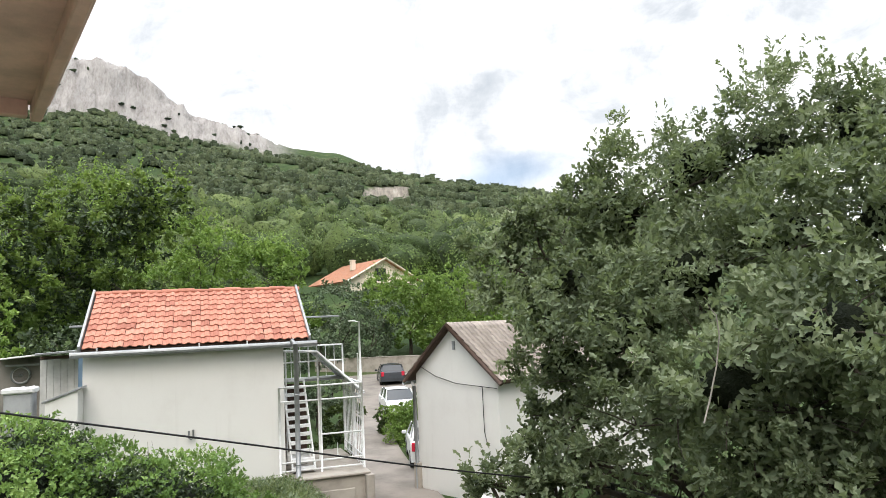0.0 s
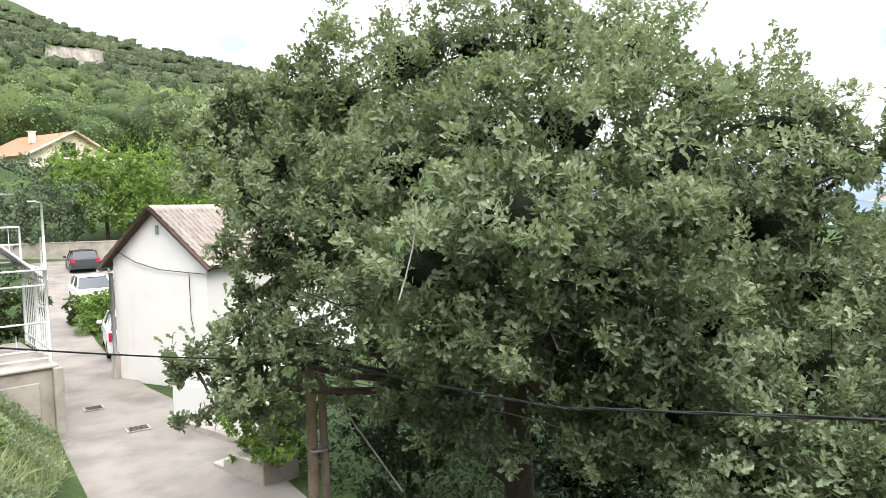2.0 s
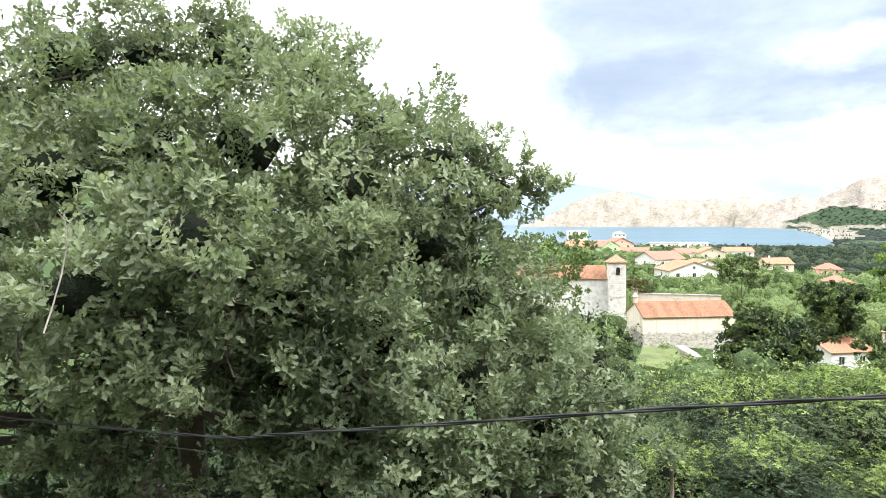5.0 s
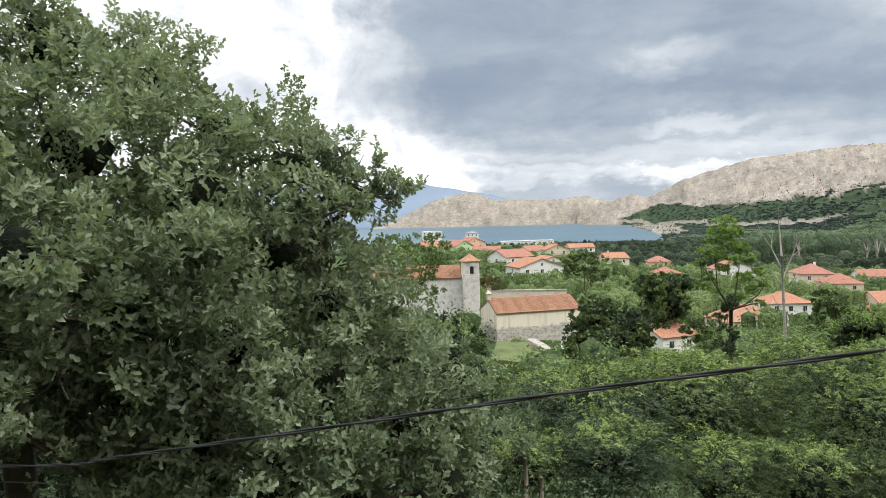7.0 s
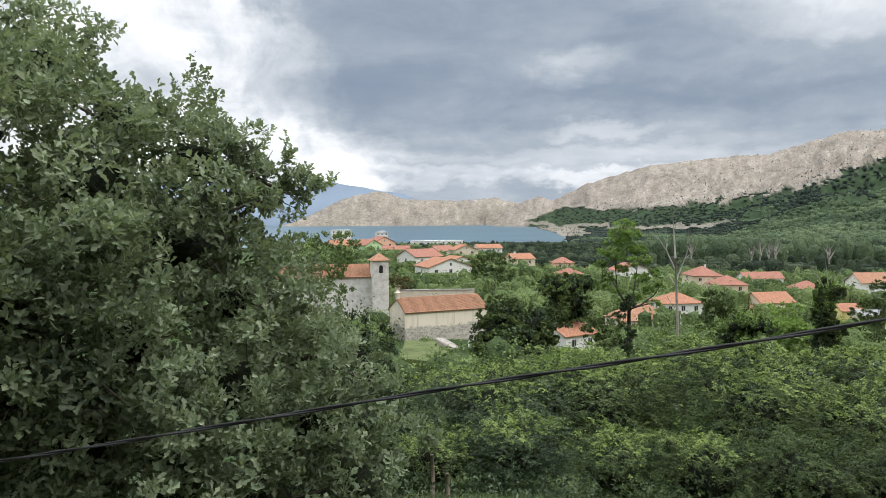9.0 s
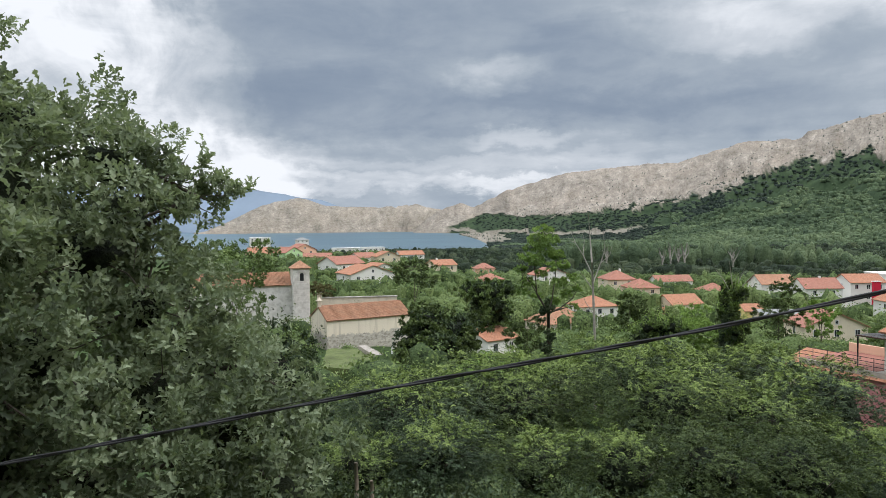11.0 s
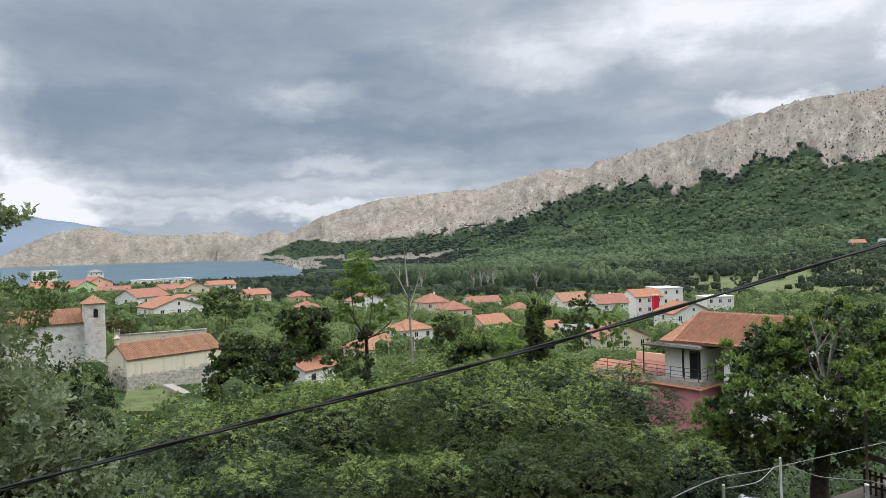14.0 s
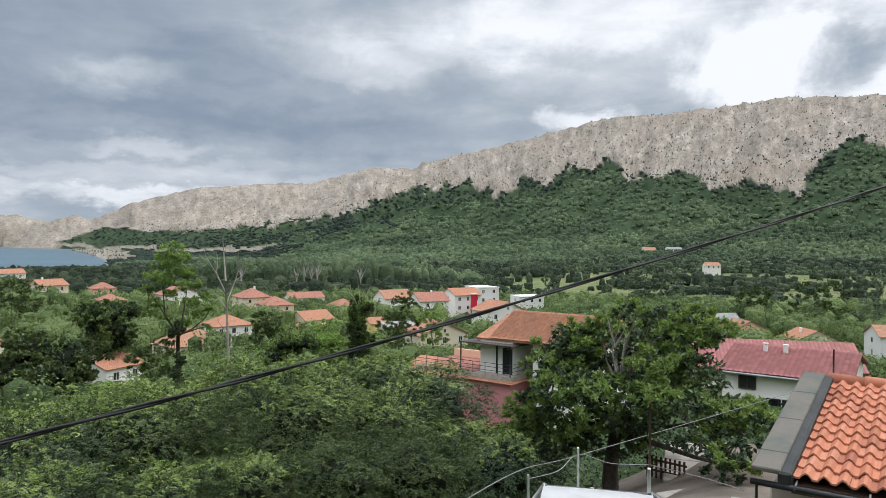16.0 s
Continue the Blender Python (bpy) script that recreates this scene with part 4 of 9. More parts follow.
    # bearing, elevation and distance of the masses of the crown, and their size
    for az, el, d, r in [(9.6, 3, 11.0, 1.3), (8.6, -3, 10.8, 1.0), (7.8, 0.5, 10.6, 0.85), (11, -6, 10.2, 0.9), (7.8, -7.5, 10.4, 0.6), (14, 8.5, 11.0, 1.3), (20, 11.5, 11.2, 1.3), (25.5, 12.2, 11.0, 1.15), (31.3, 12.9, 11.2, 1.15), (37, 10.2, 11.0, 1.2), (43, 7.0, 10.6, 1.15), (9.5, 7.0, 11.2, 0.95), (5.5, 4.2, 11.0, 0.8),
                         (47.8, 4.6, 10.2, 1.05), (52.0, 3.6, 9.9, 0.7), (54.3, 2.4, 10.0, 0.55), (7.2, 8.6, 11.0, 0.6), (4.2, 6.2, 11.0, 0.5), (11.0, 10.6, 11.0, 0.6), (13, -1, 9.6, 1.2), (19, 3.5, 9.2, 1.2), (25, 6.5, 9.4, 1.2), (33, 6, 8.6, 1.3), (41, 2.5, 8.8, 1.3), (46.5, -2, 9.0, 1.15),
                         (50.5, -6, 9.6, 1.1), (55.0, -10.8, 10.4, 0.9), (60.3, -12.8, 11.2, 0.8), (21, -5, 7.6, 1.05), (28, -1.5, 7.0, 1.05), (30, -6, 7.0, 0.9), (36, -6, 8.0, 1.2), (43, -9, 8.2, 1.2),
                         (50, -13, 8.8, 1.25), (57, -16, 9.8, 1.2), (60.8, -17, 11.0, 0.95), (40, -16, 8.4, 1.0), (46, -20, 8.4, 1.1), (53, -22, 9.2, 1.1), (14, -8, 9.0, 0.9), (8.5, -10, 9.8, 0.8), (4.5, -13, 10.2, 0.6),
                         (24, -9, 8.6, 1.0), (31, -11, 8.4, 0.95), (17, -12, 10.0, 0.9), (13, -15, 11.6, 0.8), (36, -12.5, 9.0, 1.0), (24.3, -14.5, 9.8, 0.75), (20.5, -16, 9.6, 0.7), (34.2, -16.5, 9.4, 0.7), (33, 1, 11.8, 1.5), (22, 5, 12.4, 1.5), (43, -2, 11.6, 1.5), (15, 0, 12.2, 1.3), (50, -10, 11.6, 1.2), (60, -21, 10.2, 1.0),
                         (30, -8, 7.4, 0.85), (37, -9, 7.6, 0.9), (33, -3, 7.5, 0.85), (40, -5, 7.8, 0.95), (25.5, -7, 7.5, 0.8), (44, -13.5, 8.0, 0.9), (34.5, -13.5, 8.2, 0.8), (22, -11.5, 8.0, 0.8), (17, -7, 8.2, 0.8),
                         (2.5, -12, 10.4, 0.45), (4, -15.5, 10.0, 0.45), (7.5, -14.5, 9.6, 0.6), (9.5, -17, 11.2, 0.45), (11, -12.5, 11.3, 0.7), (7.5, -11.5, 9.8, 0.5),
                         (31, -10.5, 7.2, 0.8), (36, -15, 7.8, 0.8), (41, -12, 7.6, 0.85), (27, -11, 7.6, 0.7), (46, -17, 8.2, 0.85), (38, -19.5, 8.4, 0.7),
                         (22.5, -16.5, 9.4, 0.75), (24.5, -19.5, 9.0, 0.6), (34.5, -19.5, 8.6, 0.65), (26.5, -12, 8.0, 0.7), (49, 0.5, 9.8, 1.1), (51.2, -2.5, 10.0, 0.75), (50.2, 2.2, 10.4, 0.8), (53.6, -6.5, 10.4, 0.75), (57.5, -11, 10.8, 0.8)]:
        c = polar(az, d * math.cos(radians(el)), EYE_Z + d * math.sin(radians(el)))
        blobs.append((c.x, c.y, c.z, r, r, r * 0.85))
    base = (5.0, 9.3, ground_z(5.0, 9.3))
    root = thing("oak_tree", pose(*base), "large downy oak with lobed grey-green leaves beside the lane", "tree")
    local = [(b[0] - base[0], b[1] - base[1], b[2] - base[2], *b[3:]) for b in blobs]
    head = Vector((0.1, 0.25, 2.5))
    lines = [([(0, 0, -0.4), (0.05, 0.05, 1.2), head], [0.30, 0.21, 0.19])]
    lines.append(([(-0.05, 0.05, 0.9), (-1.0, 0.7, 1.9), (-1.9, 1.4, 3.0)], [0.16, 0.13, 0.1]))
    tubes("trunk", lines + branches(head, local, rng, 0.075, 4), BARK, root, "", 7)
    at, way = blob_points(lobes(local, rng, 6, 0.48), 18500, rng, 0.72, 0.0, 0.55, 7, 0.36)
    start, out, face = rosettes(at, way, 6, rng, 0.13)
    # darker copies of the leaves inside the crown, hollow shade put into their colour
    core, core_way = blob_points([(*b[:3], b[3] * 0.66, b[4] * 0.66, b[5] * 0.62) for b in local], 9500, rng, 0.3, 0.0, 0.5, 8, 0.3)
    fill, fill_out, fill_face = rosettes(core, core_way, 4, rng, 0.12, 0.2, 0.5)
    leaves("inner_crown", fill, fill_out, 0.115 * (0.7 + 0.6 * rng.rand(len(fill))), OAK_SHADED, root, rng, "inner_oak", 0.3, fill_face)
    # dark masses added behind the leaves as shade in the hollows
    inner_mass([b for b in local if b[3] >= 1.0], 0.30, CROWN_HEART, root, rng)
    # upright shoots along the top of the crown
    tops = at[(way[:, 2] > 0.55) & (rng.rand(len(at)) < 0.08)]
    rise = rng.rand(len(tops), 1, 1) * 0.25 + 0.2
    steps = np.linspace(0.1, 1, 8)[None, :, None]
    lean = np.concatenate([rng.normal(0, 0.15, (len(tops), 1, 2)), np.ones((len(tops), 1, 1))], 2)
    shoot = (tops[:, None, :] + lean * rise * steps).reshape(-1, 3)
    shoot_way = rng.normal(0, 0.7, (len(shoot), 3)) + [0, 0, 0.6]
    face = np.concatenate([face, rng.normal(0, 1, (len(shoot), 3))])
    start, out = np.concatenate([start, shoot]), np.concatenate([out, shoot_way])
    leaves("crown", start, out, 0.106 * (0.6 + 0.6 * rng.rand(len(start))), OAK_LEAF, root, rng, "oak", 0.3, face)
    pts = [Vector(p) - Vector(base) for p in ((2.00, 5.95, 4.15), (2.06, 5.93, 4.35), (2.13, 5.92, 4.6), (2.17, 5.9, 4.85), (2.16, 5.9, 5.02), (2.10, 5.9, 5.1))]
    tubes("bare_twig", [(pts, [0.007, 0.007, 0.0065, 0.006, 0.005, 0.004])], BARE_WOOD, root, "pale bare twig")


build_oak()

# ---------------------------------------------------------------- building pieces


def roof_slab(name, polys, mat, parent, thick=0.12, label=""):
    """Roof planes with thickness: each polygon starts with its eave, from one end to the other, seen from above."""
    verts, faces, uvs = [], [], []
    for poly in polys:
        poly = [Vector(p) for p in poly]
        along = (poly[1] - poly[0]).normalized()
        normal = along.cross(poly[-1] - poly[0]).normalized()
        up = normal.cross(along)
        m, base = len(poly), len(verts)
        verts += poly + [p - normal * thick for p in poly]
        faces.append(tuple(base + i for i in range(m)))
        uvs.append([((p - poly[0]).dot(along), (p - poly[0]).dot(up)) for p in poly])
        faces.append(tuple(base + m + i for i in reversed(range(m))))
        uvs.append([(0, 0)] * m)
        for i in range(m):
            j = (i + 1) % m
            faces.append((base + i, base + m + i, base + m + j, base + j))
            uvs.append([(0, 0)] * 4)
    ob = quick(name, verts, faces, mat, parent, label)
    layer = ob.data.uv_layers.new(name="metres")
    flat = [uv for face in uvs for uv in face]
    layer.data.foreach_set("uv", [c for uv in flat for c in uv])
    return ob


def tile_sheet(name, origin, along, up, width, length, pitch, row, mat, parent, lift=0.05):
    """A slope of rolled clay tiles as one wavy sheet with stepped courses."""
    origin, along, up = Vector(origin), Vector(along).normalized(), Vector(up).normalized()
    normal = along.cross(up).normalized()
    nu, nv = int(width / pitch * 4), int(length / row)
    u = np.linspace(0, width, nu + 1)
    wave = np.abs(np.sin(np.pi * u / pitch)) * lift
    v, h = [], []
    for k in range(nv):
        v += [k * row * length / (nv * row), (k + 0.98) * row * length / (nv * row)]
        h += [0.03, 0.0]
    v, h = np.array(v), np.array(h)
    grid = np.array(origin)[None, None, :] + v[:, None, None] * np.array(up) + u[None, :, None] * np.array(along) + (h[:, None] + wave[None, :])[:, :, None] * np.array(normal)
    rows, cols = len(v), len(u)
    i, j = np.meshgrid(np.arange(rows - 1), np.arange(cols - 1), indexing="ij")
    quads = np.stack([i * cols + j, i * cols + j + 1, (i + 1) * cols + j + 1, (i + 1) * cols + j], -1).reshape(-1, 4)
    ob = bulk_mesh(name, grid.reshape(-1, 3), quads.ravel(), np.arange(len(quads)) * 4, mat, parent)
    uv = np.stack(np.broadcast_arrays(u[None, :], v[:, None]), -1).reshape(-1, 2)[quads.ravel()]
    ob.data.uv_layers.new(name="metres").data.foreach_set("uv", uv.astype(np.float32).ravel())
    return tagged(ob, "", "", "", "stuff")


def tile_mesh(name, pitch, row, mat, rise=0.045):
    """One rolled clay tile, lower edge at the origin, with a thick nose."""
    profile = [(0.0, 0.2), (0.12, 0.0), (0.35, 0.0), (0.5, 0.55), (0.68, 1.0), (0.86, 0.75), (1.02, 0.2)]
    verts, faces = [], []
    for v, lift in ((0.0, 0.028), (row * 1.12, 0.0)):
        verts += [(u * pitch, v, h * rise + lift) for u, h in profile]
    m = len(profile)
    faces += [(i, i + 1, m + i + 1, m + i) for i in range(m - 1)]
    verts += [(u * pitch, 0.0, h * rise + 0.008) for u, h in profile]
    faces += [(2 * m + i, 2 * m + i + 1, i + 1, i) for i in range(m - 1)]
    data = bpy.data.meshes.new(name)
    data.from_pydata(verts, [], faces)
    data.materials.append(mat)
    return data


def clay(name, colour, dark, pale):
    """Clay of single tiles: every piece has its own firing, with lichen and soot."""
    mat, n = material(name)
    where = n.add("ShaderNodeTexCoord").outputs["Object"]
    info = n.add("ShaderNodeObjectInfo")
    one = info.outputs["Random"]
    place = n.add("ShaderNodeVectorMath", {0: where, 1: info.outputs["Location"]}).outputs[0]
    blot = n.noise(place, 7.0, 5.0, 0.65)
    fine = n.noise(place, 60.0, 3.0, 0.6)
    base = n.ramp(one, [(0.0, dark), (0.3, colour), (0.75, tuple(c * 1.08 for c in colour)), (1.0, pale)])
    base = n.mix(n.math("MULTIPLY", n.step(blot, 0.5, 0.8), 0.55), base, dark)
    finish(n, base, 0.85, fine, 0.003, 0.0, 0.25)
    return mat


CLAY_RED = clay("red_clay", (0.46, 0.20, 0.14), (0.32, 0.13, 0.092), (0.52, 0.255, 0.185))
CLAY_ORANGE = clay("orange_clay", (0.42, 0.17, 0.098), (0.30, 0.115, 0.07), (0.47, 0.21, 0.13))


def window(parent, x, z, w, h, y, pane_mat=None, frame_mat=None, face="front", bars=1):
    """A window set on a wall: a frame that stands proud, panes inside it, a sill. face: which wall of the house."""
    turn = {"front": Matrix(), "right": Matrix.Rotation(radians(90), 4, "Z"), "left": Matrix.Rotation(radians(-90), 4, "Z")}[face]
    bm = bmesh.new()
    f = 0.07
    for size, at in (((w, 0.07, f), (0, -0.02, h / 2)), ((w, 0.07, f), (0, -0.02, -h / 2)), ((f, 0.07, h), (-w / 2, -0.02, 0)), ((f, 0.07, h), (w / 2, -0.02, 0))):
        box(bm, size, at)
    for k in range(bars):
        box(bm, (0.05, 0.05, h), (-w / 2 + w * (k + 1) / (bars + 1), -0.02, 0))
    ob = part("window", bm, frame_mat or WHITE_METAL, parent)
    ob.matrix_basis = turn @ Matrix.Translation((x, y, z))
    box_part("pane", (w - 0.04, 0.02, h - 0.04), (0, -0.004, 0), pane_mat or GLASS, ob, "", 0)
    return ob


TOWN = []


def town_house(label, az, d, w, depth, top, rise, wall, roof, turn=0.0, ridge="along", hip=False, cols=2, rows=1, low_el=-9.0, over=0.35, chimney=None, win=(0.9, 1.15), side=True, name="house", flat=False):
    """A house of the town: walls down to the ground, tiled roof, windows; top is the height of its ridge above the datum."""
    at = polar(az, d)
    bottom = min(ground_z(at.x, at.y), ground_z(at.x * 1.04, at.y * 1.04)) - 1.0
    m = pose(at.x, at.y, bottom, 0, 0, -az + turn)
    root = thing(name, m, label, "house", "houses of the town")
    TOWN.append((az, d, math.degrees(w * 0.6 / d), low_el))
    eave = top - rise - bottom
    hw, hd = w / 2, depth / 2
    # walls, with gables up to the ridge
    v = [(-hw, -hd, 0), (hw, -hd, 0), (hw, hd, 0), (-hw, hd, 0), (-hw, -hd, eave), (hw, -hd, eave), (hw, hd, eave), (-hw, hd, eave)]
    f = [(0, 1, 5, 4), (1, 2, 6, 5), (2, 3, 7, 6), (3, 0, 4, 7), (3, 2, 1, 0)]
    if flat or hip:
        f.append((4, 5, 6, 7))
    elif ridge == "along":
        v += [(-hw, 0, eave + rise - 0.06), (hw, 0, eave + rise - 0.06)]
        f += [(4, 7, 8), (5, 9, 6), (4, 8, 9, 5), (7, 6, 9, 8)]
    else:
        v += [(0, -hd, eave + rise - 0.06), (0, hd, eave + rise - 0.06)]
        f += [(4, 5, 8), (6, 7, 9), (5, 6, 9, 8), (7, 4, 8, 9)]
    quick("wall", v, f, wall, root)
    o, drop = over, over * rise / (hd if ridge == "along" else hw) if rise else 0
    e, r = eave - drop + 0.06, eave + rise + 0.06
    if flat:
        roof_ob = box_part("roof", (w + 0.3, depth + 0.3, 0.25), (0, 0, eave + 0.1), wall, root)
    elif hip:
        k = max(hw - hd, 0.0)
        roof_ob = roof_slab("roof", [[(-hw - o, -hd - o, e), (hw + o, -hd - o, e), (k, 0, r), (-k, 0, r)], [(hw + o, hd + o, e), (-hw - o, hd + o, e), (-k, 0, r), (k, 0, r)],
                                     [(hw + o, -hd - o, e), (hw + o, hd + o, e), (k, 0, r)], [(-hw - o, hd + o, e), (-hw - o, -hd - o, e), (-k, 0, r)]], roof, root)
    elif ridge == "along":
        roof_ob = roof_slab("roof", [[(-hw - o, -hd - o, e), (hw + o, -hd - o, e), (hw + o, 0, r), (-hw - o, 0, r)], [(hw + o, hd + o, e), (-hw - o, hd + o, e), (-hw - o, 0, r), (hw + o, 0, r)]], roof, root)
    else:
        roof_ob = roof_slab("roof", [[(hw + o, -hd - o, e), (hw + o, hd + o, e), (0, hd + o, r), (0, -hd - o, r)], [(-hw - o, hd + o, e), (-hw - o, -hd - o, e), (0, -hd - o, r), (0, hd + o, r)]], roof, root)
    if chimney:
        cx, cy = chimney
        box_part("chimney", (0.55, 0.55, 1.5), (cx, cy, eave + rise * 0.6 + 0.7), WHITE_CLEAN, roof_ob, "", 0.03)
    for row in range(rows):
        z = eave - 1.25 - 2.75 * row
        for c in range(cols):
            window(root, -hw + w * (c + 0.5) / cols, z, win[0], win[1], -hd)
        if side:
            for face in ("right", "left"):
                window(root, 0.0, z, win[0], win[1], -hw, None, None, face)
    if rise and not hip and ridge == "across" and rise > 1.2:
        window(root, 0.0, eave + rise * 0.3, 0.6, 0.8, -hd)
    return root


def ladder_rails(parent, posts, heights, r=0.022, mat=None):
    """Posts with level rails between them; returns nothing."""
    mat = mat or WHITE_METAL
    for a, b in zip(posts[:-1], posts[1:]):
        for h in heights:
            rod("rail", Vector(a) + Vector((0, 0, h)), Vector(b) + Vector((0, 0, h)), r, mat, parent)


# ---------------------------------------------------------------- the garage with the red roof
GAR = Matrix.Translation(polar(-19.4, 18.15)) @ Matrix.Rotation(radians(19.4), 4, "Z")


def build_garage():
    root = thing("garage", GAR @ Matrix.Translation((0, 0, 1.2)), "white plastered garage with a red clay tile roof", "outbuilding")
    hw, depth, eave = 2.55, 4.3, 3.84
    rise, mid = 1.24, 2.15
    right = 1.97
    v = [(-hw, 0, 0), (right, 0, 0), (right, depth, 0), (-hw, depth, 0), (-hw, 0, eave), (right, 0, eave), (right, depth, eave), (-hw, depth, eave), (-hw, mid, eave + rise), (right, mid, eave + rise)]
    quick("wall", v, [(0, 1, 5, 4), (1, 2, 6, 9, 5), (2, 3, 7, 6), (3, 0, 4, 8, 7), (3, 2, 1, 0)], WHITE_WALL, root)
    hw = 2.52
    e, r, o, g = eave - 0.12, eave + rise + 0.05, 0.26, 0.03
    roof = roof_slab("roof", [[(-hw - g, -o, e), (hw + g, -o, e), (hw + g, mid, r), (-hw - g, mid, r)], [(hw + g, depth + o, e), (-hw - g, depth + o, e), (-hw - g, mid, r), (hw + g, mid, r)]], DARK_WOOD, root, 0.08)
    pitch, rows = 0.205, 10
    length = math.hypot(mid + o, r - e)
    row = length / rows
    slope = Matrix.Rotation(math.atan2(r - e, mid + o), 4, "X")
    data = tile_mesh("tile", pitch, row, CLAY_RED, 0.034)
    rng = random.Random(3)
    cols = int((2 * hw + 2 * g) / pitch)
    for i in range(rows):
        for j in range(cols):
            ob = new("tile", data)
            ob.parent = roof
            ob.matrix_basis = Matrix.Translation((-hw - g + 0.02 + j * (2 * hw + 2 * g) / cols, -o, e + 0.03)) @ slope @ Matrix.Translation((rng.uniform(-0.006, 0.006), i * row - 0.03, rng.uniform(0, 0.008))) @ Matrix.Rotation(rng.uniform(-0.02, 0.02), 4, "Z")
    ridge_data = None
    for j in range(13):
        bm = bmesh.new()
        bmesh.ops.create_cone(bm, cap_ends=True, segments=10, radius1=0.105, radius2=0.095, depth=0.42, matrix=Matrix.Rotation(radians(90), 4, "Y") @ Matrix.Diagonal((0.7, 1, 1, 1)))
        ob = part("ridge_tile", bm, CLAY_RED, roof) if ridge_data is None else new("ridge_tile", ridge_data)
        ob.parent = roof
        ridge_data = ob.data
        ob.matrix_basis = Matrix.Translation((-hw - g + 0.2 + j * 0.402, mid, r + 0.02 + 0.012 * (j % 3)))
    # verge boards, gutter and brackets
    for x in (-hw - g - 0.04, hw + g + 0.04):
        bm = box(bmesh.new(), (0.06, length + 0.1, 0.24), (0, length / 2, 0.02), 0.008)
        ob = part("verge_board", bm, GREY_METAL, root, "pale weathered metal verge board")
        ob.matrix_basis = Matrix.Translation((x, -o, e)) @ slope
    bm = bmesh.new()
    bmesh.ops.create_cone(bm, cap_ends=True, segments=12, radius1=0.07, radius2=0.07, depth=2 * hw + 0.5, matrix=Matrix.Translation((0, -o - 0.05, e - 0.10)) @ Matrix.Rotation(radians(90), 4, "Y"))
    part("gutter", bm, GREY_METAL, root, "grey half-round gutter")
    for j in range(5):
        box_part("gutter_bracket", (0.03, 0.12, 0.16), (-hw + 0.3 + j * 1.1, -o - 0.03, e - 0.04), WHITE_METAL, root, "", 0.004)
    tubes("hook", [([(-0.27, -0.03, 1.7), (-0.27, -0.09, 1.55), (-0.22, -0.09, 1.5), (-0.17, -0.09, 1.55), (-0.17, -0.03, 1.72)], [0.022] * 5)], GREY_METAL, root, "rusty iron hook")
    box_part("ledge", (1.2, 0.05, 0.05), (hw + 0.7, mid, eave + rise - 0.75), GREY_METAL, root, "projecting metal bar")
    box_part("ledge", (0.5, 0.05, 0.05), (-hw - 0.4, mid, eave + rise - 0.75), GREY_METAL, root, "projecting metal bar")


def build_pipe():
    root = thing("drain_pipe", pose(*polar(-12.25, 17.7, 1.0)), "grey zinc downpipe on a square foot beside the garage", "pipe")
    rod("pipe", (0, 0, 0.05), (0, 0, 3.82), 0.062, GREY_METAL, root, "", 12)
    rod("elbow", (0, 0, 3.78), (-0.12, 0.14, 3.9), 0.058, GREY_METAL, root, "", 12)
    for z in (0.9, 2.6):
        rod("pipe_clip", (0, 0, z), (0, 0, z + 0.05), 0.072, GREY_METAL, root, "", 12)
    rod("foot", (0.03, 0, -0.5), (0.0, 0, 0.15), 0.08, WHITE_METAL, root, "white plastic foot", 10)


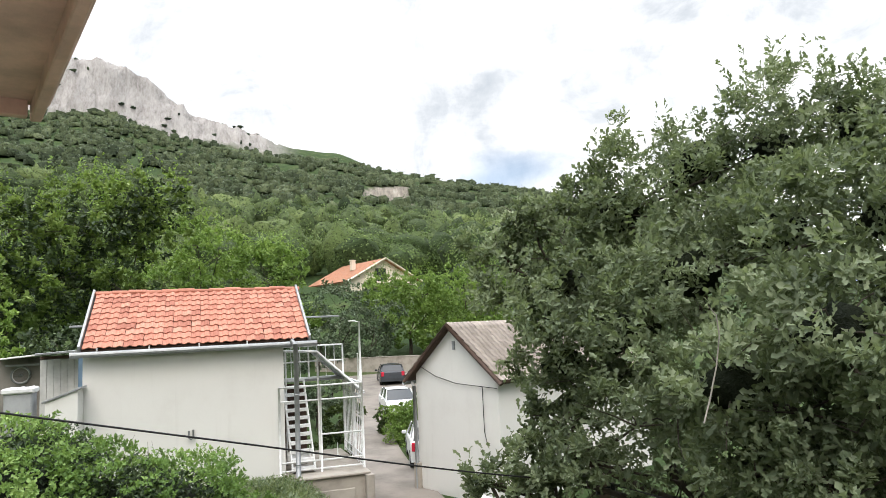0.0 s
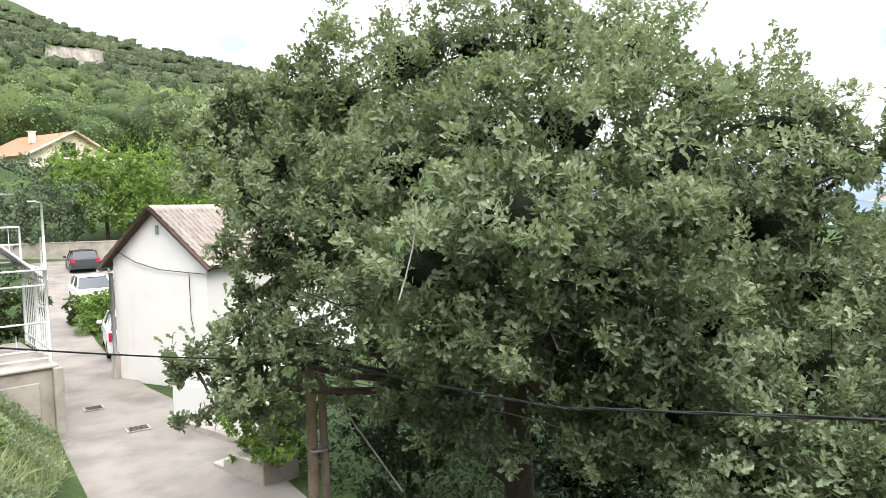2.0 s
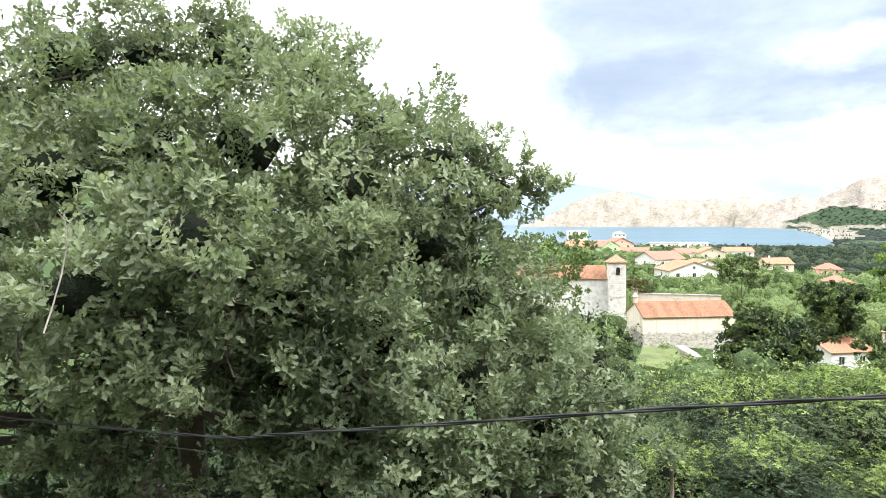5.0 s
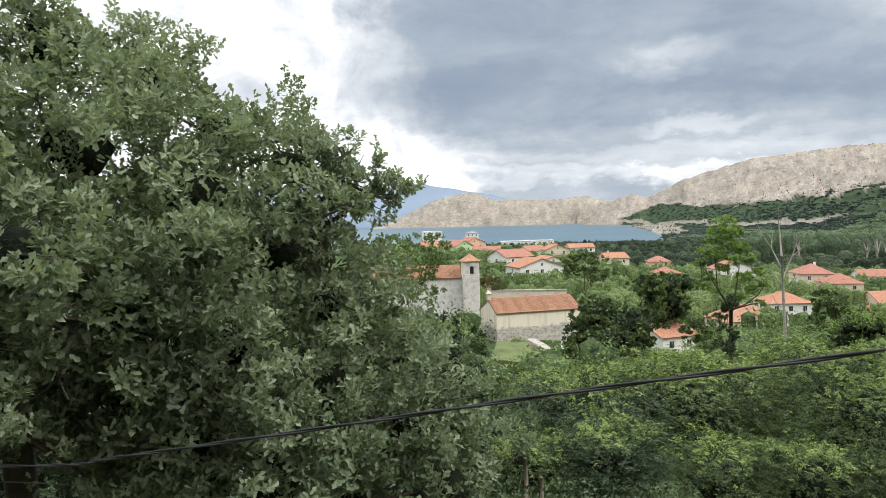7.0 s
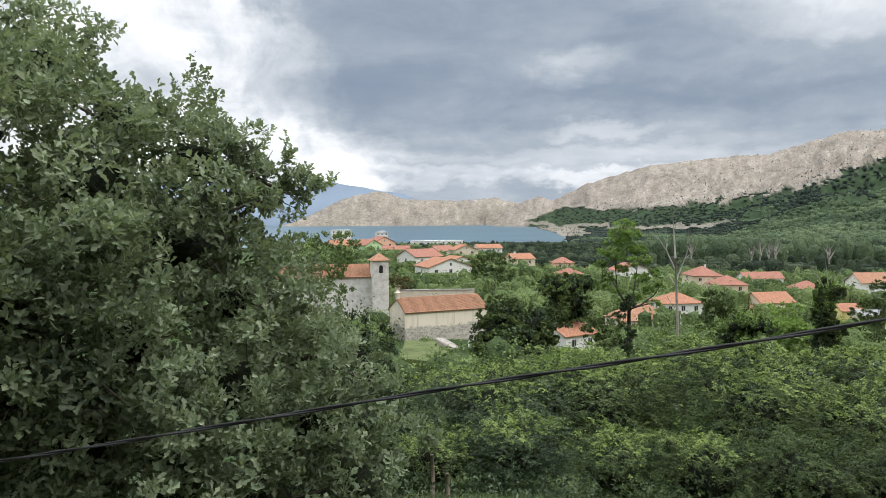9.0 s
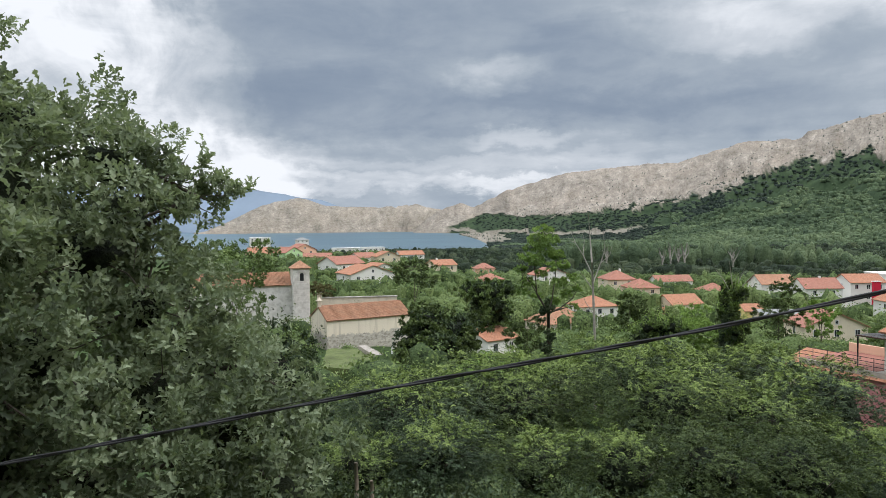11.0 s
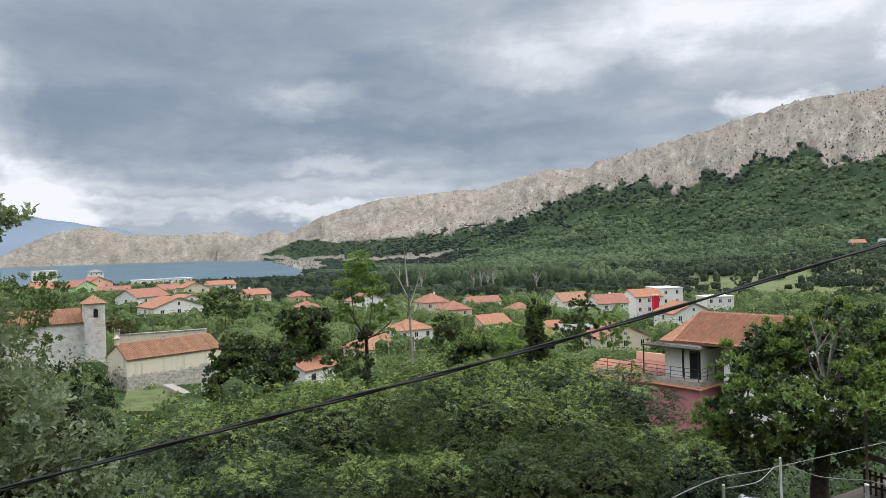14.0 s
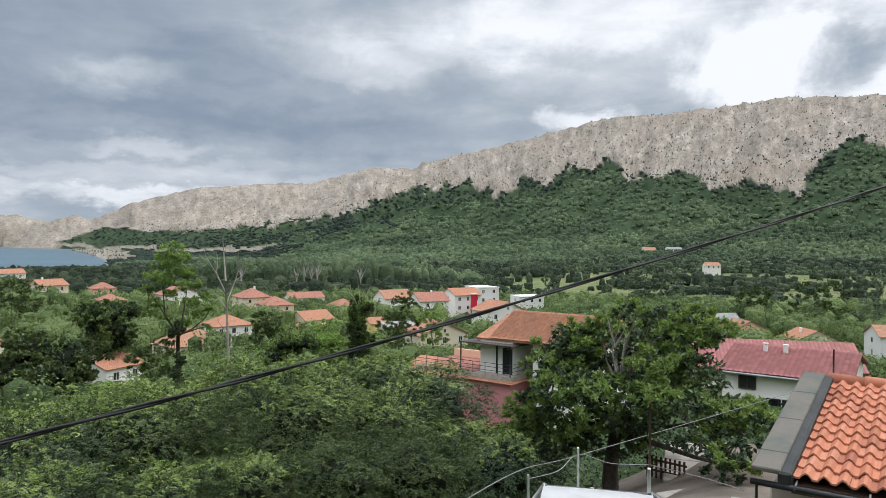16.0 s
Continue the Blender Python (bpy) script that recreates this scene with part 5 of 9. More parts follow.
def build_stair():
    """The steel stair beside the garage with its landing, cage of rails and sloping canopy."""
    root = thing("steel_stair", GAR @ Matrix.Translation((1.97, 0.0, 1.66)), "white painted steel stair with railings beside the garage", "stairs")
    # the flight
    for x in (0.15, 0.70):
        bm = box(bmesh.new(), (0.045, 2.75, 0.10), (0, 0, 0), 0.005)
        ob = part("stringer", bm, WHITE_METAL, root)
        ob.matrix_basis = Matrix.Translation((x, 0.72, 1.10)) @ Matrix.Rotation(radians(50.5), 4, "X")
    for k in range(12):
        box_part("tread", (0.54, 0.20, 0.075), (0.425, -0.12 + k * 0.155, 0.10 + k * 0.188), WHITE_METAL, root, "", 0.004)
    # dark sheet added in place of the shade behind the treads
    box_part("back_panel", (0.75, 0.05, 2.0), (0.42, 1.85, 1.05), DARK_WOOD, root, "dark panel added as shade behind the flight", 0.01)
    box_part("landing", (1.9, 1.1, 0.06), (1.05, 2.3, 2.12), GREY_METAL, root, "", 0.005)
    # the cage round the foot of the stair
    posts = [(-0.15, -0.2, 0), (0.85, -0.25, 0), (1.9, -0.3, 0), (1.95, 1.0, 0), (2.0, 2.6, 0)]
    for i, p in enumerate(posts):
        rod("post", p, Vector(p) + Vector((0, 0, 2.1)), 0.03, WHITE_METAL, root)
    ladder_rails(root, posts, (0.08, 0.28, 1.75, 2.1))
    ladder_rails(root, posts[1:3], (0.9,))
    for a, b, count in ((posts[2], posts[3], 5), (posts[3], posts[4], 7)):
        for k in range(1, count):
            p = Vector(a).lerp(Vector(b), k / count)
            rod("baluster", p, p + Vector((0, 0, 2.1)), 0.012, WHITE_METAL, root, "", 6)
    for x in (0.3, 0.6, 1.3, 1.7):
        rod("baluster", (x, 0.02, 0.28), (x, 0.02, 0.62), 0.012, WHITE_METAL, root, "", 6)
    # upper rails of the landing
    upper = [(0.15, 2.6, 2.1), (1.0, 2.6, 2.1), (2.0, 2.6, 2.1)]
    for p in upper:
        rod("post", p, Vector(p) + Vector((0, 0, 0.95)), 0.025, WHITE_METAL, root)
    ladder_rails(root, upper, (0.5, 0.95))
    for k in range(1, 9):
        rod("baluster", (0.25 * k, 2.6, 2.1), (0.25 * k, 2.6, 3.05), 0.01, WHITE_METAL, root, "", 6)
    # canopy frame that falls towards the lane
    mat, n = material("canopy_sheet")
    finish(n, (0.55, 0.58, 0.58), 0.35)
    top = [(0.2, 1.35, 2.95), (1.05, 1.3, 2.9), (2.0, -0.1, 1.84)]
    back = [(0.2, 2.6, 2.95), (1.05, 2.6, 2.9), (2.1, 2.6, 1.9)]
    for line in (top, back):
        for a, b in zip(line[:-1], line[1:]):
            rod("canopy_bar", a, b, 0.03, WHITE_METAL, root)
    for a, b in zip(top, back):
        rod("canopy_bar", a, b, 0.025, WHITE_METAL, root)
    for p in top[:2]:
        rod("post", (p[0], p[1], 0.0), p, 0.025, WHITE_METAL, root)
    v = [Vector(p) + Vector((0, 0, 0.04)) for p in (top[1], top[2], back[2], back[1])]
    quick("canopy_sheet", v + [p - Vector((0, 0, 0.012)) for p in v], [(0, 1, 2, 3), (7, 6, 5, 4), (0, 4, 5, 1), (1, 5, 6, 2), (2, 6, 7, 3), (3, 7, 4, 0)], mat, root, "grey corrugated canopy sheet")
    box_part("white_basin", (0.55, 0.35, 0.28), (0.35, 0.35, 0.30), WHITE_METAL, root, "white trough at the foot", 0.05)


def build_terrace_block():
    """The concrete block that carries the foot of the stair above the lane."""
    root = thing("terrace_wall", GAR, "stained concrete retaining wall below the stair", "wall")
    box_part("wall", (1.75, 3.8, 2.1), (3.0, 1.15, 0.54), CONCRETE, root, "", 0.03)
    box_part("coping", (1.95, 3.9, 0.07), (2.95, 1.12, 1.62), CONCRETE, root, "", 0.02)
    box_part("pillar", (0.2, 0.3, 1.95), (3.88, -0.78, 0.62), CONCRETE, root, "pale concrete corner pillar", 0.02)
    box_part("panel", (0.95, 0.05, 0.8), (3.05, -0.77, 0.9), CONCRETE, root, "patched plaster panel", 0.02)


def build_shed():
    """The lean-to, boards, tank and wheel beside the garage."""
    root = thing("lean_to", GAR @ Matrix.Translation((-3.6, 1.0, 2.0)), "pale grey board lean-to with a grey sheet roof against the garage", "shed")
    for k in range(6):
        box_part("board", (0.142, 0.03, 2.72 + 0.02 * (k % 3)), (0.075 + k * 0.146, 0.004 * (k % 2), 1.37), PALE_BOARD, root, "", 0.006)
    box_part("top_rail", (0.88, 0.03, 0.07), (0.44, 0.03, 2.79), DARK_WOOD, root, "dark rail above the boards", 0.006)
    box_part("roof_sheet", (0.95, 2.1, 0.05), (0.5, 0.35, 2.90), GREY_METAL, root, "grey metal roof sheet", 0.008, Matrix.Rotation(radians(-2.5), 4, "Y"))
    box_part("wing_sheet", (1.15, 0.9, 0.04), (-0.58, 1.1, 2.83), WHITE_METAL, root, "white metal roof sheet", 0.008, Matrix.Rotation(radians(-4), 4, "Y"))
    box_part("back_wall", (2.3, 0.1, 2.8), (-0.15, 1.4, 1.4), plain("brown_plaster", (0.30, 0.275, 0.25), 0.85, 0.25, 1.5, 30.0), root, "grey-brown back wall", 0.01)
    box_part("shelf", (0.95, 0.25, 0.05), (-0.5, 1.24, 2.62), GREY_BOARD, root, "grey shelf board", 0.006)
    box_part("side_panel", (0.12, 0.03, 0.82), (0.965, -0.6, 2.48), plain("blue_panel", (0.16, 0.25, 0.36), 0.6), root, "faded blue panel", 0.005)
    low = thing("low_roof", GAR @ Matrix.Translation((-3.05, -0.3, 1.6)), "sloping grey sheet over a low pale concrete wall", "shed roof")
    box_part("sheet", (0.80, 0.85, 0.045), (0.22, -0.17, 2.39), GREY_METAL, low, "", 0.006, Matrix.Rotation(radians(-19.6), 4, "Y"))
    x0, x1, y0, y1 = -0.1, 0.53, -0.55, 0.2
    v = [(x0, y0, -0.4), (x1, y0, -0.4), (x1, y1, -0.4), (x0, y1, -0.4), (x0, y0, 2.25), (x1, y0, 2.47), (x1, y1, 2.47), (x0, y1, 2.25)]
    quick("wall", v, [(0, 1, 5, 4), (1, 2, 6, 5), (2, 3, 7, 6), (3, 0, 4, 7), (4, 5, 6, 7), (3, 2, 1, 0)], WHITE_WALL, low)
    box_part("ledge", (1.15, 1.1, 1.9), (-0.62, -0.3, 0.65), CONCRETE, low, "low concrete ledge", 0.02)
    tank = thing("storage_box", GAR @ Matrix.Translation((-3.66, -0.6, 3.2)), "pale grey plastic storage box with a ribbed lid", "box")
    box_part("body", (0.54, 0.5, 0.9), (0, 0, 0.45), GREY_BOARD, tank, "", 0.03)
    lid = box_part("lid", (0.62, 0.6, 0.12), (0, 0, 0.94), WHITE_METAL, tank, "white lid", 0.03)
    for k in range(3):
        box_part("rib", (0.04, 0.56, 0.02), (-0.2 + 0.2 * k, 0, 1.005), WHITE_METAL, lid, "", 0.008)
    wheel = thing("bicycle_wheel", GAR @ Matrix.Translation((-4.27, 2.31, 4.37)), "small bicycle wheel with a grey tyre hung on the shed wall", "wheel")
    ring = [(math.cos(a) * 0.21, 0, math.sin(a) * 0.21) for a in np.linspace(0, 2 * math.pi, 25)]
    tubes("tyre", [(ring, [0.024] * 25)], GREY_METAL, wheel)
    tubes("rim", [([(p[0] * 0.9, 0, p[2] * 0.9) for p in ring], [0.012] * 25)], WHITE_METAL, wheel)
    rod("hub", (0, -0.04, 0), (0, 0.04, 0), 0.03, GREY_METAL, wheel)
    for k in range(12):
        a = k * math.pi / 6
        rod("spoke", (0, 0, 0), (math.cos(a) * 0.19, 0, math.sin(a) * 0.19), 0.003, GREY_METAL, wheel, "", 4)


build_garage()
build_pipe()
build_stair()
build_terrace_block()
build_shed()

# ---------------------------------------------------------------- the white gabled house across the lane


def build_gable_house():
    a, b = Vector((-1.08, 22.6, 0)), Vector((1.32, 19.95, 0))
    along = (b - a).normalized()
    angle = math.degrees(math.atan2(along.y, along.x))
    w, length, eave, rise = (b - a).length, 7.5, 3.95, 1.42
    root = thing("gable_house", pose(a.x, a.y, -0.25, 0, 0, angle), "small white plastered house with a grey-brown roof beside the lane", "house")
    v = [(0, 0, 0), (w, 0, 0), (w, length, 0), (0, length, 0), (0, 0, eave), (w, 0, eave), (w, length, eave), (0, length, eave), (w / 2, 0, eave + rise), (w / 2, length, eave + rise)]
    quick("wall", v, [(0, 1, 5, 8, 4), (1, 2, 6, 5), (2, 3, 7, 9, 6), (3, 0, 4, 7), (3, 2, 1, 0)], WHITE_WALL, root)
    roof_mat = tiled_roof("brown_roof_tiles", (0.52, 0.45, 0.40), (0.40, 0.34, 0.30), 0.2, 0.33)
    o, g = 0.34, 0.22
    drop = o * rise / (w / 2)
    e, r = eave - drop + 0.05, eave + rise + 0.05
    roof = roof_slab("roof", [[(w + o, -g, e), (w + o, length, e), (w / 2, length, r), (w / 2, -g, r)], [(-o, length, e), (-o, -g, e), (w / 2, -g, r), (w / 2, length, r)]], DARK_WOOD, root, 0.09)
    for s, x in ((1, w + o), (-1, -o)):
        origin = (x, -g, e + 0.02) if s > 0 else (x, length, e + 0.02)
        tile_sheet("roof_tiles", origin, (0, s, 0), (w / 2 - x, 0, r - e), length + g, math.hypot(w / 2 - x, r - e), 0.14, 0.3, roof_mat, roof, 0.02)
    for x0, x1 in ((w + o, w / 2), (-o, w / 2)):
        rod("barge_board", (x0, -g, e - 0.07), (x1, -g, r - 0.07), 0.07, DARK_WOOD, root, "dark brown barge board", 4)
    box_part("vent", (0.10, 0.06, 0.26), (w / 2 + 0.05, -0.02, eave + rise - 0.62), GREY_METAL, root, "small grey gable vent", 0.01)
    rod("gutter", (-o - 0.05, -g, e - 0.12), (-o - 0.05, length, e - 0.12), 0.07, GREY_METAL, root, "", 10)
    rod("downpipe", (0.0, -0.1, 0.1), (0.0, -0.1, eave - 0.45), 0.06, GREY_METAL, root, "grey downpipe", 10)
    rod("pipe_elbow", (0.0, -0.1, eave - 0.48), (-o, 0.1, e - 0.14), 0.05, WHITE_METAL, root, "", 8)
    tubes("cable", [([(0.25, -0.05, eave + 0.18), (1.0, -0.07, eave - 0.12), (1.9, -0.06, eave - 0.32), (w, -0.05, eave - 0.42)], [0.012] * 4)], BLACK_CABLE, root, "loose black cable across the gable")
    tubes("cable", [([(w - 0.6, -0.03, eave - 0.4), (w - 0.6, -0.03, 2.3), (w - 0.5, -0.03, 1.9)], [0.01] * 3)], BLACK_CABLE, root)
    box_part("corner_plinth", (0.22, 0.22, 1.3), (-0.02, -0.04, 0.5), CONCRETE, root, "", 0.02)


build_gable_house()


def build_lane():
    y = np.array([-4, 2, 8, 14, 17.5, 21, 25, 29, 33, 38, 44, 52, 60.0])
    left = np.array([2.5, 1.2, -0.4, -1.6, -2.15, -2.6, -3.3, -4.1, -4.7, -5.2, -5.8, -7.0, -9.0])
    right = np.array([5.0, 3.9, 2.9, 1.75, 1.0, -0.3, -1.3, -2.1, -2.75, -3.3, -3.4, 1.0, 2.0])
    fine = np.linspace(-4, 58, 63)
    l, r = np.interp(fine, y, left), np.interp(fine, y, right)
    verts, faces = [], []
    for i, yy in enumerate(fine):
        for k in range(7):
            x = l[i] + (r[i] - l[i]) * k / 6
            z = float(lane_z(max(yy, 0))) + 0.07 + 0.03 * (0.5 - abs(k - 3) / 6)
            verts.append((x, yy, z))
    for i in range(62):
        faces += [(i * 7 + k, i * 7 + k + 1, i * 7 + k + 8, i * 7 + k + 7) for k in range(6)]
    ob = quick("road", verts, faces, LANE_MAT, None, "", True)
    tagged(ob, "narrow worn concrete lane between the houses", "lane", "", "structure")
    for k, (x, yy, s) in enumerate(((-1.55, 19.3, 0.45), (-0.5, 17.0, 0.5))):
        root = thing("manhole_cover", pose(x, yy, float(lane_z(yy)) + 0.10, 0, 0, 12), "rusty iron manhole cover set in the lane", "manhole cover", "manhole covers in the lane")
        box_part("frame", (s, s * 0.8, 0.02), (0, 0, 0), CONCRETE, root, "", 0.004)
        lid = box_part("lid", (s * 0.85, s * 0.66, 0.02), (0, 0, 0.008), plain("rusty_iron", (0.16, 0.12, 0.10), 0.8, 0.3, 9.0), root, "", 0.004)
        for j in range(4):
            box_part("rib", (s * 0.75, 0.02, 0.012), (0, -s * 0.24 + j * s * 0.16, 0.02), DARK_METAL, lid, "", 0)
    # low plastered walls on the right of the lane
    wall = thing("low_wall", pose(1.0, 15.6, -0.1, 0, 0, -62), "low white plastered wall with a grey plinth along the lane", "wall")
    box_part("wall", (4.2, 0.25, 1.15), (0.2, 0.3, 0.6), WHITE_WALL, wall, "", 0.02)
    box_part("plinth", (4.3, 0.4, 0.35), (0.2, 0.25, 0.17), CONCRETE, wall, "", 0.02)
    for k in range(3):
        step = thing("concrete_step", pose(1.25 + 0.16 * k, 13.6 - 0.34 * k, -0.15, 0, 0, -62), "worn concrete step at the foot of the wall", "step", "steps beside the lane")
        box_part("body", (0.9, 0.8, 0.35 + 0.16 * k), (0, 0.2, 0.15 + 0.08 * k), CONCRETE, step, "", 0.02)
    back = thing("boundary_wall", pose(-6.5, 57.0, 1.5, 0, 0, -12), "weathered concrete boundary wall at the end of the lane", "wall")
    box_part("wall", (9.0, 0.25, 1.7), (0, 0, 0.6), CONCRETE, back, "", 0.02)
    box_part("coping", (9.1, 0.32, 0.08), (0, 0, 1.48), CONCRETE, back, "", 0.01)


build_lane()


def build_car(label, m, paint, length=4.1, width=1.72, height=1.46):
    """A parked hatchback, nose towards its own -y."""
    root = thing("car", m, label, "car", "parked cars")
    L, hw = length / 2, width / 2
    side = [(-L, 0.30), (-L, 0.62), (-L + 0.12, 0.74), (-L + 0.95, 0.92), (L - 0.35, 1.0), (L - 0.04, 0.9), (L, 0.5), (L, 0.3)]
    verts, faces = [], []
    for x, inset in ((-hw, 0.06), (-hw + 0.03, 0.0), (hw - 0.03, 0.0), (hw, 0.06)):
        for yy, z in side:
            verts.append((x if inset else x, yy * (1 - inset * 0.5), z - (0.04 if inset and z > 0.6 else 0)))
    m8 = len(side)
    for s in range(3):
        faces += [(s * m8 + i, s * m8 + (i + 1) % m8, (s + 1) * m8 + (i + 1) % m8, (s + 1) * m8 + i) for i in range(m8)]
    faces += [tuple(reversed(range(m8))), tuple(range(3 * m8, 4 * m8))]
    body = quick("body", verts, faces, paint, root)
    # cabin: glass below, roof above
    a, b = -L + 0.85, L - 0.25
    low, high = 0.9, height
    g = [(-hw + 0.05, a, low), (hw - 0.05, a, low), (hw - 0.05, b, low), (-hw + 0.05, b, low), (-hw + 0.2, a + 0.75, high - 0.05), (hw - 0.2, a + 0.75, high - 0.05), (hw - 0.2, b - 0.35, high - 0.05), (-hw + 0.2, b - 0.35, high - 0.05)]
    quick("windscreen", g, [(0, 1, 5, 4), (1, 2, 6, 5), (2, 3, 7, 6), (3, 0, 4, 7), (4, 5, 6, 7)], GLASS, root, "dark windscreen and windows")
    ru, rv = (width - 0.40) / 2, (b - a - 1.05) / 2
    dome = [(ru * (i / 3 - 1), (a + b) / 2 + 0.2 + rv * (j / 3 - 1), high - 0.06 + 0.09 * (1 - (i / 3 - 1) ** 2) ** 0.6 * (1 - 0.7 * (j / 3 - 1) ** 2)) for j in range(7) for i in range(7)]
    quick("roof", dome, [(j * 7 + i, j * 7 + i + 1, j * 7 + i + 8, j * 7 + i + 7) for j in range(6) for i in range(6)], paint, root, "", True)
    for x0, x1 in ((-hw + 0.05, -hw + 0.2), (hw - 0.05, hw - 0.2)):
        rod("pillar", (x0, a, low), (x1, a + 0.75, high - 0.05), 0.035, paint, root, "", 6)
        rod("pillar", (x0, b, low), (x1, b - 0.35, high - 0.05), 0.05, paint, root, "", 6)
        rod("pillar", (x0, (a + b) / 2 + 0.25, low), (x1, (a + b) / 2 + 0.3, high - 0.05), 0.04, paint, root, "", 6)
    for s in (-1, 1):
        for yy in (-L + 0.75, L - 0.75):
            tyre = rod("wheel", (s * (hw - 0.18), yy, 0.31), (s * (hw + 0.01), yy, 0.31), 0.31, RUBBER, root, "", 18)
            rod("rim", (s * (hw - 0.02), yy, 0.31), (s * (hw + 0.02), yy, 0.31), 0.2, GREY_METAL, tyre, "grey wheel rim", 14)
        box_part("headlight", (0.36, 0.12, 0.16), (s * (hw - 0.26), -L + 0.03, 0.66), WHITE_METAL, root, "clear headlight", 0.03)
        box_part("tail_light", (0.2, 0.1, 0.3), (s * (hw - 0.14), L - 0.02, 0.82), RED_WALL, root, "red tail light", 0.02)
        mirror = box_part("mirror", (0.18, 0.1, 0.13), (s * (hw + 0.1), a + 0.35, 0.98), paint, root, "", 0.03)
    box_part("bumper", (width - 0.06, 0.16, 0.24), (0, -L + 0.02, 0.42), paint, root, "", 0.04)
    box_part("grille", (0.8, 0.06, 0.1), (0, -L - 0.03, 0.58), DARK_METAL, root, "black grille", 0.01)
    box_part("number_plate", (0.48, 0.02, 0.1), (0, -L - 0.07, 0.42), WHITE_METAL, root, "blank pale number plate", 0.004)
    return root


PAINT_WHITE = plain("white_car_paint", (0.78, 0.79, 0.80), 0.25, 0.05, 2.0, 20.0, 0.0, 0.0, None, 0.6)
PAINT_BLACK = plain("dark_car_paint", (0.05, 0.055, 0.065), 0.22, 0.1, 2.0, 20.0, 0.0, 0.1, None, 0.6)
build_car("white hatchback parked on the grass verge by the lane", pose(-2.95, 40.0, float(lane_z(40)) - 0.1, 0, 0, 12), PAINT_WHITE)
build_car("dark grey hatchback parked at the end of the lane", pose(-4.25, 51.5, float(lane_z(51)) - 0.05, 0, 0, 190), PAINT_BLACK, 3.9)
build_car("white car parked behind the gabled house", pose(-0.85, 27.2, 0.12, 0, 0, 186), PAINT_WHITE, 4.0)


def build_street_lamp():
    root = thing("street_lamp", pose(-5.95, 47.7, 0.9), "slim pale grey street lamp with a flat head", "street lamp")
    tubes("pole", [([(0, 0, 0), (0, 0, 2.5), (0, 0, 4.9)], [0.10, 0.08, 0.06])], WHITE_METAL, root, "", 10)
    rod("arm", (0, 0, 4.85), (-0.5, -0.1, 4.92), 0.03, WHITE_METAL, root)
    box_part("head", (0.5, 0.2, 0.09), (-0.45, -0.1, 4.92), WHITE_METAL, root, "grey lamp head", 0.03)
    rod("collar", (0, 0, 0), (0, 0, 0.9), 0.11, WHITE_METAL, root, "", 10)
    post = thing("white_post", pose(-5.75, 44.8, 0.7), "thin white metal post by the lane", "post")
    rod("post", (0, 0, 0), (0, 0, 3.0), 0.05, WHITE_METAL, post)
    rod("cap", (0, 0, 3.0), (0, 0, 3.05), 0.06, WHITE_METAL, post)


build_street_lamp()


def build_hill_house():
    """The pale house with a balcony on the slope."""
    at = polar(-5.65, 111)
    gz = ground_z(at.x, at.y) - 1.5
    root = thing("hill_house", pose(at.x + 1.5, at.y, gz, 0, 0, 38), "cream house with an orange roof and a balcony on the slope", "house")
    TOWN.append((-6.3, 108, 5.6, 2.4))
    hw, depth, top = 6.4, 13.0, 16.5 - gz
    rise = 3.3
    eave = top - rise
    v = [(-hw, 0, 0), (hw, 0, 0), (hw, depth, 0), (-hw, depth, 0), (-hw, 0, eave), (hw, 0, eave), (hw, depth, eave), (-hw, depth, eave), (0, 0, top), (0, depth, top)]
    wall = plaster("warm_white_plaster", (0.80, 0.72, 0.60), (0.5, 0.42, 0.33), 0.15)
    quick("wall", v, [(0, 1, 5, 8, 4), (1, 2, 6, 5), (2, 3, 7, 9, 6), (3, 0, 4, 7)], wall, root)
    o, g = 0.6, 0.7
    drop = o * rise / hw
    e, r = eave - drop + 0.08, top + 0.08
    roof = roof_slab("roof", [[(hw + o, -g, e), (hw + o, depth, e), (0, depth, r), (0, -g, r)], [(-hw - o, depth, e), (-hw - o, -g, e), (0, -g, r), (0, depth, r)]], ORANGE_ROOF, root, 0.2)
    for x in (hw + o, -hw - o):
        rod("verge", (x, -g - 0.03, e - 0.05), (0, -g - 0.03, r - 0.05), 0.16, wall, root, "pale verge board", 4)
    box_part("chimney", (0.7, 0.7, 1.6), (-3.0, 4.5, top - 0.7), wall, roof, "", 0.03)
    box_part("chimney_cap", (0.9, 0.9, 0.12), (-3.0, 4.5, top + 0.15), wall, roof, "", 0.02)
    box_part("balcony", (9.0, 1.4, 0.22), (0.6, -0.7, eave - 0.55), wall, root, "white balcony slab", 0.03)
    door = window(root, -0.6, eave + 0.75, 1.9, 2.0, -0.02, GLASS, DARK_WOOD, "front", 1)
    for k in range(26):
        rod("baluster", (-3.8 + k * 0.34, -1.35, eave - 0.45), (-3.8 + k * 0.34, -1.35, eave + 0.5), 0.025, GREY_METAL, root, "", 5)
    rod("handrail", (-3.9, -1.35, eave + 0.52), (5.0, -1.35, eave + 0.52), 0.04, GREY_METAL, root)


build_hill_house()


